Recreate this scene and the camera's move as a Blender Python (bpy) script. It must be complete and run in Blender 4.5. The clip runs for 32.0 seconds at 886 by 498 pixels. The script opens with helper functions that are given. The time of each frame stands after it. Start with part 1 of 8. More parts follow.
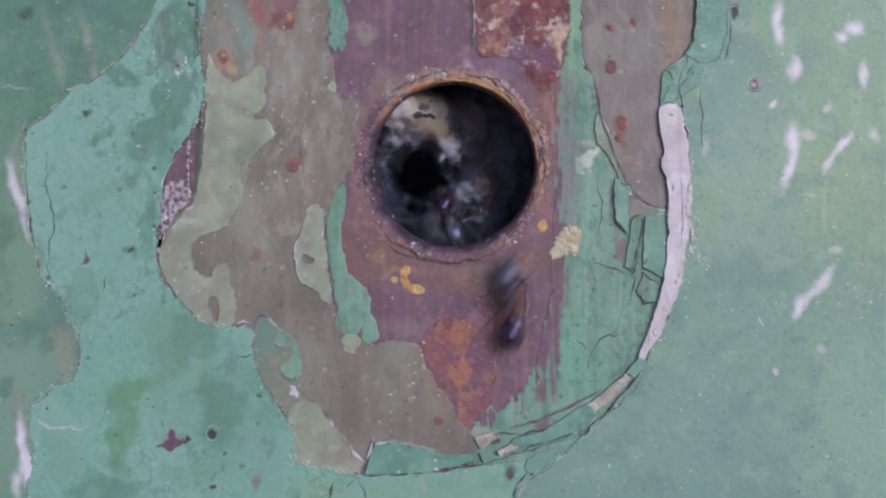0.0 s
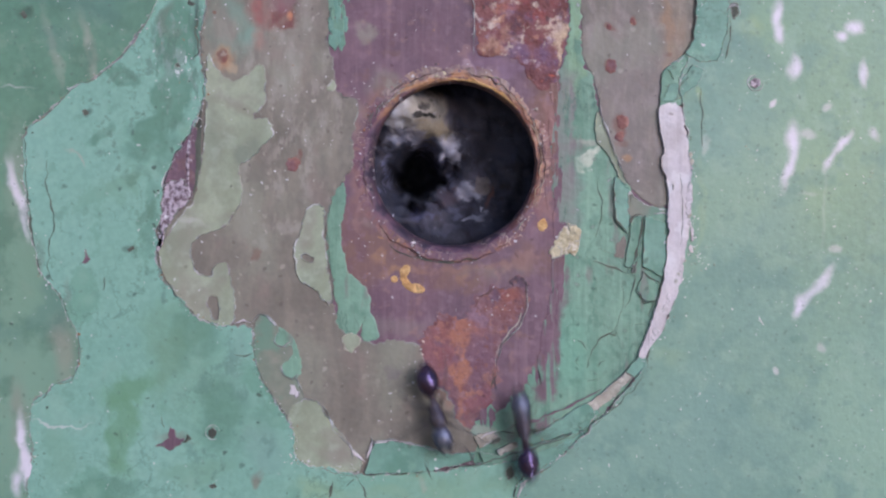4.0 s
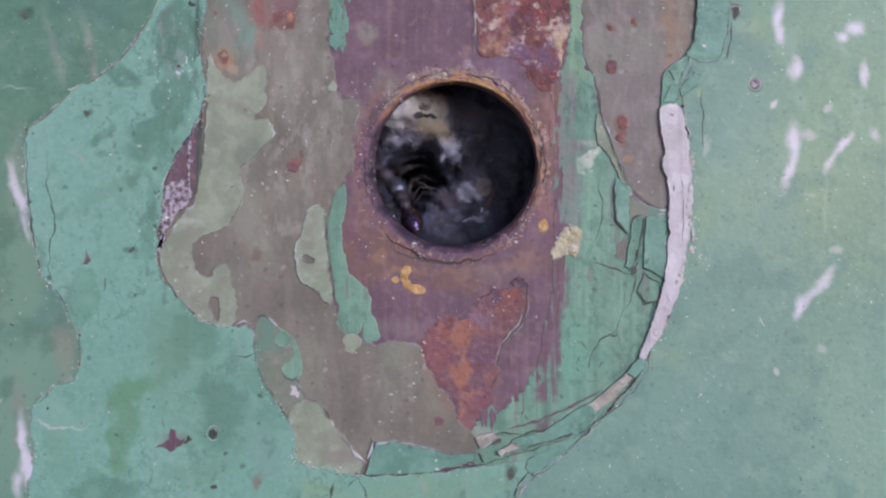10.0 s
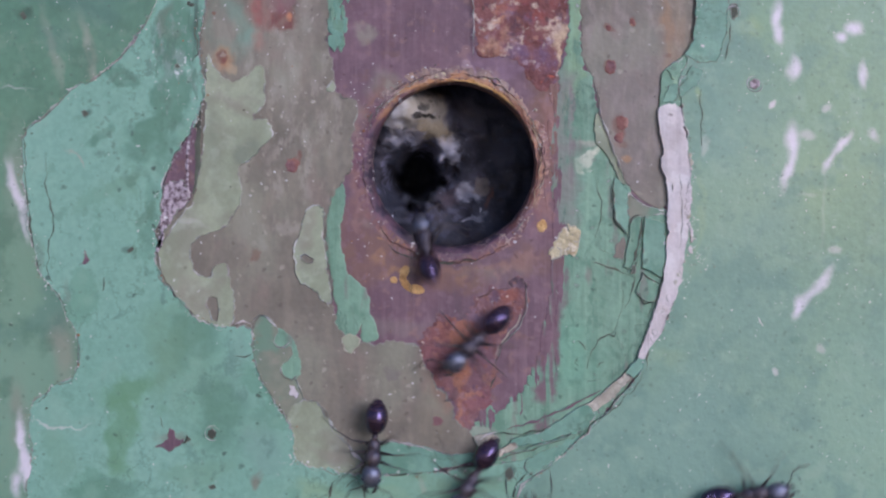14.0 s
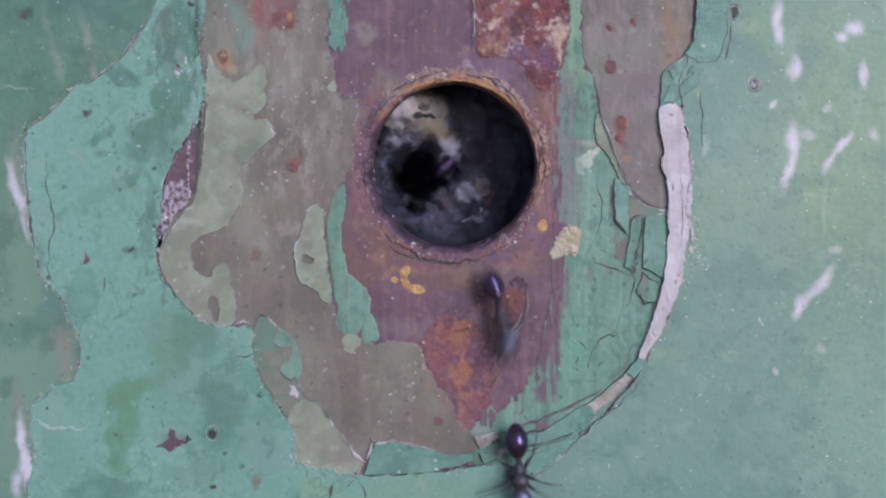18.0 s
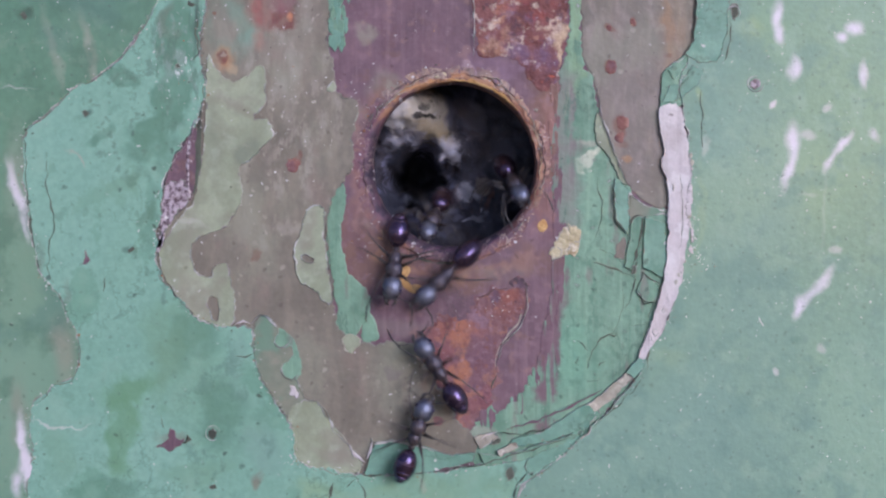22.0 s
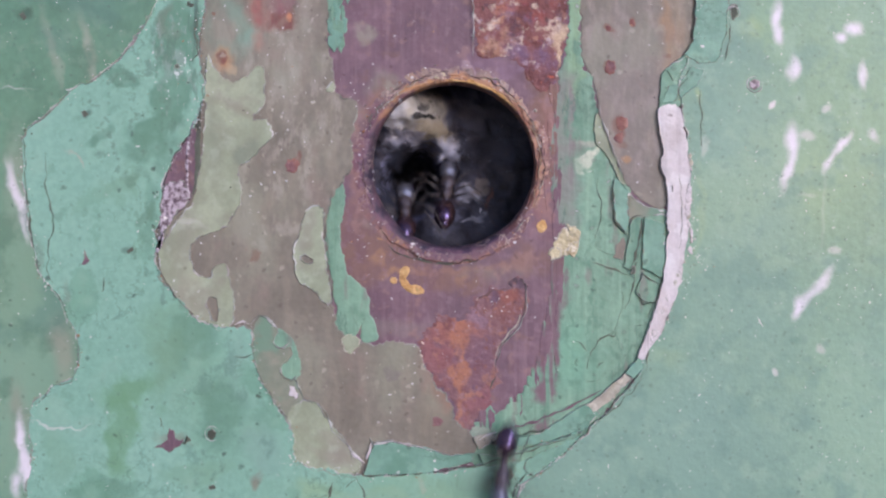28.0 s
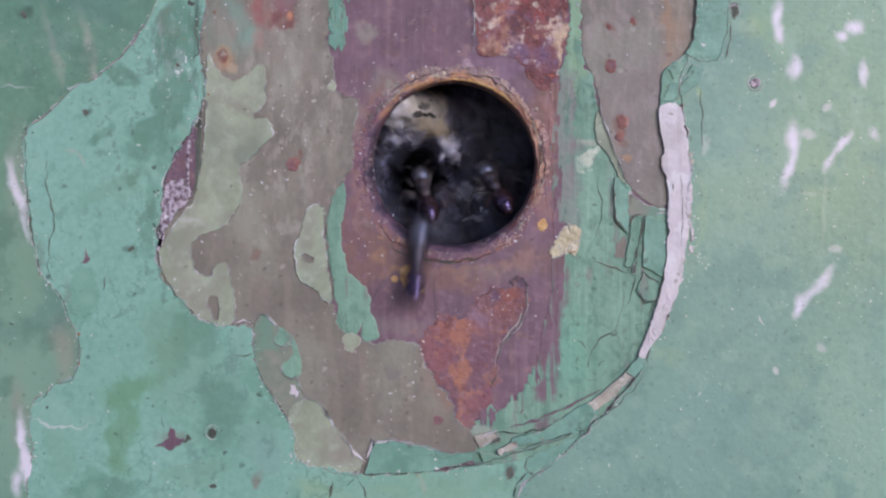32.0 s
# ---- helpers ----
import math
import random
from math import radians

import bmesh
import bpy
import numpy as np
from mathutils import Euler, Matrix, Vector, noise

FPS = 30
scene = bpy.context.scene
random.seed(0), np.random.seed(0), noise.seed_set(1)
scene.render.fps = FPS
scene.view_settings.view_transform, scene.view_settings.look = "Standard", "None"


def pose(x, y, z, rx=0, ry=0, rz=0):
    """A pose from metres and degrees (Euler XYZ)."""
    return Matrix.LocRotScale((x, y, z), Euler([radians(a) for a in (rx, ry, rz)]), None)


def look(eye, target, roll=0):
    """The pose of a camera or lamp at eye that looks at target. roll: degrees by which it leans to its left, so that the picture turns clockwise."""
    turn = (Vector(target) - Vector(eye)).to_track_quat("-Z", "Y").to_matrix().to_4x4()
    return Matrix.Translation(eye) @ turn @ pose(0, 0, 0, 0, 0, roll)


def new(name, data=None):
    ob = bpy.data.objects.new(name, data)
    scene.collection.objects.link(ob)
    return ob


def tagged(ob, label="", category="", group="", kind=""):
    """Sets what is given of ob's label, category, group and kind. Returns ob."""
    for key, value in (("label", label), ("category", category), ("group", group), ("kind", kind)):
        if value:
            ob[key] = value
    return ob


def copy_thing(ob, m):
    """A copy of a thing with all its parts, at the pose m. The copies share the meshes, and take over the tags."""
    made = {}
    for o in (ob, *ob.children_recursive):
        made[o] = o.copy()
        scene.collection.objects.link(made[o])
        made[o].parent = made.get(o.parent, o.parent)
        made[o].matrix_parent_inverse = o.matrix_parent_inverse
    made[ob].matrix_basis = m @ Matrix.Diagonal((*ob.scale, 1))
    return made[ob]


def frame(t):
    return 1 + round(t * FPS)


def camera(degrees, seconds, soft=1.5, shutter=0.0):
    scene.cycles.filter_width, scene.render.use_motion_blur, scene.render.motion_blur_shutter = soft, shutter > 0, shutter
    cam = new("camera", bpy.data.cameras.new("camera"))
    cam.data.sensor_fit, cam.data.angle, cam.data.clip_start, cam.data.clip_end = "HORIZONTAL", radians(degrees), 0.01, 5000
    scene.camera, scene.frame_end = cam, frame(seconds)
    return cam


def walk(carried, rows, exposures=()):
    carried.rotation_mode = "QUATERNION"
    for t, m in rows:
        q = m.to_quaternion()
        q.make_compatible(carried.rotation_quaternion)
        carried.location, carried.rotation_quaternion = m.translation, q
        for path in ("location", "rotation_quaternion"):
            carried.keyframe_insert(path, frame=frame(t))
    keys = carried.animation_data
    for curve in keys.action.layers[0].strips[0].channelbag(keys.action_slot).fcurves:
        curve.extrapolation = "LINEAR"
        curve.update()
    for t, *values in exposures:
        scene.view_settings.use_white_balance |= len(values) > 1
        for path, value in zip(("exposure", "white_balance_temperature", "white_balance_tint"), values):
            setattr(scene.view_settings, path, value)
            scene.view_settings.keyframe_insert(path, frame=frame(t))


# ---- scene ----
# One drawing unit is 1/25 mm on the face of the door; the sheet's middle is (784, 441), v runs down.
U = 0.00004
MID = 1.05
LENS = 24.0
FAR = 784 * U / math.tan(radians(LENS / 2))

cam = camera(LENS, 32.0, soft=2.3, shutter=1.0)


def hold(du, dv):
    return pose(-du * U, -FAR, MID + dv * U, 90, 0, 0)


walk(cam, [
    (0.0, hold(0.0, 0.0)), (0.5, hold(0.8, 0.0)), (1.0, hold(1.5, -0.2)), (1.5, hold(1.5, -1.6)), (2.0, hold(1.5, -1.6)), (2.5, hold(1.0, -1.6)),
    (3.0, hold(1.5, -1.6)), (3.5, hold(0.8, -1.6)), (5.5, hold(-1.2, 0.2)), (6.0, hold(-0.5, 1.2)), (6.5, hold(0.0, 1.5)), (7.0, hold(0.0, 1.5)),
    (7.5, hold(0.7, 1.5)), (8.0, hold(1.5, 0.0)), (8.5, hold(2.5, 0.0)), (9.0, hold(3.1, -1.6)), (9.5, hold(0.3, -1.2)), (10.0, hold(1.3, 0.0)),
    (10.5, hold(0.0, 0.0)), (11.0, hold(0.0, 0.0)), (11.5, hold(-0.2, 0.0)), (12.0, hold(0.0, 0.0)), (12.5, hold(0.0, 0.0)), (13.0, hold(-1.5, 0.0)),
    (13.5, hold(-0.8, 0.0)), (14.0, hold(-1.0, 0.0)), (14.5, hold(-0.3, 0.8)), (16.5, hold(-0.8, -0.7)), (17.0, hold(0.0, 0.0)),
    (17.5, hold(0.0, 0.0)), (18.0, hold(0.0, 0.0)), (18.5, hold(0.0, -0.5)), (19.0, hold(0.0, -1.6)), (19.5, hold(0.0, -1.4)),
    (20.0, hold(0.0, -1.6)), (20.5, hold(-1.5, -1.6)), (21.0, hold(-1.5, -2.6)), (21.5, hold(-0.2, -1.4)), (22.0, hold(0.0, 0.0)),
    (22.5, hold(0.0, -1.6)), (23.0, hold(0.0, -2.9)), (23.5, hold(0.0, -3.1)), (24.0, hold(0.0, -2.4)), (24.5, hold(0.2, -1.6)),
    (25.0, hold(1.0, 0.0)), (25.5, hold(0.0, -1.6)), (27.5, hold(-1.5, 0.0)), (28.0, hold(-1.3, 0.8)), (28.5, hold(0.0, 0.0)),
    (29.0, hold(0.0, -1.4)), (29.5, hold(0.0, 0.0)), (30.0, hold(0.5, 0.0)), (30.5, hold(0.0, 0.0)), (31.0, hold(0.0, 0.0)), (31.5, hold(0.0, -1.6)),
    (32.0, hold(0.0, -1.6)),
], exposures=[
    (0.0, 0.02, 5400, 20), (1.0, -0.03, 5360, 20), (2.0, -0.05, 5400, 20), (3.0, 0.18, 5400, 20), (6.0, 0.13, 5400, 20),
    (7.0, 0.16, 5440, 20), (8.0, 0.18, 5440, 20), (9.0, 0.11, 5400, 20), (10.0, 0.09, 5400, 20), (11.0, 0.04, 5400, 20),
    (12.0, 0.04, 5360, 20), (13.0, 0.06, 5360, 20), (14.0, 0.04, 5360, 20), (17.0, 0.02, 5310, 20), (18.0, 0.02, 5310, 20),
    (19.0, 0.04, 5310, 20), (20.0, 0.09, 5360, 20), (21.0, 0.16, 5400, 20), (22.0, 0.20, 5440, 20), (23.0, 0.23, 5480, 20),
    (24.0, 0.36, 5570, 20), (25.0, 0.46, 5610, 20), (28.0, 0.38, 5610, 20), (29.0, 0.34, 5570, 20), (30.0, 0.25, 5520, 20),
    (31.0, 0.20, 5480, 20), (32.0, 0.18, 5440, 20),
])

# ---- light ----
SUN_WAY = Vector((0.56, -1.0, 0.26)).normalized()
world = bpy.data.worlds.new("sky")
scene.world = world
world.use_nodes = True
sky = world.node_tree.nodes.new("ShaderNodeTexSky")
sky.sky_type = "NISHITA"
sky.sun_disc = False
sky.sun_elevation = math.asin(SUN_WAY.z)
sky.sun_rotation = math.atan2(SUN_WAY.x, SUN_WAY.y)
sky.air_density, sky.dust_density, sky.ozone_density = 1.0, 1.0, 1.0
world.node_tree.nodes["Background"].inputs[1].default_value = 0.11
world.node_tree.links.new(sky.outputs[0], world.node_tree.nodes["Background"].inputs[0])
sun = new("sun", bpy.data.lights.new("sun", "SUN"))
sun.data.energy, sun.data.angle, sun.data.color = 1.75, radians(28), (1.0, 0.975, 0.93)
sun.matrix_world = look(tuple(SUN_WAY * 3 + Vector((0, 0, MID))), (0, 0, MID))


# ---- stains and wear on the paint layers, with some painted glare and shade ----
def swatch(r, g, b):
    return tuple((c / 255 / 12.92 if c < 11 else ((c / 255 + 0.055) / 1.055) ** 2.4) for c in (r, g, b)) + (1.0,)


MOSS, ASH, FOG, SNOW = swatch(90, 130, 110), swatch(140, 134, 124), swatch(168, 162, 152), swatch(214, 206, 212)
BLOOD, TAN, BROWN, SOOT = swatch(118, 58, 50), swatch(170, 128, 88), swatch(122, 90, 80), swatch(24, 22, 24)
PLUM, LEAF, LIME, SEA = swatch(110, 84, 100), swatch(112, 148, 124), swatch(146, 166, 118), swatch(124, 157, 147)
DRAB, SCALE = swatch(112, 120, 108), swatch(132, 84, 84)
PRIMER_MARKS_2 = [
    (880, 118, 56, 20, 8, 0.5, swatch(136, 108, 134), 0.7), (850, 126, 30, 8, 0, 0.5, swatch(190, 164, 170), 0.6), (790, 470, 80, 10, 0, 0.6, swatch(140, 104, 90), 0.6), (900, 465, 40, 16, 0, 0.6, swatch(144, 110, 104), 0.6),
    (960, 300, 18, 110, 0, 0.4, SCALE, 0.6), (720, 470, 50, 12, 0, 0.4, TAN, 0.6), (790, 500, 70, 20, 0, 0.5, BROWN, 0.8), (830, 440, 90, 16, 0, 0.4, swatch(98, 76, 100), 0.7), (690, 165, 16, 14, 0, 0.4, ASH, 0.8), (968, 270, 13, 130, 0, 0.5, swatch(154, 116, 112), 0.7)]
MINT_MARKS_4 = [
    (60, 470, 10, 60, 0, 0.5, DRAB, 0.4),
    (335, 600, 40, 50, 10, 0.3, MOSS, 0.6), (390, 730, 44, 60, 0, 0.3, MOSS, 0.55), (470, 800, 34, 40, 0, 0.4, SEA, 0.6), (300, 640, 26, 60, 20, 0.4, LEAF, 0.6), (415, 640, 26, 40, 0, 0.4, SEA, 0.55),
    (120, 560, 12, 50, 0, 0.4, DRAB, 0.5), (265, 400, 14, 60, 8, 0.4, MOSS, 0.6), (222, 330, 22, 26, 0, 0.4, LEAF, 0.6), (345, 830, 50, 24, 0, 0.4, LEAF, 0.55), (100, 800, 26, 40, 0, 0.5, LEAF, 0.4)]
SCALE_MARKS = [
    (864, 36, 24, 10, 0, 0.4, swatch(214, 196, 184), 0.95), (888, 42, 26, 8, 10, 0.5, swatch(190, 140, 110), 0.8), (884, 78, 34, 14, 0, 0.5, swatch(178, 140, 118), 0.75), (992, 66, 10, 24, 0, 0.5, swatch(216, 192, 162), 0.75), (976, 44, 14, 8, 0, 0.5, swatch(214, 190, 170), 0.8),
    (950, 96, 34, 28, 0, 0.45, swatch(110, 84, 112), 0.85), (920, 24, 30, 16, 0, 0.4, swatch(116, 88, 112), 0.7), (972, 140, 16, 20, 0, 0.4, swatch(104, 58, 62), 0.7), (970, 138, 7, 6, 0, 0.4, swatch(206, 104, 76), 0.95), (946, 14, 40, 16, 0, 0.5, swatch(136, 62, 58), 0.7),
    (900, 12, 20, 12, 0, 0.5, swatch(166, 104, 84), 0.7), (930, 60, 26, 12, 0, 0.5, swatch(130, 62, 56), 0.6), (870, 96, 26, 6, 0, 0.5, swatch(190, 150, 120), 0.7)]
PRIMER_MARKS = [
    (648, 58, 24, 17, 0, 0.4, ASH, 0.8), (690, 150, 40, 26, 0, 0.5, ASH, 0.5), (720, 430, 60, 34, 0, 0.6, BROWN, 0.7),
    (850, 462, 130, 26, 0, 0.6, BROWN, 0.7), (640, 395, 22, 9, 0, 0.5, FOG, 0.5), (630, 430, 26, 60, 0, 0.6, BROWN, 0.5),
    (962, 230, 26, 130, 0, 0.5, BROWN, 0.95), (640, 440, 44, 60, 0, 0.7, BROWN, 0.75), (700, 170, 40, 30, 0, 0.6, BROWN, 0.7), (870, 480, 60, 24, 0, 0.5, ASH, 0.3), (820, 490, 18, 10, 0, 0.5, TAN, 0.5),
    (700, 580, 60, 20, 0, 0.6, ASH, 0.25), (905, 440, 40, 20, 0, 0.5, BROWN, 0.7), (622, 215, 24, 40, 0, 0.5, ASH, 0.6), (636, 300, 18, 100, 0, 0.6, swatch(138, 102, 96), 0.75), (660, 190, 24, 24, 0, 0.6, swatch(146, 108, 94), 0.6)]
GREY_MARKS_A = [
    (415, 50, 42, 52, 0, 0.5, swatch(126, 142, 128), 0.85), (438, 68, 18, 20, 0, 0.6, swatch(118, 156, 142), 0.45), (420, 20, 24, 16, 0, 0.6, swatch(122, 146, 132), 0.4), (398, 50, 14, 30, 0, 0.6, swatch(146, 130, 122), 0.6),
    (548, 60, 26, 90, 0, 0.8, swatch(142, 128, 122), 0.4)]
RUST_SPOTS = [
    (472, 18, 34, 36, 10, 0.35, swatch(150, 92, 88), 0.95), (502, 34, 24, 20, 0, 0.35, swatch(112, 50, 48), 0.95), (500, 6, 26, 16, 0, 0.4, swatch(126, 82, 94), 0.8), (514, 28, 6, 6, 0, 0.5, swatch(206, 136, 96), 0.8), (478, 44, 8, 6, 0, 0.5, swatch(108, 50, 50), 0.8),
    (458, 72, 9, 16, 0, 0.6, swatch(168, 122, 110), 0.6), (396, 105, 18, 19, 0, 0.5, swatch(182, 132, 90), 0.75), (394, 103, 11, 12, 0, 0.3, swatch(112, 52, 48), 1.0), (412, 122, 9, 10, 0, 0.5, swatch(186, 162, 132), 0.6)]
GREY_MARKS_B = [
    (512, 140, 20, 60, 0, 0.8, FOG, 0.5), (480, 110, 40, 50, 0, 0.8, FOG, 0.3), (520, 292, 13, 12, 0, 0.25, BLOOD, 0.75),
    (447, 452, 8, 8, 0, 0.5, BLOOD, 0.7), (440, 390, 24, 40, 0, 0.8, FOG, 0.4), (700, 664, 10, 8, 0, 0.4, PLUM, 0.7),]
GREY_MARKS = GREY_MARKS_A + GREY_MARKS_B
GREY_MARKS_2_A = [
    (1110, 180, 80, 200, 0, 0.8, swatch(132, 120, 120), 0.6), (764, 636, 26, 50, 0, 0.5, swatch(134, 88, 84), 0.8), (790, 700, 16, 24, 0, 0.5, swatch(142, 96, 84), 0.7), (1080, 118, 11, 13, 0, 0.25, BLOOD, 0.85),
    (1100, 220, 11, 17, 0, 0.4, BLOOD, 0.75), (1098, 250, 12, 8, 0, 0.5, BLOOD, 0.6), (1078, 51, 9, 5, 0, 0.4, BLOOD, 0.7), (1121, 40, 6, 7, 0, 0.4, BLOOD, 0.7),]
GREY_MARKS_2_B = [
    (1178, 40, 9, 60, 0, 0.8, TAN, 0.6), (1195, 60, 26, 70, 0, 0.8, TAN, 0.3), (1108, 283, 9, 9, 0, 0.5, TAN, 0.7), (1175, 97, 9, 5, 0, 0.5, BLOOD, 0.6), (700, 620, 60, 40, 0, 0.8, swatch(134, 130, 116), 0.5),
    (770, 715, 26, 60, 0, 0.8, swatch(140, 130, 112), 0.5),]
GREY_MARKS_2 = GREY_MARKS_2_A + GREY_MARKS_2_B
OLIVE_MARKS_A = [
    (345, 530, 30, 40, -40, 0.5, ASH, 0.55), (380, 250, 16, 60, 0, 0.6, DRAB, 0.35), (440, 270, 22, 30, 30, 0.4, DRAB, 0.6), (545, 400, 14, 40, 0, 0.6, ASH, 0.5), (478, 650, 16, 60, -16, 0.4, ASH, 0.75),
    (505, 690, 18, 30, -20, 0.35, ASH, 0.85), (528, 690, 9, 14, -20, 0.4, SNOW, 0.7), (466, 600, 12, 30, 0, 0.4, swatch(120, 156, 136), 0.7), (600, 790, 34, 24, 40, 0.4, ASH, 0.6),]
OLIVE_MARKS_B = [
    (330, 420, 28, 60, 0, 0.8, ASH, 0.5), (335, 392, 24, 6, 12, 0.8, SNOW, 0.3), (480, 640, 40, 70, 0, 0.5, MOSS, 0.45), (485, 585, 30, 26, 0, 0.5, MOSS, 0.5), (590, 810, 40, 14, 25, 0.5, ASH, 0.6),
    (520, 690, 10, 14, 0, 0.7, SNOW, 0.35),]
OLIVE_MARKS = OLIVE_MARKS_A + OLIVE_MARKS_B
MINT_MARKS = [
    (318, 60, 34, 70, 0, 0.25, MOSS, 0.9), (312, 165, 34, 60, 0, 0.25, MOSS, 0.85), (285, 225, 52, 24, -15, 0.3, MOSS, 0.85), (175, 242, 36, 15, -35, 0.35, MOSS, 0.8),
    (205, 136, 32, 18, 12, 0.3, MOSS, 0.85), (270, 265, 34, 20, 0, 0.4, MOSS, 0.6), (300, 40, 16, 36, 0, 0.4, DRAB, 0.6),
    (212, 765, 30, 85, 0, 0.3, swatch(104, 146, 114), 0.85), (240, 690, 60, 28, 0, 0.35, swatch(104, 146, 114), 0.85), (170, 870, 60, 20, 0, 0.35, MOSS, 0.75)]
MINT_MARKS_2 = [
    (310, 590, 50, 60, 0, 0.5, LEAF, 0.7), (350, 680, 60, 80, 0, 0.6, LEAF, 0.45), (395, 760, 40, 70, 0, 0.6, MOSS, 0.35),
    (152, 201, 8, 8, 0, 0.6, SOOT, 0.6), (158, 636, 7, 7, 0, 0.6, SOOT, 0.5), (310, 775, 26, 8, 0, 0.6, BLOOD, 0.35),
    (110, 755, 44, 3, 4, 0.6, SNOW, 0.7), (135, 285, 20, 4, 50, 0.6, FOG, 0.6), (460, 760, 30, 60, 0, 0.7, SEA, 0.5)]
MINT_MARKS_3 = [
    (720, 866, 170, 24, 0, 0.7, swatch(126, 156, 124), 0.6), (855, 850, 60, 20, 0, 0.7, LEAF, 0.5), (460, 845, 10, 10, 0, 0.7, BROWN, 0.6),
    (560, 870, 40, 20, 0, 0.6, LIME, 0.3), (900, 836, 9, 12, 0, 0.4, SOOT, 0.5), (755, 865, 6, 12, 0, 0.6, FOG, 0.5),
    (305, 270, 60, 40, 0, 0.6, MOSS, 0.5), (232, 440, 12, 8, 0, 0.5, SOOT, 0.5), (650, 855, 60, 10, 0, 0.6, swatch(120, 170, 156), 0.4)]
DEEP_MARKS = [
    (40, 620, 90, 260, 0, 0.8, swatch(128, 160, 140), 0.5),
    (160, 105, 8, 50, -12, 0.9, FOG, 0.45), (95, 90, 8, 60, -14, 0.7, FOG, 0.35), (35, 350, 9, 55, -14, 0.6, SNOW, 0.6),
    (112, 620, 22, 60, 0, 0.6, ASH, 0.8), (40, 330, 26, 90, 0, 0.7, FOG, 0.3), (30, 157, 26, 2, 0, 0.8, SNOW, 0.35),
    (45, 25, 14, 12, 30, 0.6, SOOT, 0.5), (20, 720, 90, 160, 0, 0.8, swatch(128, 158, 138), 0.7), (35, 730, 16, 50, 0, 0.7, ASH, 0.5), (25, 480, 70, 110, 0, 0.8, swatch(122, 152, 130), 0.6)]
SAGE_MARKS = [
    (1470, 130, 130, 240, 0, 0.8, swatch(132, 162, 130), 0.5), (1270, 300, 60, 200, 0, 0.8, swatch(104, 146, 136), 0.5), (1350, 60, 30, 60, 0, 0.8, swatch(130, 162, 126), 0.5), (1420, 330, 60, 60, 0, 0.8, swatch(140, 166, 130), 0.5),
    (1236, 160, 8, 16, 0, 0.6, LIME, 0.6), (1234, 370, 8, 70, 0, 0.7, LIME, 0.75), (1510, 800, 120, 220, 0, 0.8, swatch(142, 174, 154), 0.6), (1178, 632, 30, 18, 0, 0.7, LIME, 0.4),
    (1320, 60, 20, 22, 0, 0.6, LIME, 0.4), (1400, 602, 14, 9, 0, 0.6, MOSS, 0.7), (1242, 262, 8, 12, 0, 0.5, SNOW, 0.5),
    (1310, 320, 80, 150, 0, 0.8, SEA, 0.6), (1120, 800, 220, 140, 0, 0.8, SEA, 0.7), (1290, 560, 120, 260, 0, 0.8, SEA, 0.55)]
# Pale marks that put the gloss coat's glare into its colour.
LILAC_GLARE = swatch(218, 211, 223)
SAGE_GLARE = [
    (1374, 32, 9, 22, 0, 0.85, LILAC_GLARE, 1.00), (1380, 62, 8, 14, 0, 0.85, LILAC_GLARE, 0.95), (1511, 52, 13, 12, 0, 0.85, LILAC_GLARE, 1.00), (1488, 68, 8, 8, 0, 0.85, LILAC_GLARE, 1.00), (1404, 122, 9, 17, 0, 0.85, LILAC_GLARE, 0.95),
    (1403, 252, 11, 26, 4, 0.85, LILAC_GLARE, 1.00), (1396, 300, 7, 30, 16, 0.85, LILAC_GLARE, 0.95), (1488, 256, 7, 22, 40, 0.85, LILAC_GLARE, 0.95), (1466, 288, 6, 16, 35, 0.85, LILAC_GLARE, 0.80)]
SAGE_GLARE_2 = [
    (1456, 496, 7, 22, 30, 0.85, LILAC_GLARE, 0.75), (1430, 522, 8, 28, 38, 0.85, LILAC_GLARE, 0.70), (1408, 545, 8, 18, 15, 0.85, LILAC_GLARE, 0.95), (1526, 135, 6, 20, 0, 0.85, LILAC_GLARE, 0.70), (1545, 240, 7, 9, 0, 0.85, LILAC_GLARE, 0.60)]
# Painted glare on the dark coat, plus faint pale smears.
DEEP_GLARE_SMEARS = [
    (44, 785, 9, 46, -6, 0.6, LILAC_GLARE, 1.0), (55, 836, 14, 36, -14, 0.5, LILAC_GLARE, 1.00), (32, 855, 8, 20, 0, 0.85, LILAC_GLARE, 0.85), (34, 345, 7, 45, -14, 0.85, LILAC_GLARE, 0.80), (48, 400, 5, 22, -14, 0.85, LILAC_GLARE, 0.65), (157, 80, 5, 46, -12, 0.9, FOG, 0.3)]
# Scratches and pale scuffs; a few of them are painted glare too.
SAGE_MARKS_2 = [
    (1458, 370, 3, 60, 4, 0.9, SNOW, 0.1), (1428, 348, 14, 3, 0, 0.9, SNOW, 0.2), (1449, 618, 6, 9, 0, 0.6, SNOW, 0.4),
    (1475, 440, 9, 7, 0, 0.7, SNOW, 0.45), (1525, 135, 8, 20, 0, 0.6, SNOW, 0.5), (1465, 190, 8, 8, 0, 0.6, SNOW, 0.5),
    (1365, 188, 7, 6, 0, 0.5, SNOW, 0.9), (1369, 660, 4, 6, 0, 0.5, SNOW, 0.55), (1343, 569, 1.2, 11, -35, 0.4, SNOW, 0.9), (1430, 240, 12, 8, 0, 0.6, SNOW, 0.5)]
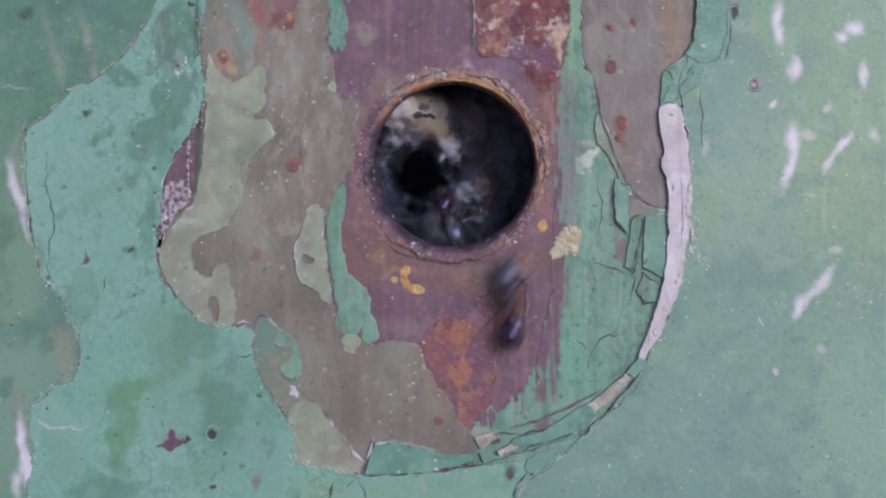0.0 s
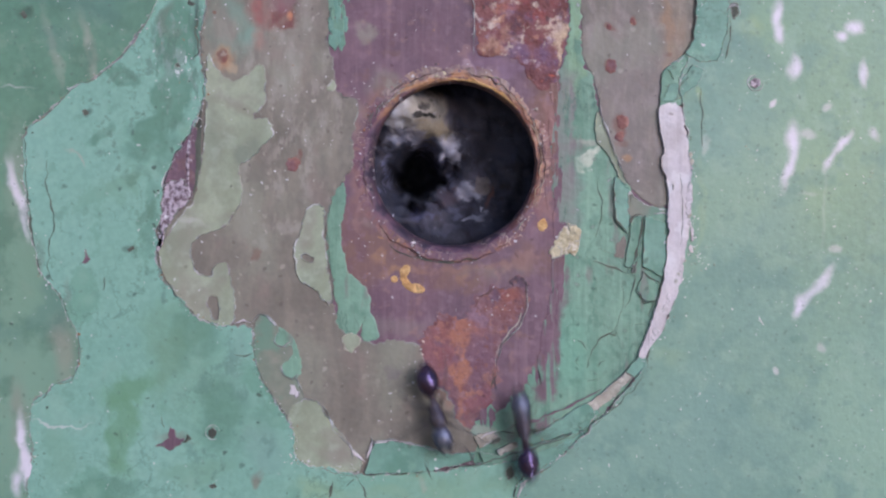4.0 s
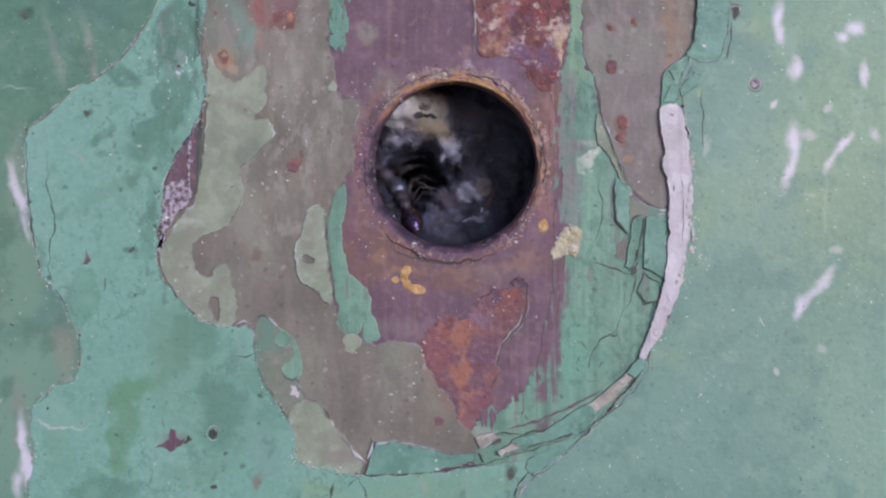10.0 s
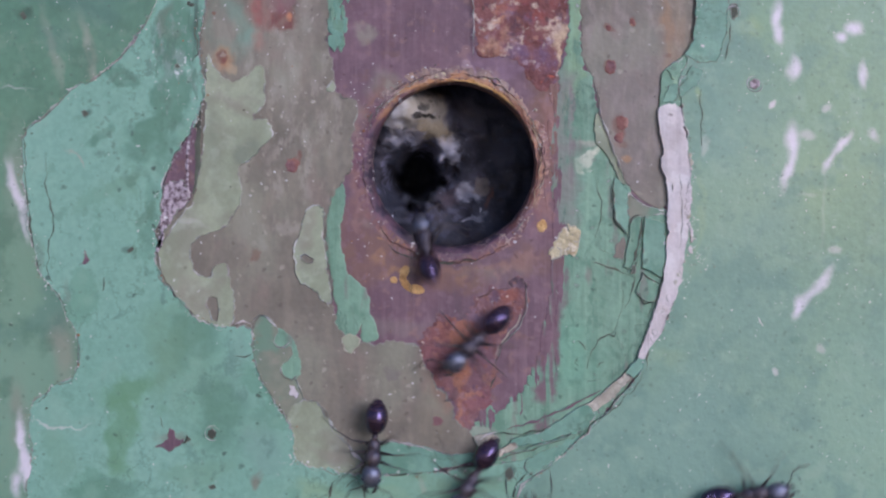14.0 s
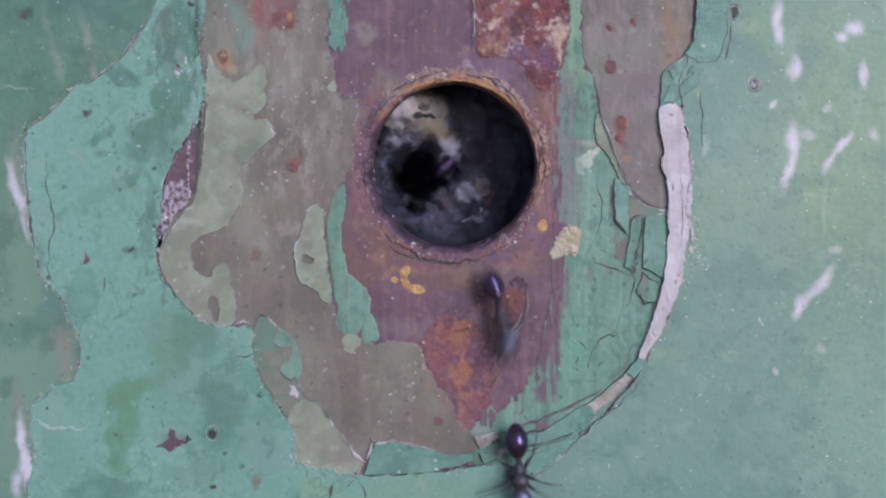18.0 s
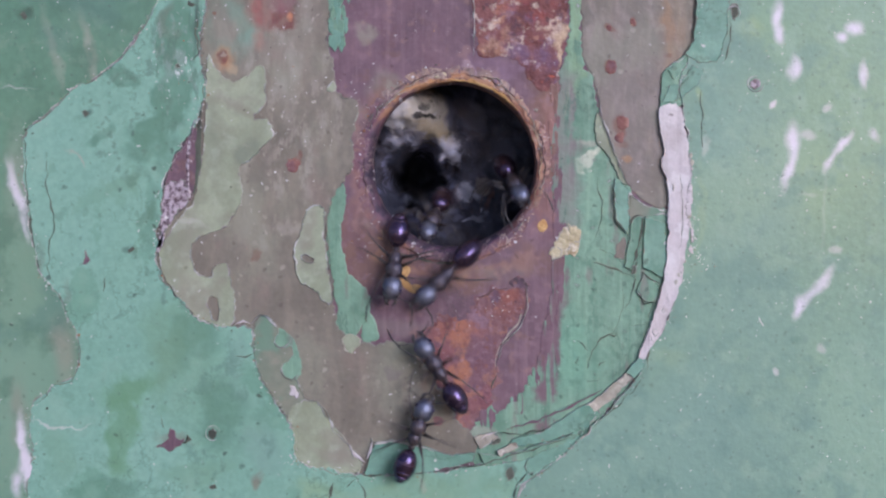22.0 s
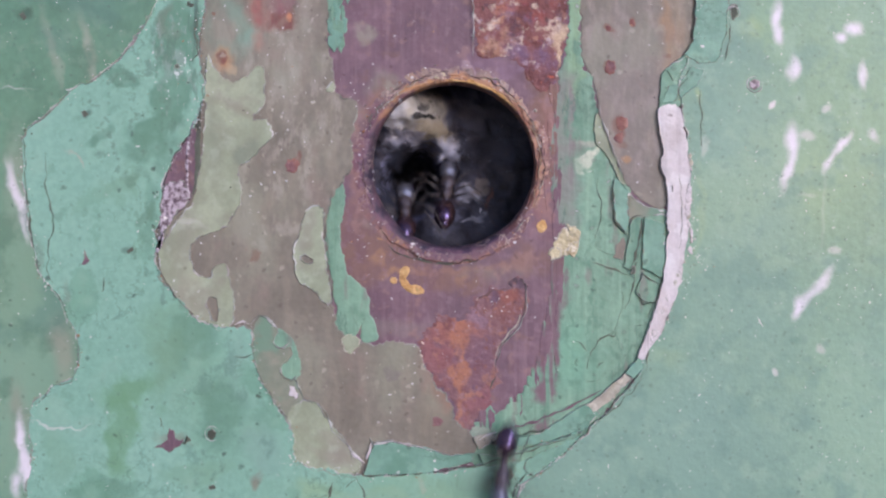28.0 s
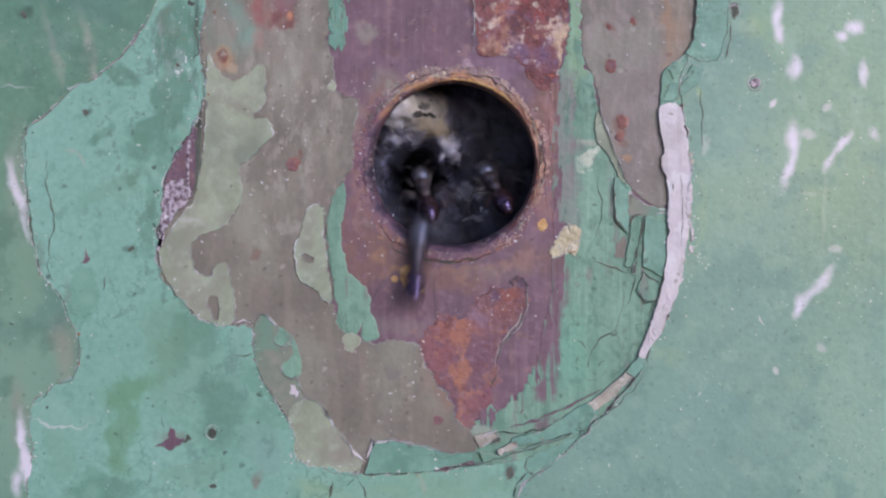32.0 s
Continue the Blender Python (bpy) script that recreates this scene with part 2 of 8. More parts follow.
WORN_MARKS = [
    (994, 260, 22, 150, 0, 0.5, swatch(126, 122, 120), 0.9), (1012, 320, 16, 100, 0, 0.6, swatch(122, 128, 122), 0.65), (1004, 150, 8, 50, 0, 0.6, swatch(124, 134, 118), 0.6), (978, 560, 14, 90, 0, 0.4, PLUM, 0.75),
    (968, 440, 26, 80, 0, 0.4, PLUM, 0.8), (1042, 284, 10, 19, 25, 0.4, swatch(206, 206, 190), 0.9), (1034, 255, 12, 8, 0, 0.5, FOG, 0.6),
    (1019, 50, 12, 110, 0, 0.5, swatch(130, 158, 122), 0.85), (1010, 620, 30, 60, 0, 0.8, swatch(118, 166, 142), 0.4)]
WORN_MARKS_2 = [
    (1010, 620, 30, 60, 0, 0.8, swatch(118, 166, 142), 0.4),
    (1000, 640, 60, 50, 0, 0.8, swatch(112, 160, 138), 0.5), (965, 600, 8, 36, 0, 0.4, PLUM, 0.7), (960, 520, 10, 90, 0, 0.5, PLUM, 0.6),
    (1045, 520, 3, 100, 0, 0.6, MOSS, 0.6), (1010, 540, 4, 80, 0, 0.6, MOSS, 0.5), (860, 770, 24, 14, 0, 0.4, FOG, 0.5)]
RUST_MARKS = [
    (776, 630, 34, 44, -20, 0.5, swatch(138, 86, 90), 0.75), (850, 636, 20, 70, 0, 0.5, swatch(116, 84, 100), 0.75), (850, 712, 24, 22, 0, 0.5, swatch(136, 82, 90), 0.6), (816, 650, 11, 96, 0, 0.6, swatch(178, 118, 86), 0.7),
    (806, 586, 44, 14, -8, 0.6, swatch(164, 104, 84), 0.6), (896, 540, 26, 30, -30, 0.5, swatch(128, 80, 74), 0.7), (878, 524, 14, 12, 0, 0.5, swatch(92, 78, 104), 0.8), (840, 566, 18, 10, 0, 0.5, swatch(140, 112, 130), 0.7),
    (920, 500, 13, 18, 0, 0.35, swatch(66, 52, 64), 1.0), (902, 516, 12, 12, 0, 0.5, swatch(140, 82, 70), 0.7), (874, 680, 4, 50, 0, 0.6, swatch(150, 106, 88), 0.5), (784, 572, 20, 8, -20, 0.5, swatch(112, 62, 60), 0.8), (888, 610, 10, 22, 30, 0.5, swatch(96, 60, 66), 0.7)]
RIM_MARKS = [
    (735, 150, 50, 12, 22, 0.6, swatch(196, 150, 104), 0.6), (690, 170, 26, 20, 40, 0.6, ASH, 0.6), (940, 190, 10, 40, -40, 0.6, swatch(196, 160, 140), 0.7), (960, 290, 6, 70, 0, 0.6, swatch(188, 150, 134), 0.6),
    (800, 480, 70, 14, 0, 0.6, PLUM, 0.6), (900, 150, 40, 14, -30, 0.5, swatch(150, 126, 146), 0.8), (640, 200, 14, 40, 0, 0.6, ASH, 0.5)]
# Rings of rust and primer; the dark one at 145 is painted shade.
RIM_RINGS = [
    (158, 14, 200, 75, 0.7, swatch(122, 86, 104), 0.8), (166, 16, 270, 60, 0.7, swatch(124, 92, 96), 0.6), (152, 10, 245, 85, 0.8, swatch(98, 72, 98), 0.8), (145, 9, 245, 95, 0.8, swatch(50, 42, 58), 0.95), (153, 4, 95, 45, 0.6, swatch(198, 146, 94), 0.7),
    (155, 8, 45, 48, 0.5, swatch(186, 136, 102), 0.75), (160, 5, 25, 50, 0.6, swatch(186, 142, 120), 0.8), (169, 4, 20, 45, 0.6, swatch(182, 146, 134), 0.75), (152, 4, 0, 40, 0.6, swatch(132, 84, 72), 0.8),
    (170, 10, 85, 40, 0.7, swatch(158, 142, 134), 0.6), (172, 4, 265, 40, 0.6, swatch(148, 104, 84), 0.6)]
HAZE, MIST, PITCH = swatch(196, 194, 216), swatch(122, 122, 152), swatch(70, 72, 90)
NEST_MARKS = [
    (716, 186, 46, 26, 38, 0.3, swatch(238, 234, 242), 1.0), (752, 196, 44, 40, 10, 0.4, swatch(184, 176, 168), 0.95), (770, 226, 36, 20, 10, 0.45, swatch(178, 164, 142), 0.9), (690, 208, 18, 14, 30, 0.3, swatch(240, 236, 246), 1.0),
    (694, 238, 18, 16, 0, 0.4, HAZE, 0.6), (736, 238, 22, 16, 20, 0.4, HAZE, 0.75), (784, 254, 26, 22, -30, 0.4, HAZE, 0.85), (800, 270, 24, 11, -10, 0.4, HAZE, 0.85), (772, 282, 12, 14, 0, 0.5, MIST, 0.8),
    (747, 196, 17, 6, 8, 0.3, SOOT, 1.0), (756, 174, 11, 9, -40, 0.4, swatch(60, 60, 60), 0.9), (832, 334, 22, 16, 20, 0.4, HAZE, 0.7), (856, 318, 12, 16, 0, 0.4, swatch(150, 136, 132), 0.6), (842, 382, 20, 6, 0, 0.4, HAZE, 0.75),
    (868, 352, 8, 22, 10, 0.4, swatch(104, 74, 70), 0.8)]
NEST_MARKS_3 = [
    (680, 300, 7, 34, 8, 0.5, MIST, 1.0), (688, 328, 12, 14, -20, 0.4, MIST, 0.8), (738, 380, 24, 10, 0, 0.5, swatch(110, 110, 150), 0.6), (806, 372, 20, 10, 0, 0.5, MIST, 0.7), (910, 300, 24, 30, 0, 0.7, swatch(84, 78, 84), 0.8),
    (800, 308, 14, 16, 0, 0.5, MIST, 0.8), (792, 344, 22, 16, 0, 0.5, swatch(104, 82, 92), 0.8), (858, 240, 30, 14, 20, 0.7, swatch(60, 54, 56), 0.7), (770, 404, 60, 9, 0, 0.5, MIST, 0.25), (800, 330, 50, 60, 0, 0.6, swatch(60, 60, 76), 0.5)]
# Burrow and low hollows darkened in colour as shade; the gap above lightened.
NEST_SHADE_MARKS = [
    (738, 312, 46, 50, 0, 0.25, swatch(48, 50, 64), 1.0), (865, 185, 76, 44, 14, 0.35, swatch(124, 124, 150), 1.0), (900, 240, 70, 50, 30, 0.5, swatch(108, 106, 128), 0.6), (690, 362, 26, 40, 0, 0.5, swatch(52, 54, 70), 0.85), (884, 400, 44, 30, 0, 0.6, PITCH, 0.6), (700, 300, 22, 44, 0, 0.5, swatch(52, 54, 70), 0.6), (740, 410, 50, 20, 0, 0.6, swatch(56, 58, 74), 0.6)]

# ---- materials ----
def rgb(r, g, b):
    """A colour from the values of a swatch, 0 to 255."""
    return tuple((c / 255 / 12.92 if c < 11 else ((c / 255 + 0.055) / 1.055) ** 2.4) for c in (r, g, b)) + (1.0,)


HOLE_U, HOLE_V, HOLE_R = 800, 292, 150


def place(u, v):
    return ((u - 784) * U, 0.0, (441 - v) * U)


class Shade:
    """Builds one node material on the panel's own coordinates."""

    def __init__(self, name, rough=0.5, metal=0.0, coat=0.0, spec=0.5, tint=None):
        self.mat = bpy.data.materials.new(name)
        self.mat.use_nodes = True
        self.nodes, self.links = self.mat.node_tree.nodes, self.mat.node_tree.links
        self.out = self.nodes["Principled BSDF"]
        self.out.inputs["Roughness"].default_value = rough
        self.out.inputs["Metallic"].default_value = metal
        self.out.inputs["Coat Weight"].default_value = coat
        self.out.inputs["Coat Roughness"].default_value = 0.12
        self.out.inputs["Specular IOR Level"].default_value = spec
        if tint:
            self.out.inputs["Specular Tint"].default_value = tint
        self.co = self.nodes.new("ShaderNodeTexCoord").outputs["Object"]
        self.relief = None

    def link(self, a, b):
        self.links.new(a, b)

    def noise(self, scale, detail=4.0, stretch=(1, 1, 1), rough=0.55, co=None):
        m = self.nodes.new("ShaderNodeMapping")
        m.inputs["Scale"].default_value = stretch
        self.link(co or self.co, m.inputs["Vector"])
        n = self.nodes.new("ShaderNodeTexNoise")
        n.inputs["Scale"].default_value, n.inputs["Detail"].default_value = scale, detail
        n.inputs["Roughness"].default_value = rough
        self.link(m.outputs[0], n.inputs["Vector"])
        return n.outputs["Fac"]

    def ramp(self, value, low, high, to0=0.0, to1=1.0):
        r = self.nodes.new("ShaderNodeMapRange")
        r.interpolation_type = "SMOOTHSTEP"
        r.inputs["From Min"].default_value, r.inputs["From Max"].default_value = low, high
        r.inputs["To Min"].default_value, r.inputs["To Max"].default_value = to0, to1
        self.link(value, r.inputs["Value"])
        return r.outputs[0]

    def math(self, kind, a, b):
        n = self.nodes.new("ShaderNodeMath")
        n.operation = kind
        for i, x in enumerate((a, b)):
            if isinstance(x, (int, float)):
                n.inputs[i].default_value = x
            else:
                self.link(x, n.inputs[i])
        return n.outputs[0]

    def mix(self, fac, a, b, kind="MIX"):
        n = self.nodes.new("ShaderNodeMix")
        n.data_type, n.blend_type = "RGBA", kind
        for sock, x in ((n.inputs[0], fac), (n.inputs[6], a), (n.inputs[7], b)):
            if isinstance(x, (int, float, tuple)):
                sock.default_value = x
            else:
                self.link(x, sock)
        return n.outputs[2]

    def base(self, colour, dark, light, patch=180, grain=2200, amount=0.6):
        """The ground colour with broad patches and fine grain."""
        c = self.mix(self.ramp(self.noise(patch, 5), 0.3, 0.72), dark, light)
        c = self.mix(1 - amount, c, colour)
        g = self.noise(grain, 3)
        self.grain = g
        c = self.mix(self.ramp(g, 0.3, 0.7, 0.0, 0.45), c, self.mix(1.0, c, (0.72, 0.72, 0.72, 1), "MULTIPLY"))
        self.colour = c
        return self

    def streaks(self, colour, amount=0.4, scale=900, aspect=0.03, low=0.5, high=0.75):
        """Brush marks that run up and down."""
        s = self.noise(scale, 4, (1, 1, aspect), 0.6)
        self.brush = s
        self.colour = self.mix(self.ramp(s, low, high, 0.0, amount), self.colour, colour)
        return self

    def flat(self):
        """The coordinates laid out on the door's face."""
        s, m = self.nodes.new("ShaderNodeSeparateXYZ"), self.nodes.new("ShaderNodeCombineXYZ")
        self.link(self.co, s.inputs[0])
        self.link(s.outputs[0], m.inputs[0])
        self.link(s.outputs[2], m.inputs[1])
        return m.outputs[0]

    def flecks(self, colour, scale=900, size=0.16, share=0.75, amount=0.8, squash=1.0, flock=0):
        """Scattered specks; share is the part of cells left bare."""
        n = self.nodes.new("ShaderNodeTexNoise")
        n.inputs["Scale"].default_value, n.inputs["Detail"].default_value = scale * 2.2, 3
        self.link(self.co, n.inputs["Vector"])
        k = self.nodes.new("ShaderNodeVectorMath")
        k.operation = "SCALE"
        k.inputs["Scale"].default_value = 0.55 / scale
        self.link(n.outputs["Color"], k.inputs[0])
        w = self.nodes.new("ShaderNodeVectorMath")
        w.operation = "ADD"
        self.link(self.flat(), w.inputs[0])
        self.link(k.outputs[0], w.inputs[1])
        m = self.nodes.new("ShaderNodeMapping")
        m.inputs["Scale"].default_value = (1, squash, 1)
        self.link(w.outputs[0], m.inputs["Vector"])
        v = self.nodes.new("ShaderNodeTexVoronoi")
        v.voronoi_dimensions = "2D"
        v.inputs["Scale"].default_value = scale
        self.link(m.outputs[0], v.inputs["Vector"])
        sep = self.nodes.new("ShaderNodeSeparateColor")
        self.link(v.outputs["Color"], sep.inputs[0])
        reach = self.ramp(sep.outputs[1], 0.0, 1.0, size * 0.35, size)
        near = self.ramp(self.math("DIVIDE", v.outputs["Distance"], reach), 1.0, 0.5, 0.0, 1.0)
        pick = self.ramp(sep.outputs[0], share, share + 0.06)
        if flock:
            pick = self.math("MULTIPLY", pick, self.ramp(self.noise(flock, 4), 0.46, 0.6))
        self.colour = self.mix(self.math("MULTIPLY", self.math("MULTIPLY", near, pick), amount), self.colour, colour)
        return self

    def clouds(self, colour, scale=300, low=0.5, high=0.62, amount=0.8, stretch=(1, 1, 1), detail=6):
        self.colour = self.mix(self.ramp(self.noise(scale, detail, stretch), low, high, 0.0, amount), self.colour, colour)
        return self

    def stains(self, marks, wobble=0.00055, scale=420, broken=0.0):
        """Marks with a shape of their own: (u, v, half width, half height, lean, softness, colour, amount)."""
        n = self.nodes.new("ShaderNodeTexNoise")
        n.inputs["Scale"].default_value, n.inputs["Detail"].default_value = scale, 5
        self.link(self.co, n.inputs["Vector"])
        s = self.nodes.new("ShaderNodeVectorMath")
        s.operation = "MULTIPLY_ADD"
        s.inputs[1].default_value, s.inputs[2].default_value = (wobble * 4,) * 3, (-wobble * 2,) * 3
        self.link(n.outputs["Color"], s.inputs[0])
        a = self.nodes.new("ShaderNodeVectorMath")
        a.operation = "ADD"
        self.link(self.co, a.inputs[0])
        self.link(s.outputs[0], a.inputs[1])
        gaps = self.ramp(self.noise(750, 6), 0.36, 0.58, 1 - broken, 1.0) if broken else None
        for u, v, ru, rv, lean, soft, colour, amount in marks:
            m = self.nodes.new("ShaderNodeMapping")
            m.vector_type = "TEXTURE"
            m.inputs["Location"].default_value = place(u, v)
            m.inputs["Rotation"].default_value = (0, radians(lean), 0)
            m.inputs["Scale"].default_value = (ru * U, 1.0, rv * U)
            self.link(a.outputs[0], m.inputs["Vector"])
            d = self.nodes.new("ShaderNodeVectorMath")
            d.operation = "LENGTH"
            self.link(m.outputs[0], d.inputs[0])
            f = self.ramp(d.outputs["Value"], 1 + soft, max(0.0, 1 - soft), 0.0, amount)
            if broken:
                f = self.math("MULTIPLY", f, gaps)
            self.colour = self.mix(f, self.colour, colour)
        return self

    def rings(self, marks, wobble=0.0004, scale=700, broken=0.0):
        """Stains and painted shade that run round the hole: (radius, half width, middle angle, half spread, softness,
        colour, amount), 90 degrees is up.
        """
        n = self.nodes.new("ShaderNodeTexNoise")
        n.inputs["Scale"].default_value, n.inputs["Detail"].default_value = scale, 5
        self.link(self.co, n.inputs["Vector"])
        s = self.nodes.new("ShaderNodeVectorMath")
        s.operation = "MULTIPLY_ADD"
        s.inputs[1].default_value = (wobble * 4,) * 3
        s.inputs[2].default_value = tuple(-c - wobble * 2 for c in place(HOLE_U, HOLE_V))
        self.link(n.outputs["Color"], s.inputs[0])
        a = self.nodes.new("ShaderNodeVectorMath")
        a.operation = "ADD"
        self.link(self.co, a.inputs[0])
        self.link(s.outputs[0], a.inputs[1])
        p = self.nodes.new("ShaderNodeVectorMath")
        p.operation = "MULTIPLY"
        p.inputs[1].default_value = (1, 0, 1)
        self.link(a.outputs[0], p.inputs[0])
        d = self.nodes.new("ShaderNodeVectorMath")
        d.operation = "LENGTH"
        self.link(p.outputs[0], d.inputs[0])
        q = self.nodes.new("ShaderNodeVectorMath")
        q.operation = "NORMALIZE"
        self.link(p.outputs[0], q.inputs[0])
        gaps = self.ramp(self.noise(900, 6), 0.36, 0.58, 1 - broken, 1.0) if broken else None
        for r, w, middle, spread, soft, colour, amount in marks:
            off = self.math("ABSOLUTE", self.math("SUBTRACT", d.outputs["Value"], r * U), 0.0)
            f = self.ramp(off, w * U * (1 + soft), w * U * max(0.0, 1 - soft), 0.0, amount)
            if spread < 180:
                dot = self.nodes.new("ShaderNodeVectorMath")
                dot.operation = "DOT_PRODUCT"
                dot.inputs[1].default_value = (math.cos(radians(middle)), 0, math.sin(radians(middle)))
                self.link(q.outputs[0], dot.inputs[0])
                f = self.math("MULTIPLY", f, self.ramp(dot.outputs["Value"], math.cos(radians(min(180, spread + 18))), math.cos(radians(max(0, spread - 12)))))
            if broken:
                f = self.math("MULTIPLY", f, gaps)
            self.colour = self.mix(f, self.colour, colour)
        return self

    def veins(self, colour, scale=600, width=0.03, amount=0.8, flock=150, stretch=(1, 1, 1)):
        """Thin wandering threads of crust or scratches, in flocks."""
        d = self.math("ABSOLUTE", self.math("SUBTRACT", self.noise(scale, 6, stretch, 0.6), 0.5), 0.0)
        f = self.math("MULTIPLY", self.ramp(d, width, 0.0, 0.0, amount), self.ramp(self.noise(flock, 4), 0.46, 0.62))
        self.colour = self.mix(f, self.colour, colour)
        return self

    def scuffs(self, mark, colour, scale=1500, aspect=0.08, low=0.5, high=0.66):
        """Scratches that keep to one worn stretch: (u, v, half width, half height, amount)."""
        u, v, ru, rv, amount = mark
        m = self.nodes.new("ShaderNodeMapping")
        m.vector_type = "TEXTURE"
        m.inputs["Location"].default_value = place(u, v)
        m.inputs["Scale"].default_value = (ru * U, 1.0, rv * U)
        self.link(self.co, m.inputs["Vector"])
        d = self.nodes.new("ShaderNodeVectorMath")
        d.operation = "LENGTH"
        self.link(m.outputs[0], d.inputs[0])
        reach = self.math("ADD", d.outputs["Value"], self.ramp(self.noise(420, 5), 0.3, 0.7, -0.4, 0.4))
        f = self.math("MULTIPLY", self.ramp(reach, 1.15, 0.75, 0.0, amount), self.ramp(self.noise(scale, 5, (1, 1, aspect), 0.65), low, high))
        self.colour = self.mix(f, self.colour, colour)
        return self

    def bands(self, colour, pitch, amount):
        """Soft rings across the body, pitch metres apart."""
        s = self.nodes.new("ShaderNodeSeparateXYZ")
        self.link(self.co, s.inputs[0])
        wave = self.math("SINE", self.math("MULTIPLY", s.outputs[0], math.tau / pitch), 0.0)
        self.colour = self.mix(self.ramp(wave, 0.55, 1.0, 0.0, amount), self.colour, colour)
        return self

    def done(self, bump=0.3, depth=0.00004, brush=0.0, lumps=0.0, lump_scale=260, gloss=None):
        h = self.grain
        if brush:
            h = self.math("ADD", h, self.math("MULTIPLY", self.brush, brush))
        if lumps:
            h = self.math("ADD", h, self.math("MULTIPLY", self.noise(lump_scale, 3), lumps))
        b = self.nodes.new("ShaderNodeBump")
        b.inputs["Strength"].default_value, b.inputs["Distance"].default_value = bump, depth
        self.link(h, b.inputs["Height"])
        self.link(b.outputs[0], self.out.inputs["Normal"])
        if gloss:
            self.link(self.ramp(self.noise(gloss[2], 4), 0.35, 0.65, gloss[0], gloss[1]), self.out.inputs["Roughness"])
        self.link(self.colour, self.out.inputs["Base Color"])
        return self.mat


PALE = rgb(214, 208, 214)
DEEP, MINT, OLIVE, TAUPE = rgb(98, 137, 116), rgb(132, 175, 158), rgb(154, 161, 138), rgb(128, 120, 110)
WINE = rgb(113, 85, 98)
DUSK, SPOT = rgb(60, 74, 66), rgb(84, 104, 92)

primer = Shade("purple_primer", 0.55).base(WINE, rgb(92, 68, 84), rgb(128, 98, 112), 260, 2500, 0.8).streaks(rgb(142, 114, 126), 0.45, 1900, 0.04, 0.48, 0.72)
primer.streaks(rgb(92, 68, 82), 0.4, 2600, 0.06, 0.5, 0.72).stains(PRIMER_MARKS, 0.0008).stains(PRIMER_MARKS_2, 0.0012, 500, 0.35).clouds(BROWN, 700, 0.54, 0.68, 0.4).clouds(rgb(138, 110, 124), 1300, 0.52, 0.66, 0.45)
primer.clouds(rgb(104, 74, 88), 420, 0.5, 0.62, 0.5).clouds(rgb(150, 116, 112), 900, 0.56, 0.68, 0.45)
primer.flecks(PALE, 700, 0.09, 0.76, 0.85, 1.0, 160).flecks(rgb(70, 44, 50), 900, 0.16, 0.8, 0.5).flecks(TAN, 520, 0.1, 0.86, 0.6)
primer = primer.done(0.6, 0.00005, 0.9)

grey = Shade("grey_brown_primer", 0.5).base(TAUPE, rgb(108, 100, 90), rgb(144, 136, 124), 190, 2600, 0.8)
grey.scuffs((500, 180, 120, 220, 0.65), rgb(162, 154, 144), 900, 0.5, 0.46, 0.62).scuffs((1120, 100, 110, 240, 0.6), rgb(162, 150, 144), 900, 0.4, 0.46, 0.62).scuffs((520, 150, 90, 160, 0.8), rgb(206, 198, 188), 1700, 0.8, 0.62, 0.7)
grey.stains(GREY_MARKS, 0.0008).stains(GREY_MARKS_2).stains(RUST_SPOTS, 0.0003, 900, 0.3).clouds(rgb(146, 138, 124), 700, 0.5, 0.66, 0.35, (1, 1, 0.3)).clouds(rgb(108, 98, 90), 420, 0.52, 0.66, 0.35, (1, 1, 0.5)).clouds(rgb(138, 118, 112), 300, 0.54, 0.68, 0.4, (1, 1, 0.6)).clouds(rgb(106, 98, 92), 1700, 0.48, 0.62, 0.25, (1, 1, 0.3)).clouds(rgb(126, 132, 114), 190, 0.5, 0.62, 0.3)
grey.flecks(rgb(160, 152, 140), 620, 0.2, 0.74, 0.4, 1.0, 150).flecks(rgb(178, 170, 158), 1000, 0.26, 0.66, 0.5, 1.0, 200).flecks(PALE, 1200, 0.11, 0.7, 0.85, 1.0, 140).flecks(rgb(84, 72, 66), 900, 0.18, 0.76, 0.5).flecks(rgb(122, 72, 58), 330, 0.07, 0.86, 0.7)
grey = grey.done(0.6, 0.00005, 0, 0.9, 700)

olive = Shade("olive_green_paint", 0.5).base(OLIVE, rgb(138, 146, 124), rgb(168, 174, 152), 220, 2400, 0.8)
olive.stains(OLIVE_MARKS, 0.0007).clouds(rgb(130, 134, 116), 500, 0.5, 0.64, 0.45).clouds(rgb(170, 174, 158), 900, 0.52, 0.66, 0.4).clouds(rgb(132, 126, 116), 240, 0.56, 0.68, 0.5).flecks(rgb(108, 108, 92), 460, 0.09, 0.74, 0.6).flecks(PALE, 600, 0.06, 0.8, 0.7)
olive = olive.done(0.6, 0.00005, 0, 1.0, 500)

mint = Shade("mint_green_paint", 0.42, coat=0.1).base(MINT, rgb(124, 167, 150), rgb(138, 179, 164), 90, 2400)
mint.stains(MINT_MARKS, 0.0012, 380, 0.2).stains(MINT_MARKS_2, 0.0009, 520, 0.4).stains(MINT_MARKS_3, 0.0007, 520, 0.5).stains(MINT_MARKS_4, 0.0014, 300, 0.25)
mint.clouds(rgb(100, 144, 122), 150, 0.56, 0.61, 0.6).clouds(rgb(98, 132, 114), 620, 0.6, 0.7, 0.4).clouds(rgb(144, 178, 162), 300, 0.54, 0.68, 0.35).clouds(rgb(112, 152, 134), 1300, 0.54, 0.68, 0.2)
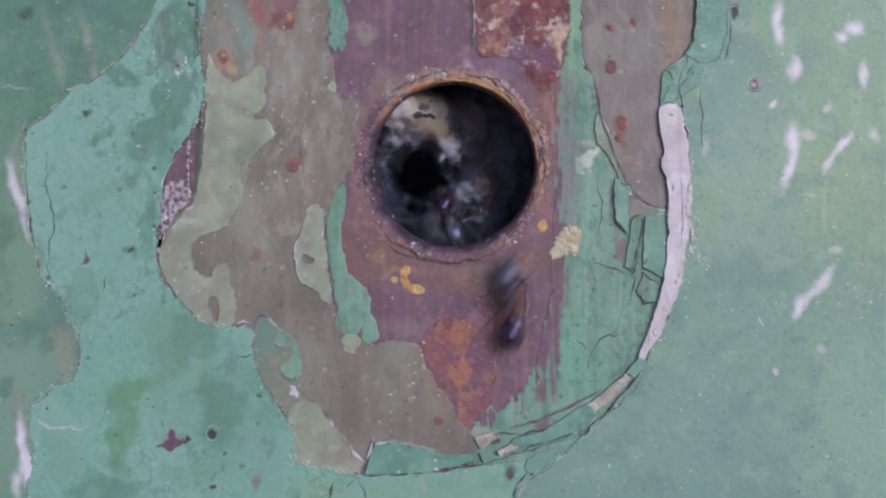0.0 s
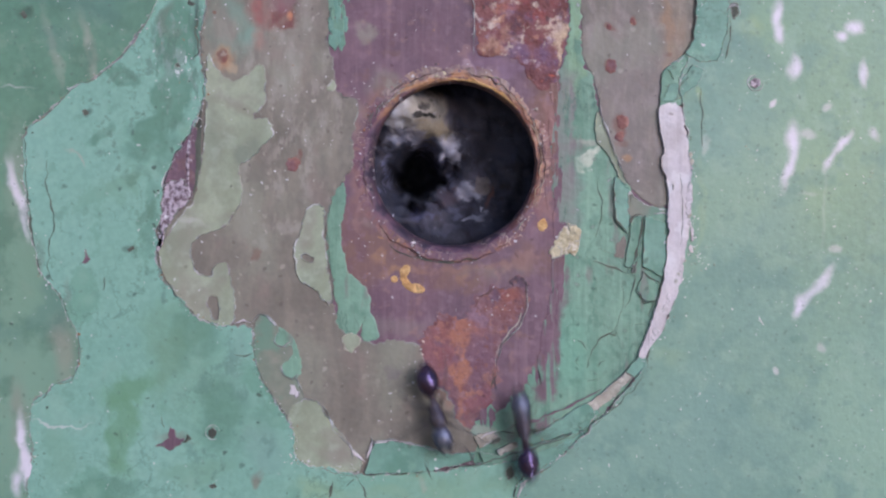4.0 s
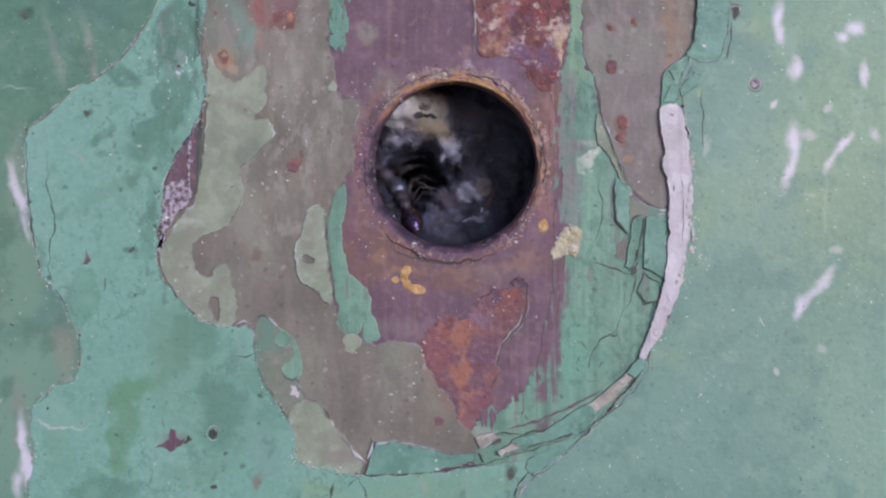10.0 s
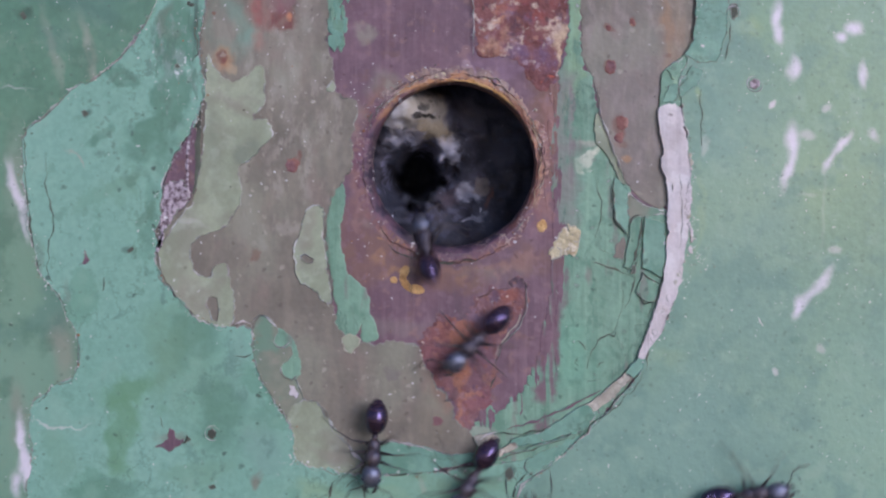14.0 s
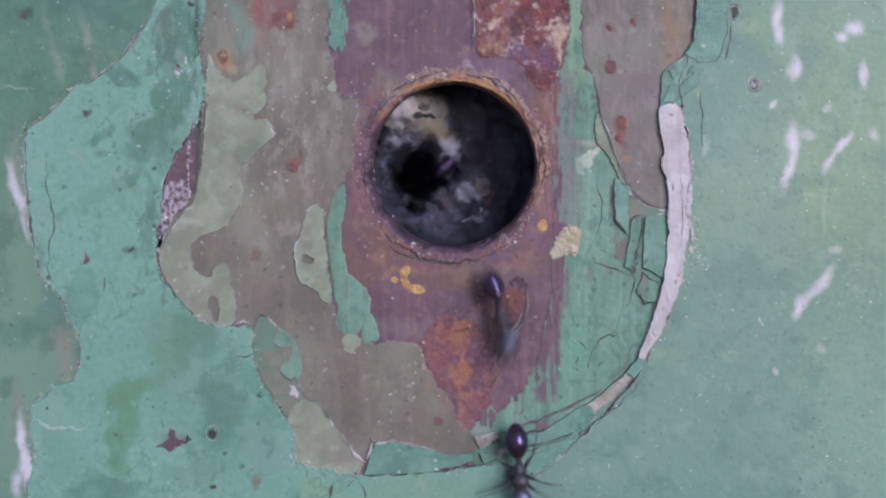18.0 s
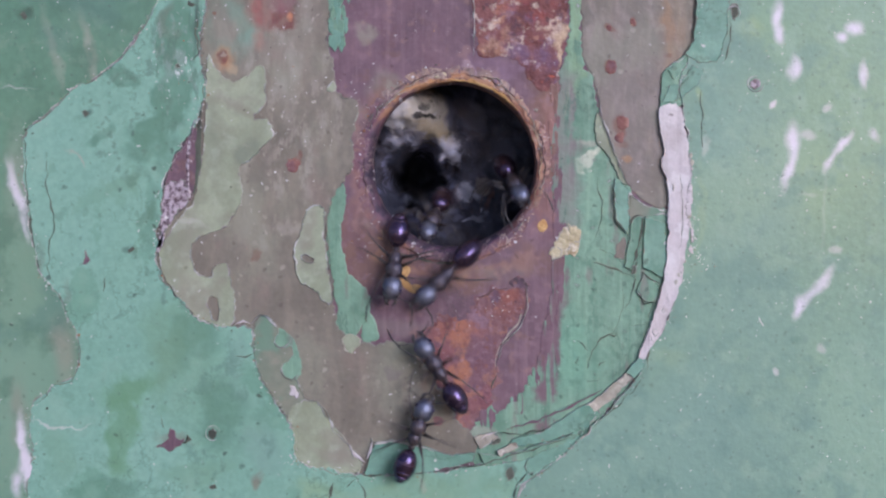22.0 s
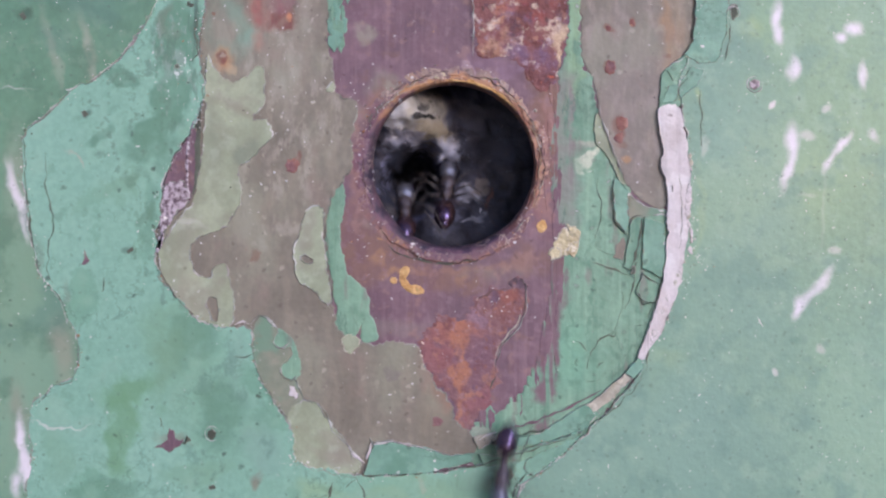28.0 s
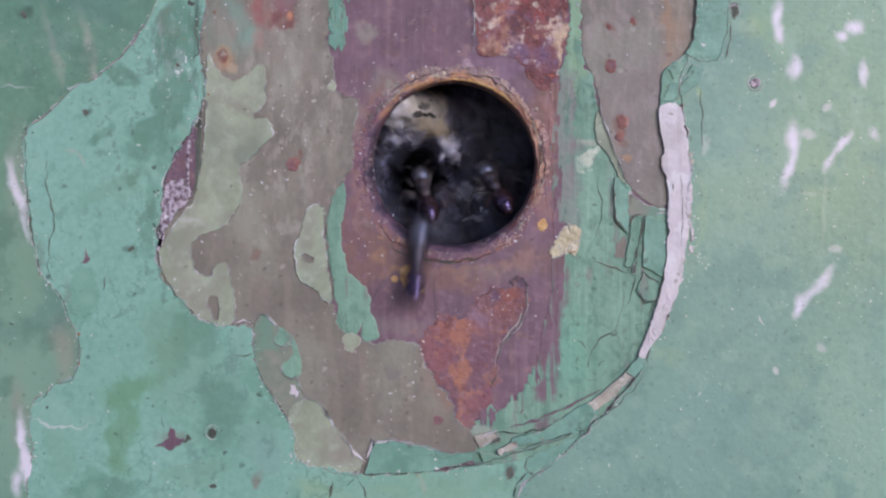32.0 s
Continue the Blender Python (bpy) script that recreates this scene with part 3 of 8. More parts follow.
mint.scuffs((322, 110, 42, 140, 0.5), rgb(150, 162, 160), 1400, 0.45, 0.5, 0.62).scuffs((318, 120, 46, 150, 0.7), rgb(84, 116, 100), 1100, 0.4, 0.5, 0.62).scuffs((322, 110, 40, 130, 0.9), rgb(206, 210, 214), 1800, 0.5, 0.62, 0.68).scuffs((225, 200, 90, 90, 0.6), rgb(92, 118, 104), 800, 1.0, 0.55, 0.62)
mint.scuffs((400, 740, 90, 120, 0.55), rgb(96, 132, 118), 700, 0.8, 0.52, 0.62).scuffs((260, 400, 40, 130, 0.6), rgb(94, 128, 108), 800, 0.8, 0.52, 0.62).scuffs((350, 60, 14, 70, 0.8), rgb(70, 92, 84), 900, 0.1)
mint.veins(rgb(84, 112, 98), 420, 0.02, 0.5, 170)
mint.flecks(SPOT, 1500, 0.24, 0.8, 0.35).flecks(DUSK, 800, 0.18, 0.7, 0.8, 1.0, 130).flecks(DUSK, 300, 0.09, 0.86, 0.7).flecks(PALE, 900, 0.12, 0.78, 0.85, 1.0, 170).flecks(DUSK, 420, 0.13, 0.8, 0.55, 0.35, 110)
mint = mint.done(0.5, 0.00005, 0, 1.2, 260)

deep = Shade("dark_green_topcoat", 0.42, coat=0.35).base(DEEP, rgb(80, 122, 102), rgb(110, 146, 120), 70, 2000)
deep.stains(DEEP_MARKS, 0.0006, 420).stains(DEEP_GLARE_SMEARS, 0.0003, 700).clouds(rgb(142, 158, 136), 90, 0.54, 0.74, 0.5, (1.6, 1, 0.35)).clouds(rgb(74, 110, 92), 300, 0.5, 0.64, 0.55).clouds(rgb(124, 150, 130), 800, 0.52, 0.68, 0.45).clouds(rgb(84, 120, 112), 140, 0.52, 0.64, 0.5)
deep.flecks(PALE, 1300, 0.12, 0.68, 0.8, 1.0, 150).flecks(DUSK, 800, 0.15, 0.78, 0.7, 1.0, 120).flecks(SPOT, 1500, 0.24, 0.74, 0.45).flecks(PALE, 330, 0.04, 0.86, 0.6)
deep = deep.done(0.5, 0.00005, 0, 1.6, 200)

sage = Shade("grey_green_topcoat", 0.42, coat=0.35).base(rgb(118, 153, 135), rgb(106, 143, 131), rgb(132, 162, 132), 60, 2200)
sage.stains(SAGE_MARKS, 0.0008, 300).clouds(rgb(138, 166, 136), 80, 0.5, 0.7, 0.45).clouds(rgb(102, 138, 128), 260, 0.5, 0.66, 0.55).clouds(rgb(142, 170, 154), 600, 0.52, 0.68, 0.4).clouds(rgb(106, 138, 126), 1300, 0.54, 0.68, 0.4).stains(SAGE_MARKS_2, 0.0003, 600).stains(SAGE_GLARE, 0.00025, 700).stains(SAGE_GLARE_2, 0.0003, 700)
sage.flecks(SPOT, 1600, 0.24, 0.72, 0.35).flecks(rgb(76, 100, 92), 900, 0.13, 0.76, 0.6, 1.0, 130).flecks(PALE, 1000, 0.09, 0.82, 0.75, 1.0, 120).flecks(PALE, 1700, 0.13, 0.72, 0.75, 1.0, 200).flecks(PALE, 420, 0.036, 0.86, 0.8)
sage = sage.done(0.5, 0.00005, 0, 1.3, 220)

drab = Shade("grey_green_paint", 0.5).base(rgb(130, 134, 120), rgb(116, 130, 114), rgb(140, 136, 122), 260, 2400, 0.9).clouds(rgb(104, 140, 120), 420, 0.5, 0.6, 0.7).clouds(rgb(146, 142, 128), 700, 0.54, 0.66, 0.5).flecks(rgb(90, 96, 84), 700, 0.14, 0.78, 0.6)
drab = drab.done(0.6, 0.00005, 0, 1.0, 500)

worn = Shade("brushed_green_paint", 0.45).base(rgb(118, 155, 133), rgb(106, 142, 122), rgb(132, 168, 146), 160, 2300, 0.8).streaks(rgb(146, 178, 156), 0.5, 1100, 0.03).streaks(rgb(84, 124, 104), 0.55, 1500, 0.04, 0.52, 0.72)
worn.stains(WORN_MARKS, 0.0008, 600, 0.3).stains(WORN_MARKS_2, 0.0008, 700).clouds(rgb(122, 112, 112), 700, 0.58, 0.66, 0.6, (1, 1, 0.25)).clouds(rgb(84, 126, 106), 600, 0.52, 0.66, 0.5)
worn.scuffs((972, 560, 30, 190, 0.95), WINE, 900, 0.07, 0.46, 0.56).scuffs((992, 270, 26, 150, 0.75), rgb(122, 108, 114), 900, 0.07, 0.48, 0.6).scuffs((1000, 60, 14, 90, 0.5), rgb(138, 172, 144), 900, 0.05, 0.48, 0.6)
worn.veins(rgb(74, 104, 90), 420, 0.025, 0.6, 260, (1, 1, 0.4))
worn.flecks(PALE, 900, 0.12, 0.8, 0.85, 1.0, 160).flecks(rgb(64, 88, 76), 800, 0.15, 0.78, 0.6).flecks(SPOT, 900, 0.22, 0.75, 0.5)
worn = worn.done(0.7, 0.00006, 1.0, 0.6)

teal = Shade("teal_paint_flake", 0.42, coat=0.1).base(rgb(112, 154, 138), rgb(100, 140, 124), rgb(126, 166, 150), 260, 2300, 0.8).clouds(rgb(92, 136, 118), 420, 0.5, 0.62, 0.6).clouds(rgb(134, 172, 152), 700, 0.54, 0.68, 0.5)
teal.veins(rgb(78, 104, 92), 500, 0.03, 0.6, 300).flecks(rgb(70, 94, 84), 600, 0.16, 0.72, 0.7).flecks(PALE, 800, 0.13, 0.76, 0.85)
teal = teal.done(0.6, 0.00006, 0, 0.8, 400)

lilac = Shade("lilac_white_paint", 0.5).base(rgb(212, 202, 208), rgb(200, 188, 194), rgb(222, 214, 218), 300, 2400).streaks(rgb(150, 138, 146), 0.6, 900, 0.03, 0.55, 0.7)
lilac.clouds(rgb(176, 164, 166), 420, 0.5, 0.64, 0.6, (1, 1, 0.4)).clouds(rgb(222, 216, 220), 700, 0.56, 0.66, 0.6).streaks(rgb(112, 100, 104), 0.6, 1500, 0.02, 0.66, 0.72).flecks(rgb(120, 104, 104), 600, 0.12, 0.8, 0.7)
lilac = lilac.done(0.7, 0.00006, 1.0, 0.8, 500)

beige = Shade("beige_filler", 0.6).base(rgb(172, 164, 152), rgb(148, 138, 126), rgb(198, 192, 180), 500, 2600).clouds(rgb(138, 136, 124), 700, 0.5, 0.6, 0.6).veins(rgb(212, 206, 198), 900, 0.04, 0.7, 400).flecks(rgb(116, 104, 94), 900, 0.2, 0.74, 0.7)
beige = beige.done(0.9, 0.0001, 0, 1.2, 900)

cream = Shade("cream_filler", 0.6).base(rgb(196, 182, 146), rgb(172, 156, 124), rgb(212, 202, 174), 700, 2600).clouds(rgb(160, 130, 100), 800, 0.54, 0.64, 0.5).clouds(rgb(150, 156, 136), 500, 0.54, 0.64, 0.6).veins(rgb(224, 216, 204), 900, 0.05, 0.8, 400).flecks(rgb(110, 90, 76), 900, 0.22, 0.7, 0.7)
cream = cream.done(1.0, 0.00016, 0, 1.4, 1100)

ochre = Shade("ochre_rust_flake", 0.75).base(rgb(208, 164, 104), rgb(186, 138, 84), rgb(220, 184, 132), 900, 3000).clouds(rgb(140, 98, 66), 1300, 0.55, 0.65, 0.5).flecks(PALE, 900, 0.14, 0.8, 0.7)
ochre = ochre.done(1.0, 0.00012, 0, 1.4, 1500)

rust = Shade("flaking_orange_rust", 0.7).base(rgb(130, 95, 102), rgb(114, 80, 90), rgb(146, 106, 106), 420, 2600, 0.9)
rust.clouds(rgb(150, 106, 96), 600, 0.52, 0.66, 0.5).stains(RUST_MARKS, 0.0009, 800, 0.25).clouds(rgb(108, 84, 104), 620, 0.55, 0.66, 0.5).clouds(rgb(110, 66, 68), 900, 0.54, 0.64, 0.45).clouds(rgb(184, 128, 102), 1300, 0.58, 0.68, 0.4).clouds(rgb(150, 120, 132), 1700, 0.55, 0.68, 0.55).clouds(rgb(96, 64, 74), 2300, 0.56, 0.66, 0.3)
rust.flecks(rgb(172, 112, 88), 1500, 0.28, 0.6, 0.5).flecks(rgb(92, 62, 72), 1500, 0.28, 0.62, 0.45).flecks(rgb(226, 200, 186), 1000, 0.14, 0.76, 0.85, 1.0, 220).flecks(rgb(70, 40, 42), 900, 0.16, 0.8, 0.5)
rust = rust.done(0.8, 0.00012, 0, 1.6, 900)

scale_rust = Shade("scaly_red_rust", 0.7).base(rgb(132, 84, 86), rgb(108, 66, 70), rgb(150, 98, 92), 380, 2600, 0.8)
scale_rust.clouds(rgb(124, 98, 120), 260, 0.48, 0.58, 0.85).stains(SCALE_MARKS, 0.0013, 600, 0.85).clouds(rgb(96, 50, 50), 420, 0.52, 0.6, 0.75).clouds(rgb(180, 134, 112), 620, 0.56, 0.66, 0.6).clouds(rgb(84, 58, 72), 900, 0.56, 0.64, 0.6)
scale_rust.clouds(rgb(206, 188, 172), 1000, 0.565, 0.67, 0.75).clouds(rgb(168, 146, 160), 1400, 0.56, 0.66, 0.6).flecks(rgb(224, 208, 192), 900, 0.16, 0.74, 0.8, 1.0, 220).flecks(rgb(66, 40, 44), 900, 0.22, 0.74, 0.6)
scale_rust = scale_rust.done(0.9, 0.00012, 0, 1.6, 900)

spot_rust = Shade("red_rust_spot", 0.75).base(rgb(134, 88, 82), rgb(118, 72, 68), rgb(150, 106, 98), 900, 2600, 0.9).clouds(rgb(120, 90, 98), 700, 0.5, 0.6, 0.7).clouds(rgb(98, 54, 54), 500, 0.52, 0.62, 0.7).clouds(rgb(176, 132, 122), 620, 0.55, 0.65, 0.7).flecks(rgb(196, 150, 130), 1100, 0.2, 0.7, 0.6)
spot_rust = spot_rust.done(0.9, 0.0001, 0, 1.4, 1200)

rim_rust = Shade("rim_rust", 0.7).base(rgb(128, 94, 100), rgb(110, 80, 92), rgb(144, 108, 106), 380, 2600, 0.8)
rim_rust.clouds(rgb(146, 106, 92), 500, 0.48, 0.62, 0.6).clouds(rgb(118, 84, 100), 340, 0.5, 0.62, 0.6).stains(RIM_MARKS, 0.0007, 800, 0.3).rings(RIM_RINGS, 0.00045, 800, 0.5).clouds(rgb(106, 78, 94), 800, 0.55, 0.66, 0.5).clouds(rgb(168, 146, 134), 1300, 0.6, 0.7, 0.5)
rim_rust.veins(rgb(84, 58, 60), 500, 0.02, 0.5, 300).flecks(PALE, 1100, 0.17, 0.76, 0.9).flecks(rgb(66, 44, 44), 900, 0.16, 0.8, 0.5).flecks(rgb(196, 150, 104), 700, 0.16, 0.86, 0.6).veins(rgb(206, 184, 172), 900, 0.03, 0.7, 300)
rim_rust = rim_rust.done(0.9, 0.00012, 0, 1.0, 900)

scab = Shade("scabby_white_paint", 0.6).base(rgb(196, 180, 192), rgb(180, 164, 178), rgb(208, 196, 206), 500, 2600).clouds(rgb(84, 62, 72), 3000, 0.38, 0.64, 1.0).flecks(rgb(228, 222, 226), 1200, 0.2, 0.7, 0.9)
scab = scab.done(0.8, 0.0001, 0, 1.0, 1300)

pale_grain = Shade("pale_grain", 0.5).base(rgb(224, 218, 214), rgb(200, 194, 192), rgb(236, 232, 230), 2000, 6000)
pale_grain = pale_grain.done(0.5, 0.00004)

umber = Shade("dark_rust_crust", 0.8).base(rgb(92, 64, 62), rgb(70, 48, 50), rgb(116, 84, 78), 900, 3000, 0.9)
umber = umber.done(0.8, 0.0001, 0, 1.0, 1200)

grime = Shade("dark_grime", 0.8).base(rgb(80, 84, 74), rgb(60, 60, 54), rgb(108, 112, 100), 500, 3000)
grime = grime.done(0.6, 0.00006)

chalk = Shade("chalky_paint_edge", 0.6).base(rgb(158, 164, 158), rgb(104, 112, 104), rgb(206, 202, 204), 900, 2600, 0.95).clouds(rgb(120, 104, 106), 500, 0.5, 0.6, 0.6)
chalk = chalk.done(0.6, 0.00006)

cinder = Shade("dark_paint_edge", 0.7).base(rgb(116, 114, 106), rgb(86, 84, 78), rgb(150, 150, 142), 800, 2600, 0.95)
cinder = cinder.done(0.6, 0.00006)

dust = Shade("paint_dust_glints", 0.6).base(rgb(214, 210, 214), rgb(184, 176, 178), rgb(230, 226, 230), 900, 3000)
isle = dust.nodes.new("ShaderNodeNewGeometry")
dust.colour = dust.mix(dust.ramp(isle.outputs["Random Per Island"], 0.62, 0.66), dust.colour, rgb(70, 70, 62))
dust.colour = dust.mix(dust.ramp(isle.outputs["Random Per Island"], 0.86, 0.88), dust.colour, rgb(150, 100, 66))
dust = dust.done(0.6, 0.00006)

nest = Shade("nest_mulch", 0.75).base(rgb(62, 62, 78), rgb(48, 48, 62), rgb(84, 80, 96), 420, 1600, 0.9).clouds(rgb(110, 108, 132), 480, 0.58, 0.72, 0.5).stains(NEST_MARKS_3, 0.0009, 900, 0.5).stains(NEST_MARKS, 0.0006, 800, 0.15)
nest.clouds(rgb(150, 148, 170), 1300, 0.62, 0.72, 0.4).clouds(rgb(58, 44, 46), 800, 0.58, 0.68, 0.4).stains(NEST_SHADE_MARKS, 0.0007, 700).flecks(rgb(200, 196, 214), 600, 0.06, 0.86, 0.8, 0.4)
nest = nest.done(0.8, 0.0002, 0, 1.2, 700)
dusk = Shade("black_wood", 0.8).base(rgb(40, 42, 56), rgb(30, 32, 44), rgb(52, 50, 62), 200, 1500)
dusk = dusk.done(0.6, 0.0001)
dirt = Shade("packed_earth", 0.9).base(rgb(110, 100, 86), rgb(92, 82, 70), rgb(128, 118, 100), 2, 60)
dirt = dirt.done(0.5, 0.004)

cuticle = Shade("ant_cuticle", 0.36, coat=0.35, spec=0.7, tint=rgb(205, 205, 255)).base(rgb(48, 42, 46), rgb(30, 26, 34), rgb(84, 70, 64), 1100, 6000, 0.95)
cuticle.out.inputs["Coat Roughness"].default_value = 0.3
cuticle.out.inputs["IOR"].default_value = 1.6
cuticle = cuticle.done(1.0, 0.0001, 0, 2.2, 1900)
crown = Shade("ant_head", 0.42, coat=0.5, spec=0.9, tint=rgb(195, 205, 255)).base(rgb(62, 60, 68), rgb(40, 38, 48), rgb(94, 90, 92), 1300, 6000, 0.9)
crown.out.inputs["Coat Roughness"].default_value = 0.36
crown.out.inputs["IOR"].default_value = 1.9
crown = crown.done(0.7, 0.00007, 0, 1.5, 1500)
belly = Shade("ant_gaster", 0.24, coat=0.25, spec=0.8, tint=rgb(192, 170, 255)).base(rgb(40, 30, 36), rgb(26, 20, 30), rgb(60, 42, 42), 520, 6000, 0.9)
belly.bands(rgb(104, 84, 82), 0.00073, 0.15)
belly.out.inputs["IOR"].default_value = 1.62
belly = belly.done(0.25, 0.00003, 0, 1.0, 1500)
shank = Shade("ant_leg", 0.45, coat=0.2).base(rgb(68, 60, 63), rgb(50, 45, 49), rgb(92, 83, 84), 900, 6000)
shank = shank.done(0.2, 0.00002)


# ---- building helpers ----
def part(name, bm, mat, parent, label="", smooth=False):
    me = bpy.data.meshes.new(name)
    bmesh.ops.recalc_face_normals(bm, faces=bm.faces)
    if smooth:
        for f in bm.faces:
            f.smooth = True
    bm.to_mesh(me)
    bm.free()
    for m in mat if isinstance(mat, (list, tuple)) else [mat]:
        me.materials.append(m)
    ob = new(name, me)
    ob.parent = parent
    if label:
        tagged(ob, label)
    return ob


def at(u, v, h=0.0):
    """A place on the door's face, h millimetres proud of the steel."""
    return Vector(((u - 784) * U, -h * 0.001, (441 - v) * U))


def outline(points, rough=1.6, step=5.0, smooth=1, seed=0.0, fine=1.0):
    """A broken paint edge: the corners eased, then roughened at two scales."""
    pts = [Vector(p) for p in points]
    for _ in range(smooth):
        eased = []
        for a, b in zip(pts, pts[1:] + pts[:1]):
            eased += [a.lerp(b, 0.25), a.lerp(b, 0.75)]
        pts = eased
    out = []
    for a, b in zip(pts, pts[1:] + pts[:1]):
        far = max(abs(a.x - 784), abs(a.y - 441), abs(b.x - 784), abs(b.y - 441)) > 1100
        n = 1 if far else max(1, int((b - a).length / step))
        side = Vector((b.y - a.y, a.x - b.x)).normalized() if (b - a).length else Vector((0, 0))
        for k in range(n):
            p = a.lerp(b, k / n)
            if not far:
                w = noise.noise(Vector((p.x * 0.035, p.y * 0.035, seed))) * 2.6 + noise.noise(Vector((p.x * 0.12, p.y * 0.12, seed + 9))) * 2.4 + noise.noise(Vector((p.x * 0.24, p.y * 0.24, seed + 5))) * 1.1 * fine
                p = p + side * w * rough
            out.append(p)
    return out


def inset(loop, d):
    """The loop moved inwards by d."""
    area = sum(a.x * b.y - b.x * a.y for a, b in zip(loop, loop[1:] + loop[:1]))
    s = 1 if area > 0 else -1
    out = []
    for i, p in enumerate(loop):
        e = loop[(i + 1) % len(loop)] - loop[i - 1]
        n = Vector((-e.y, e.x)) * s
        out.append(p + (n.normalized() * d if n.length else n))
    return out


def flake(name, points, low, high, mat, edge, parent, rough=1.6, smooth=1, holes=(), lip=0.0, seed=0.0, label="", bevel=1.5, step=4.0, pale=0.08):
    """A sheet of paint from low to high (mm) with a broken, slightly lifted edge."""
    bm = bmesh.new()
    rims = []
    for n, pts in enumerate([points, *holes]):
        loop = outline(pts, rough, step, smooth, seed + n, 0.4 if holes else 1.0)
        into = inset(loop, bevel * 1.5 if n == 0 else -bevel * 1.5)
        foot = inset(loop, -0.7 if n == 0 else 0.7)
        rings = []
        for ring, h, lift in ((foot, low, 0), (loop, high - 0.015, lip), (into, high, 0)):
            rings.append([bm.verts.new(at(p.x, p.y, h + lift * max(0.0, 0.5 + noise.noise(Vector((p.x * 0.02, p.y * 0.02, seed + 4)))))) for p in ring])
        for i, p in enumerate(loop):
            j = (i + 1) % len(loop)
            worn_edge = noise.noise(Vector((p.x * 0.05, p.y * 0.05, seed + 2))) + 0.5 * noise.noise(Vector((p.x * 0.2, p.y * 0.2, seed))) > pale
            for k in (0, 1):
                bm.faces.new((rings[k][i], rings[k][j], rings[k + 1][j], rings[k + 1][i])).material_index = 1 if worn_edge or k == 0 else 0
        rims.append(rings[2])
    if holes:
        edges = []
        for r in rims:
            for i in range(len(r)):
                e = bm.edges.get((r[i], r[(i + 1) % len(r)]))
                edges.append(e)
        bmesh.ops.triangle_fill(bm, use_beauty=False, use_dissolve=False, edges=edges)
    else:
        bm.faces.new(rims[0])
    return part(name, bm, (mat, edge), parent, label)


def ribbon(name, points, width, h, mat, parent, seed=0.0, rough=2.0, rise=0.02, broken=True):
    """A crack filled with dirt, or a thin line: it wanders and thins out at both ends."""
    pts = []
    for (a, b), (c, d) in zip(points, points[1:]):
        n = max(2, int(math.hypot(c - a, d - b) / 6))
        pts += [Vector((a + (c - a) * k / n, b + (d - b) * k / n)) for k in range(n)]
    pts.append(Vector(points[-1]))
    bm = bmesh.new()
    last = None
    for i, p in enumerate(pts):
        e = pts[min(i + 1, len(pts) - 1)] - pts[max(i - 1, 0)]
        s = Vector((e.y, -e.x)).normalized()
        q = p + s * rough * noise.noise(Vector((p.x * 0.06, p.y * 0.06, seed)))
        t = i / (len(pts) - 1)
        w = width * (0.25 + 0.75 * math.sin(math.pi * min(1, max(0, t)))) * (0.7 + 0.6 * abs(noise.noise(Vector((p.x * 0.1, p.y * 0.1, seed + 3)))))
        if broken:
            w *= min(1.2, max(0.3, 0.75 + 1.2 * noise.noise(Vector((p.x * 0.045, p.y * 0.045, seed + 6)))))
        row = [bm.verts.new(at(*(q + s * w * k), h + r)) for k, r in ((-0.5, 0), (0, rise), (0.5, 0))]
        if last:
            for k in (0, 1):
                bm.faces.new((last[k], last[k + 1], row[k + 1], row[k]))
        last = row
    return part(name, bm, mat, parent)


# ---- the ground and the door ----
bm = bmesh.new()
bmesh.ops.create_circle(bm, cap_ends=True, segments=96, radius=400)
ground = tagged(part("ground", bm, dirt, None), "flat bare packed earth before the door", "ground", kind="structure")



def ring_points(r, n=96, wob=0.0, seed=0.0):
    out = []
    for k in range(n):
        a = k * math.tau / n
        q = r * (1 + wob * noise.noise(Vector((math.cos(a) * 2.5, math.sin(a) * 2.5, seed))) + wob * 0.5 * noise.noise(Vector((math.cos(a) * 9, math.sin(a) * 9, seed))))
        out.append(Vector((HOLE_U + q * math.cos(a), HOLE_V + q * math.sin(a))))
    return out


def steel_plate():
    """The steel skin, 2 mm thick, with the round hole through it."""
    bm = bmesh.new()
    hw, lo, hi = 0.5, -MID, 1.05
    inner = ring_points(HOLE_R + 8)
    ends = []
    for y in (0.0, 0.002):
        ring = [bm.verts.new(at(p.x, p.y) + Vector((0, y, 0))) for p in inner]
        box = [bm.verts.new((x, y, z)) for x, z in ((-hw, lo), (hw, lo), (hw, hi), (-hw, hi))]
        edges = [bm.edges.new((r[i], r[(i + 1) % len(r)])) for r in (ring, box) for i in range(len(r))]
        bmesh.ops.triangle_fill(bm, use_beauty=True, use_dissolve=False, edges=edges)
        ends.append((ring, box))
    for a, b in zip(*ends):
        for i in range(len(a)):
            j = (i + 1) % len(a)
            bm.faces.new((a[i], a[j], b[j], b[i]))
    return part("door_panel", bm, primer, None)


door = steel_plate()
door.location = (0, 0, MID)
tagged(door, "old steel door panel with peeling green paint and round hole", "door", kind="structure")

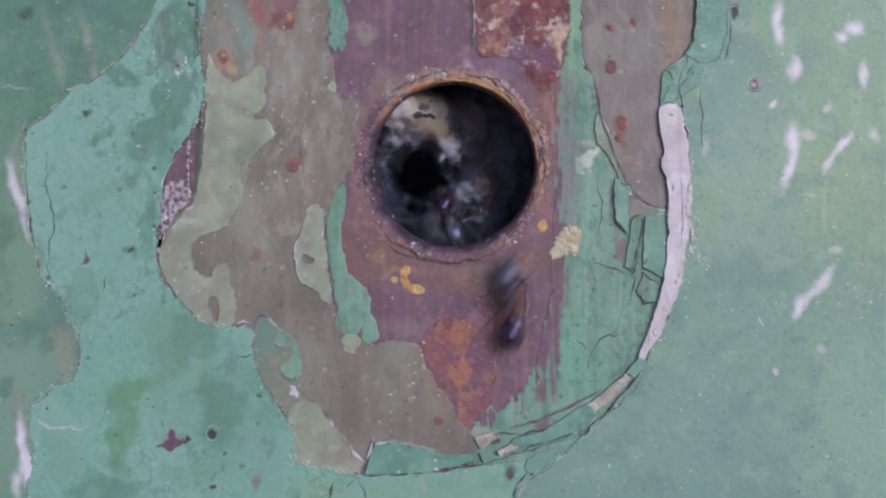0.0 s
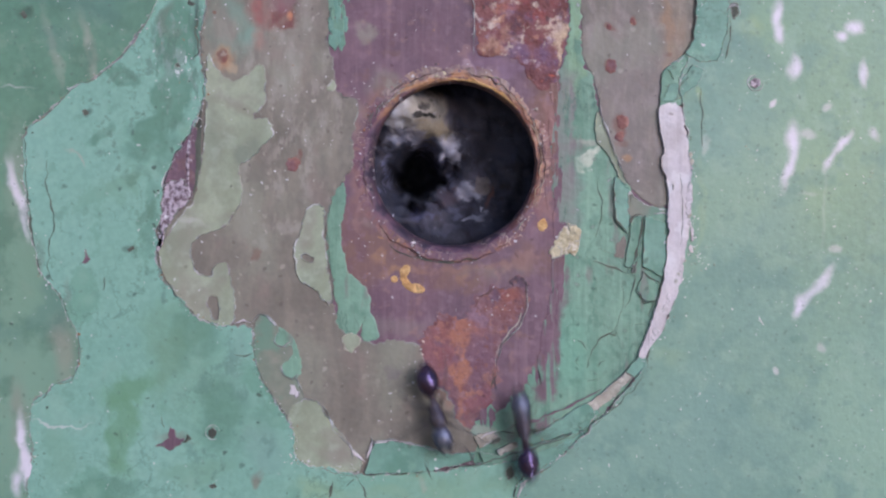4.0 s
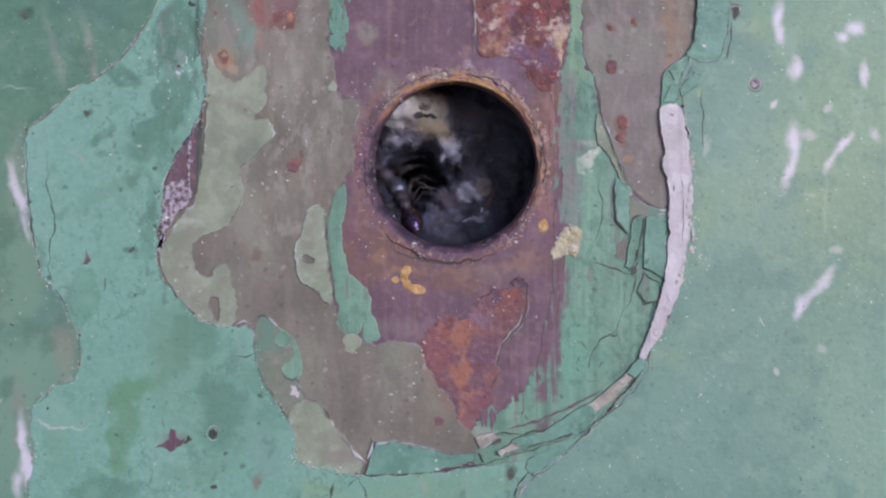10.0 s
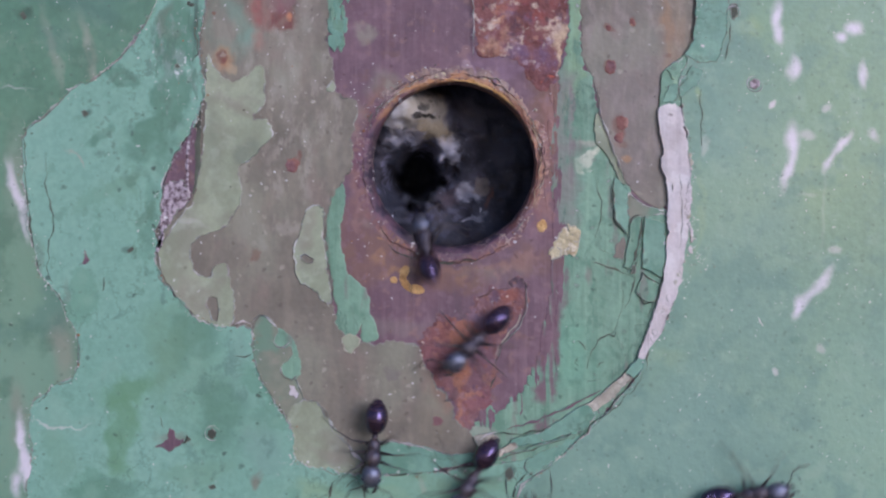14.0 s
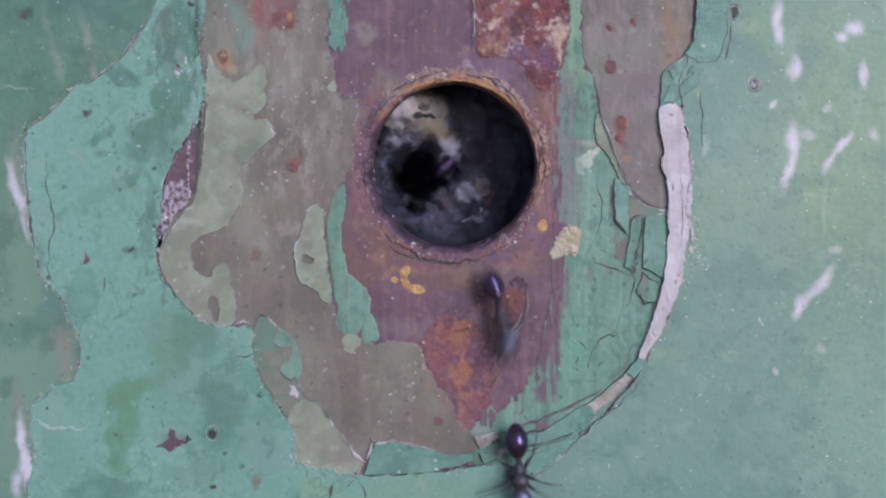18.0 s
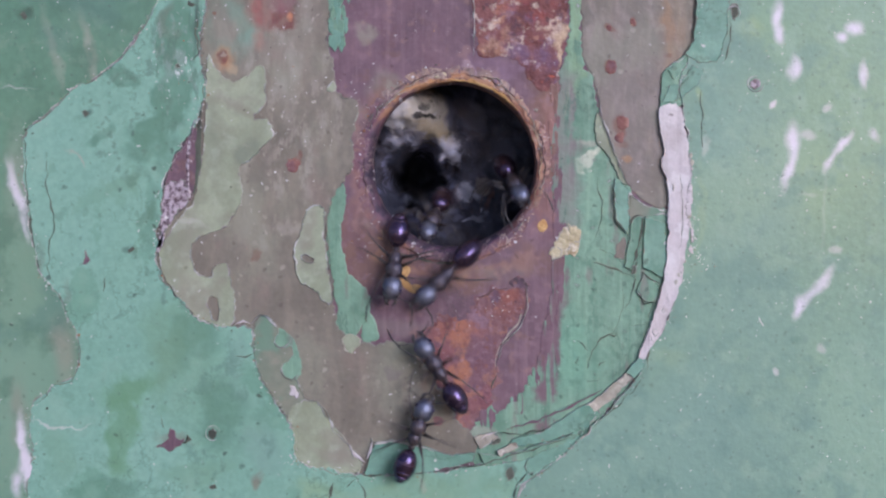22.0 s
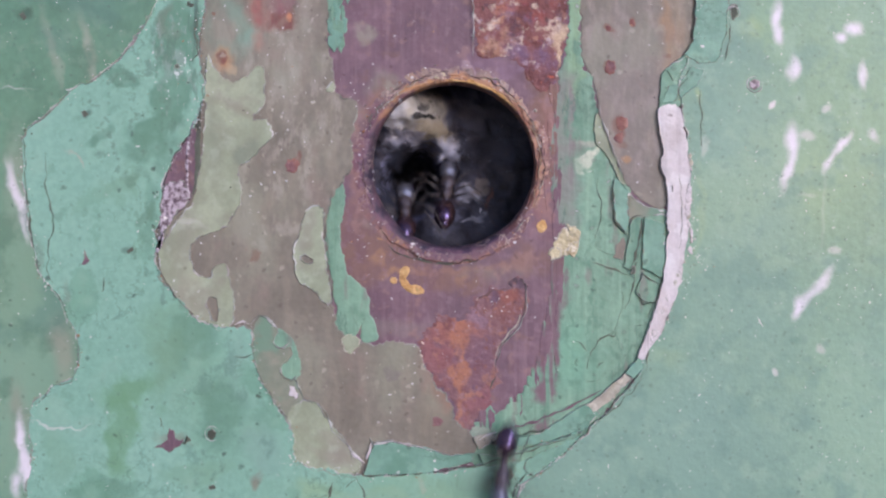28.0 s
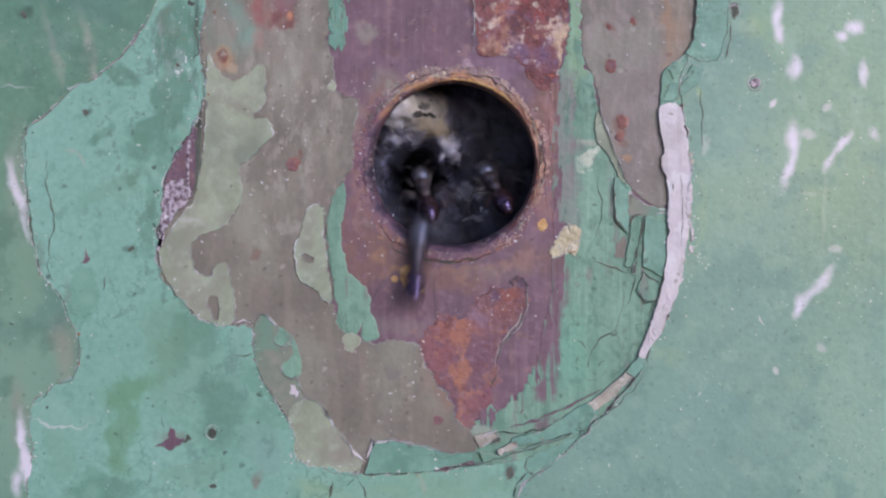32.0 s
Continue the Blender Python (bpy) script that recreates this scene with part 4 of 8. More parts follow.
# the great sheets of paint round the bared patch
LEFT_EDGE = [(372, -420), (372, -60), (362, 30), (354, 90), (366, 150), (356, 205), (330, 250), (298, 292), (288, 360), (276, 440), (284, 488), (312, 522), (345, 560),
             (395, 582), (440, 572), (452, 610), (450, 640), (468, 680), (498, 726), (520, 758), (521, 815), (560, 826), (600, 834), (640, 843),
             (700, 840), (780, 834), (840, 824), (900, 806), (960, 786), (1040, 757)]
flake("mint_paint", LEFT_EDGE + [(1080, 900), (1080, 1240), (1080, 25000), (-12000, 25000), (-12000, -24000), (372, -24000)], 0.0, 0.30, mint, chalk, door,
      1.8, 1, lip=0.06, seed=1.0, label="chipped mint green paint layer")
COAT_EDGE = [(312, -420), (300, -60), (278, 12), (242, 68), (216, 103), (165, 146), (142, 150), (108, 182), (72, 214), (40, 233), (44, 300), (50, 380), (60, 440), (75, 490),
             (104, 520), (122, 562), (140, 592), (142, 640), (128, 674), (95, 680), (82, 700), (55, 715), (52, 760), (62, 810), (48, 870), (40, 1000), (30, 1300)]
flake("dark_green_topcoat", COAT_EDGE + [(30, 25000), (-12000, 25000), (-12000, -24000), (312, -24000)], 0.30, 0.36, deep, chalk, door, 1.5, 1, lip=0.03, seed=2.0,
      label="dark green gloss topcoat with a broken edge")
RIGHT_EDGE = [(905, 1300), (908, 960), (913, 882), (926, 856), (950, 838), (985, 815), (1016, 786), (1045, 757), (1076, 726), (1110, 690), (1136, 652), (1146, 616), (1166, 592), (1186, 552),
              (1196, 500), (1206, 450), (1218, 385), (1220, 300), (1210, 205), (1204, 178), (1198, 150), (1215, 112), (1228, 80), (1238, 30), (1228, -60), (1228, -420)]
flake("grey_green_topcoat", RIGHT_EDGE + [(1228, -24000), (12000, -24000), (12000, 25000), (905, 25000)], 0.0, 0.40, sage, chalk, door, 1.5, 1, lip=0.05, seed=3.0,
      label="grey green gloss topcoat with scratches, dents and painted glare")
flake("old_topcoat", [(372, -430), (1228, -430), (1228, -24000), (372, -24000)], 0.0, 0.33, mint, chalk, door, 1.5, 0, seed=4.0)

# the bared layers
flake("grey_primer", [(358, -420), (592, -420), (592, -20), (578, 55), (590, 110), (597, 172), (640, 182), (622, 240), (628, 296), (602, 328), (580, 360), (578, 420), (590, 540), (602, 590), (650, 610),
                      (725, 604), (748, 622), (765, 680), (800, 705), (806, 752), (836, 765), (850, 800), (800, 820), (660, 860), (520, 840), (470, 700), (430, 600), (340, 570), (262, 460), (280, 340), (345, 220), (348, 60)],
      0.0, 0.08, grey, cinder, door, 2.0, 1, seed=5.0, label="bare grey brown primer with rust spots")
flake("grey_primer", [(1032, -420), (1245, -420), (1245, 40), (1224, 92), (1188, 125), (1180, 180), (1178, 260), (1186, 330), (1180, 372), (1150, 367), (1112, 332), (1084, 268), (1062, 210), (1054, 150), (1034, 110), (1028, 60)],
      0.0, 0.05, grey, grey, door, 1.5, 1, seed=6.0, label="bare grey brown primer with rust spots")
flake("green_paint_band", [(1012, -420), (1011, 40), (998, 110), (984, 165), (976, 300), (984, 380), (992, 430), (984, 540), (958, 640), (922, 706), (880, 734), (845, 742), (828, 764), (846, 792), (900, 806), (960, 786),
                           (1045, 760), (1120, 680), (1160, 590), (1185, 500), (1192, 420), (1188, 370), (1140, 366), (1108, 334), (1082, 272), (1058, 205), (1052, 150), (1032, 108), (1027, 60), (1031, -420)],
      0.0, 0.03, worn, worn, door, 2.6, 1, seed=7.0, label="brushed cracked green paint over primer", bevel=0.8)
flake("green_paint_strip", [(606, 323), (612, 334), (611, 368), (604, 388), (602, 440), (612, 456), (614, 486), (624, 488), (645, 508), (656, 526), (656, 552), (662, 566), (669, 584), (669, 604), (646, 606), (640, 590), (642, 566), (634, 590), (620, 598), (594, 596), (592, 572), (601, 548),
                            (592, 522), (590, 496), (582, 462), (572, 430), (572, 402), (580, 374), (586, 346)], 0.0, 0.05, worn, worn, door, 1.4, 1, seed=8.0, bevel=1.0)
flake("green_paint_strip", [(586, -420), (612, -420), (612, -40), (598, -16), (588, -30)], 0.0, 0.12, teal, teal, door, 3.0, 1, seed=9.0)

flake("olive_paint", [(366, 92), (376, 112), (394, 140), (420, 143), (440, 136), (450, 119), (464, 116), (472, 128), (472, 160), (470, 180), (464, 194), (450, 203), (450, 212), (470, 209), (482, 218), (484, 238), (478, 254), (458, 265), (440, 285), (422, 293), (424, 304), (432, 352), (410, 394), (388, 409), (350, 418), (336, 440),
                      (346, 482), (372, 496), (380, 470), (402, 467), (411, 500), (413, 548), (418, 570), (400, 580), (366, 572), (328, 545), (286, 484), (281, 440), (304, 400), (346, 358), (357, 290), (364, 200)],
      0.08, 0.2, olive, chalk, door, 1.7, 1, holes=([(366, 530), (384, 526), (390, 552), (387, 572), (371, 562)],), lip=0.06, seed=10.0, label="curling pale olive paint layer")
flake("olive_paint", [(541, 372), (560, 364), (578, 370), (571, 402), (580, 470), (591, 552), (560, 520), (527, 490), (519, 440), (535, 410)], 0.08, 0.2, olive, chalk, door, 1.7, 1,
      holes=([(530, 456), (545, 452), (558, 460), (545, 469)],), lip=0.05, seed=11.0, label="curling pale olive paint layer")
flake("olive_paint", [(528, 712), (546, 706), (566, 712), (584, 745), (612, 774), (628, 802), (646, 818), (632, 842), (600, 838), (522, 822), (516, 762), (508, 738)], 0.08, 0.24, olive, chalk, door, 1.8, 1, lip=0.05, seed=12.0, label="curling pale olive paint layer")
flake("green_paint_strip", [(482, 584), (500, 580), (522, 600), (532, 640), (534, 672), (500, 676), (490, 640)], 0.0, 0.1, worn, worn, door, 1.2, 1, seed=16.0)
flake("grey_green_paint", [(450, 574), (460, 560), (472, 557), (486, 570), (495, 586), (486, 598), (488, 611), (503, 618), (515, 610), (520, 624), (513, 637), (499, 646), (499, 661), (512, 671), (527, 668), (534, 690), (540, 712), (530, 744), (500, 732), (466, 686), (446, 634)], 0.08, 0.2, drab, chalk, door, 1.0, 1, lip=0.06, seed=15.0, label="thin grey green paint layer with curled notches")
flake("white_paint_scab", [(514, 680), (522, 684), (530, 696), (526, 706), (516, 698)], 0.03, 0.222, lilac, chalk, door, 1.4, 0, seed=17.0)
flake("olive_paint", [(576, 160), (588, 140), (596, 150), (592, 165)], 0.08, 0.16, olive, chalk, door, 1.0, 1, seed=13.0)

# ragged brush ends of green paint over the primer
rng = random.Random(5)
for n in range(34):
    u, v = 597 + rng.gauss(0, 9), rng.choice((rng.uniform(-20, 30), rng.uniform(44, 80)))
    w, t = rng.uniform(2.5, 5.5), rng.uniform(8, 20)
    flake("paint_streak", [(u - w, v - t), (u + w, v - t * 0.8), (u + w, v + t * 0.5), (u, v + t), (u - w, v + t * 0.6)], 0.0, 0.02 + 0.003 * n, worn if n % 3 == 0 else teal, worn, door, 0.7, 0, seed=240.0 + n, bevel=0.4, step=4.0)
BAND_EDGE = [(984, 165), (977, 300), (983, 380), (990, 430), (984, 500), (980, 550), (958, 640), (925, 704), (880, 734), (845, 744)]
rng = random.Random(17)
for n in range(80):
    k = rng.randrange(len(BAND_EDGE) - 1)
    (a, b), (c, d), f = BAND_EDGE[k], BAND_EDGE[k + 1], rng.random()
    u, v = a + (c - a) * f + rng.gauss(2, 5 if k < 6 else 3), b + (d - b) * f + rng.gauss(0, 5)
    w, t = rng.uniform(2.4, 4.4), rng.uniform(12, 34) * (1.0 if k < 6 else 0.6)
    coat = primer if n % 2 or k < 3 else worn
    flake("paint_streak", [(u - w, v - t * 0.8), (u, v - t), (u + w, v - t * 0.7), (u + w * 0.8, v + t * 0.6), (u, v + t), (u - w, v + t * 0.5)], 0.0, 0.031 + 0.00015 * n, coat, coat, door, 0.9, 0, seed=600.0 + n, bevel=0.3, step=9.0)
for n, pts in enumerate(([(966, 562), (976, 556), (980, 590), (974, 624), (964, 626), (967, 596)], [(990, 440), (1000, 452), (996, 500), (988, 520), (984, 480)])):
    flake("paint_streak", pts, 0.0, 0.05, primer, primer, door, 0.8, 0, seed=720.0 + n, bevel=0.3, step=8.0)
ribbon("primer_lip", [(932, 500), (934, 545), (920, 580), (890, 611), (882, 634)], 3.4, 0.045, chalk, door, 740.0, 2.0, 0.04)
# Pale torn lips; those along the low teal flake paint its rim highlight.
PAINT_LIPS_A = [
    [(274, 20), (262, 40), (244, 66), (220, 100)], [(218, 102), (190, 124), (164, 146)], [(100, 190), (78, 208)], [(655, 775), (662, 790), (650, 812)], [(660, 783), (690, 779), (724, 784)],
    [(614, 780), (624, 798), (640, 816)], [(926, 855), (914, 880)], [(1055, 152), (1064, 205), (1084, 262), (1108, 326)],]
PAINT_LIPS_B = [
    [(484, 604), (492, 614), (504, 615), (514, 606)], [(496, 656), (504, 668), (518, 672), (528, 664)], [(446, 572), (460, 556), (472, 560), (488, 578)],
    [(560, 710), (580, 730), (590, 762), (620, 790), (626, 812)], [(662, 782), (690, 778), (740, 788), (796, 804)], [(916, 880), (924, 858), (944, 842)], [(838, -10), (840, 50), (838, 100)],]
PAINT_LIPS = PAINT_LIPS_A + PAINT_LIPS_B
for n, pts in enumerate(PAINT_LIPS):
    ribbon("paint_lip", pts, 4.5, 0.37 if pts[0][0] < 300 else 0.25 if pts[0][0] < 660 else 0.41, chalk, door, 260.0 + n, 2.5, 0.04)

# More pale lips; the long first one is a highlight put into white paint.
for n, (pts, h, w) in enumerate((([(664, 786), (690, 780), (720, 785), (742, 790), (768, 799)], 0.4, 6), ([(650, 812), (656, 796), (660, 782)], 0.36, 7), ([(618, 790), (630, 806), (648, 818)], 0.25, 6), ([(416, 574), (432, 568), (446, 574)], 0.31, 4), ([(880, 764), (860, 770), (850, 778)], 0.31, 3))):
    ribbon("paint_lip", pts, w, h, lilac, door, 290.0 + n, 2.5, 0.04)
flake("green_paint_strip", [(832, 778), (880, 765), (940, 770), (1000, 752), (1050, 738), (1056, 772), (960, 806), (880, 828), (836, 832)], 0.0, 0.028, worn, worn, door, 1.2, 1, seed=18.0)

# the pale strip of exposed filler along the edge
flake("white_paint_strip", [(1163, 194), (1172, 186), (1203, 182), (1210, 228), (1221, 275), (1224, 330), (1222, 380), (1215, 440), (1206, 490), (1194, 528), (1180, 565), (1164, 596), (1150, 618), (1138, 640), (1128, 630), (1140, 602), (1152, 575), (1163, 540), (1172, 505),
                            (1180, 460), (1183, 400), (1181, 345), (1178, 310), (1170, 288), (1174, 262), (1167, 220)],
      0.0, 0.46, lilac, lilac, door, 1.6, 1, lip=0.05, seed=14.0, label="lilac white paint strip with a torn edge")
rng = random.Random(31)
for n in range(26):
    f = rng.random()
    u, v = (1220 + 4 * math.sin(f * 9), 270 + 180 * f) if n % 3 else (1212 - 60 * f, 460 + 140 * f)
    r = rng.uniform(2.5, 6)
    flake("white_paint_scab", [(u + r * rng.uniform(0.5, 1.2) * math.cos(k * 1.05), v + 1.5 * r * rng.uniform(0.5, 1.2) * math.sin(k * 1.05)) for k in range(6)], 0.3, 0.47 + 0.002 * n, lilac if n % 4 else beige, chalk, door, 1.0, 0, seed=520.0 + n, bevel=0.7, step=3.0)

# loose flakes
FLAKES_A = [
    ([(1233, -60), (1231, 30), (1226, 75), (1212, 96), (1236, 113), (1270, 110), (1286, 60), (1293, -60)], 0.40, 0.43, teal), ([(1172, 128), (1214, 96), (1240, 118), (1218, 186), (1166, 194)], 0.0, 0.3, worn),
    ([(1180, 124), (1212, 101), (1216, 112), (1192, 143)], 0.10, 0.42, worn), ([(1183, 152), (1204, 150), (1198, 178), (1172, 182)], 0.10, 0.40, teal),
    ([(1200, 150), (1226, 118), (1246, 124), (1236, 150), (1205, 172)], 0.38, 0.43, teal), ([(1089, 316), (1112, 336), (1113, 398), (1108, 414), (1091, 388), (1086, 350)], 0.03, 0.27, teal),
    ([(1143, 384), (1176, 396), (1181, 440), (1172, 492), (1138, 474), (1139, 420)], 0.03, 0.27, teal),]
FLAKES_B = [
    ([(1116, 398), (1126, 384), (1136, 384), (1134, 440), (1126, 478), (1106, 472), (1112, 432)], 0.03, 0.24, worn), ([(1138, 484), (1166, 505), (1158, 536), (1142, 536), (1126, 516)], 0.03, 0.26, worn),
    ([(1057, 200), (1070, 226), (1086, 262), (1108, 326), (1098, 322), (1080, 280), (1058, 256), (1052, 226)], 0.1, 0.2, olive),]
FLAKES_C = [
    ([(662, 786), (690, 779), (746, 790), (800, 805), (843, 800), (836, 815), (780, 831), (700, 839), (646, 838)], 0.28, 0.40, teal),
    ([(846, 800), (880, 808), (1034, 764), (1000, 790), (930, 812), (860, 824)], 0.28, 0.36, worn), ([(932, 812), (1020, 772), (1036, 764), (986, 814), (936, 840), (928, 826)], 0.28, 0.38, teal),
    ([(1018, 726), (1042, 712), (1060, 730), (1040, 756), (960, 784), (900, 790), (908, 776), (960, 764)], 0.16, 0.30, teal),]
FLAKES_D = [
    ([(1124, 640), (1144, 616), (1140, 648), (1122, 668), (1106, 660)], 0.16, 0.40, teal),]
FLAKES = FLAKES_A + FLAKES_B + FLAKES_C + FLAKES_D
for n, (pts, low, high, mat) in enumerate(FLAKES):
    flake("paint_flake", pts, low, high, mat, chalk if n % 3 else cinder, door, 1.1, 0, lip=0.05, seed=20.0 + n, bevel=0.9, step=4.0, pale=0.3)
for n, (pts, low, high) in enumerate([
        ([(1036, 716), (1062, 700), (1106, 660), (1122, 668), (1086, 704), (1052, 726)], 0.16, 0.34), ([(880, 797), (912, 783), (916, 791), (886, 808)], 0.3, 0.42),
        ([(838, 772), (872, 764), (882, 774), (866, 786), (850, 793)], 0.1, 0.30), ([(1112, 338), (1124, 352), (1150, 366), (1180, 372), (1182, 380), (1150, 380), (1132, 385), (1119, 400), (1112, 398)], 0.0, 0.07)]):
    flake("filler_chip", pts, low, high, drab if high < 0.1 else beige, chalk, door, 1.2, 0, lip=0.04, seed=40.0 + n, bevel=1.5, step=4.0)
flake("filler_chip", [(604, 596), (628, 592), (641, 604), (632, 620), (620, 628), (606, 612)], 0.08, 0.14, olive, beige, door, 1.8, 1, seed=44.0)
for n, pts in enumerate(([(978, 438), (992, 410), (1006, 398), (1024, 410), (1026, 436), (1008, 448), (990, 456)], [(968, 446), (986, 432), (996, 446), (984, 460)], [(1000, 400), (1016, 396), (1026, 412), (1010, 424)], [(1008, 432), (1026, 430), (1020, 452), (1008, 450)])):
    flake("filler_chip", pts, 0.0, 0.09 + 0.03 * n, cream, beige, door, 2.2, 1, seed=45.0 + n, label="crusty cream filler chip" if n == 0 else "")

# rust
TOP_RUST = [(842, -80), (1008, -80), (1008, 40), (1000, 88), (988, 122), (982, 150), (962, 166), (946, 156), (934, 128), (914, 108), (880, 100), (842, 98), (840, 60)]
LOW_RUST = [(738, 618), (754, 588), (774, 566), (796, 562), (812, 572), (834, 552), (846, 528), (872, 512), (900, 512), (910, 490), (924, 484), (933, 496), (932, 530), (922, 560), (900, 590), (884, 612), (876, 640), (880, 664), (868, 690), (872, 716), (846, 736), (828, 762), (810, 752), (806, 696), (780, 690), (762, 656), (748, 636)]
flake("rust_patch", TOP_RUST, 0.0, 0.015, scale_rust, scale_rust, door, 2.6, 1, seed=50.0, label="scaly purple red rust patch")
flake("rust_patch", LOW_RUST, 0.0, 0.02, rust, rust, door, 4.6, 1, seed=51.0, label="orange rust patch running down")
for n, (u, v, r) in enumerate(((520, 292, 13), (1080, 118, 14), (1102, 218, 12), (1098, 244, 10), (775, 745, 10), (1078, 51, 6), (1121, 40, 5))):
    top = 0.41 if u > 1240 else 0.085
    flake("rust_spot", [(u + r * math.cos(a) * (1, 0.75)[n % 2], v + r * math.sin(a)) for a in [k * 0.785 for k in range(8)]], top - 0.02, top + 0.008, spot_rust, spot_rust, door, 1.6, 0, seed=60.0 + n, bevel=1.2, step=3.0)
for n, pts in enumerate(([(712, 474), (725, 472), (724, 483), (719, 493), (727, 503), (742, 505), (754, 512), (749, 520), (730, 518), (713, 509), (706, 492)], [(691, 494), (700, 488), (704, 498), (696, 502)], [(952, 396), (964, 386), (970, 400), (962, 412), (954, 408)])):
    flake("ochre_flake", pts, 0.0, 0.03, ochre, ochre, door, 0.8, 1, seed=70.0 + n, bevel=0.9, step=3.0)


def hole_rim():
    """The rusted lip of the hole: a sharp cut above, a worn round edge below."""
    bm = bmesh.new()
    sharp = [(1.16, 0.0), (1.12, 0.015), (1.08, 0.03), (1.05, 0.04), (1.03, 0.03), (1.006, 0.0), (0.994, -0.15), (0.985, -0.7), (0.98, -1.3), (0.98, -2.2), (1.03, -2.4)]
    worn_down = [(1.17, 0.0), (1.12, 0.012), (1.08, 0.014), (1.045, -0.01), (1.02, -0.08), (0.995, -0.22), (0.97, -0.45), (0.95, -0.8), (0.94, -1.3), (0.94, -2.2), (1.03, -2.4)]
    n = 240
    rings = []
    for i, ((k0, h0), (k1, h1)) in enumerate(zip(sharp, worn_down)):
        ring = []
        for j in range(n):
            a = j * math.tau / n
            f = max(0.0, min(1.0, 0.5 + 0.9 * math.cos(a - radians(115))))
            f = f * f * (3 - 2 * f)
            wob = 0.06 if i < 2 else 0.03 if i < 5 else 0.012
            q = HOLE_R * (k0 + (k1 - k0) * f) * (1 + wob * noise.noise(Vector((math.cos(a) * 2.5, math.sin(a) * 2.5, 80.0 + (i < 2)))) + wob * 0.5 * noise.noise(Vector((math.cos(a) * 9, math.sin(a) * 9, 80.0))))
            u, v = HOLE_U + q * math.cos(a) + (1.5 if i > 3 else 0), HOLE_V + q * math.sin(a) + (2 if i > 3 else 0)
            h = h0 + (h1 - h0) * f
            if 0 < i < 8:
                h += 0.05 * noise.noise(Vector((u * 0.06, v * 0.06, 5))) + 0.09 * (1 - 0.5 * f) * noise.noise(Vector((u * 0.2, v * 0.2, 7))) + 0.05 * noise.noise(Vector((u * 0.45, v * 0.45, 9)))
            ring.append(bm.verts.new(at(u, v, h)))
        rings.append(ring)
    for a, b in zip(rings, rings[1:]):
        for j in range(n):
            k = (j + 1) % n
            bm.faces.new((a[j], a[k], b[k], b[j]))
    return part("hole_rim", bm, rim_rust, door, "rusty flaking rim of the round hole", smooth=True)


hole_rim()
for n, (a0, a1, r, w) in enumerate(((-140, -88, 1.012, 5), (-96, -40, 1.008, 6), (-48, 8, 1.012, 5), (-4, 34, 1.014, 4))):
    arc = [(HOLE_U + HOLE_R * r * math.cos(radians(a0 + (a1 - a0) * k / 10)), HOLE_V + HOLE_R * r * math.sin(radians(a0 + (a1 - a0) * k / 10))) for k in range(11)]
    ribbon("rust_lip", arc, w, 0.04, ochre if n == 1 else rim_rust, door, 340.0 + n, 3.0, 0.05, False)
rng = random.Random(21)
for n in range(44):
    a, q, r = radians(rng.uniform(-165, -5)), HOLE_R * rng.uniform(1.03, 1.19), rng.uniform(1.6, 5.5)
    u, v = HOLE_U + q * math.cos(a), HOLE_V + q * math.sin(a)
    if u > 965:
        continue
    flake("rust_crumb", [(u + r * rng.uniform(0.6, 1.3) * math.cos(k * 1.05), v + r * rng.uniform(0.5, 1.1) * math.sin(k * 1.05)) for k in range(6)], 0.0, 0.03 + 0.0005 * n, (rim_rust, beige, rim_rust, cream, primer, primer)[n % 6], rim_rust, door, 1.0, 0, seed=400.0 + n, bevel=0.8, step=4.0)
rng = random.Random(12)
for n in range(26):
    a0, r = rng.uniform(-165, 40), HOLE_R * rng.uniform(1.01, 1.13)
    top = a0 < 20 and a0 > -150
    a1 = a0 + rng.uniform(6, 22)
    mat = (ochre if r < HOLE_R * 1.04 else beige if n % 4 == 0 else rim_rust) if top else rim_rust if n % 4 else cinder
    arc = [(HOLE_U + r * math.cos(radians(a0 + (a1 - a0) * k / 6)), HOLE_V + r * math.sin(radians(a0 + (a1 - a0) * k / 6))) for k in range(7)]
    ribbon("rust_crust", arc, rng.uniform(2, 4.5), 0.05, mat, door, 300.0 + n, 7.0, 0.05)

for n, (a0, a1, r, w, mat) in enumerate(((-66, -20, 1.045, 2.6, umber), (-58, -8, 1.075, 2.4, beige), (-34, 26, 1.055, 2.4, cream), (-30, 12, 1.095, 2.4, umber), (-12, 34, 1.03, 2.6, umber), (-80, -44, 1.09, 2.6, umber), (2, 30, 1.085, 2.2, beige),
                                              (52, 118, 1.15, 4.5, umber), (96, 140, 1.13, 3.2, umber), (-150, -108, 1.06, 2.4, beige), (-128, -92, 1.09, 2.4, umber), (150, 190, 1.05, 2.4, umber))):
    arc = [(HOLE_U + HOLE_R * r * math.cos(radians(a0 + (a1 - a0) * k / 10)), HOLE_V + HOLE_R * r * math.sin(radians(a0 + (a1 - a0) * k / 10))) for k in range(11)]
    ribbon("rust_crust", arc, w, 0.075, mat, door, 360.0 + n, 7.0, 0.04)
ribbon("rust_crust", [(928, 496), (929, 524), (928, 546), (914, 578), (886, 609), (876, 636), (879, 664)], 3.0, 0.012, beige, door, 380.0, 4.0, 0.008)
ribbon("rust_crust", [(838, 548), (850, 528), (874, 514), (900, 510)], 5.0, 0.015, umber, door, 382.0, 4.0, 0.01)

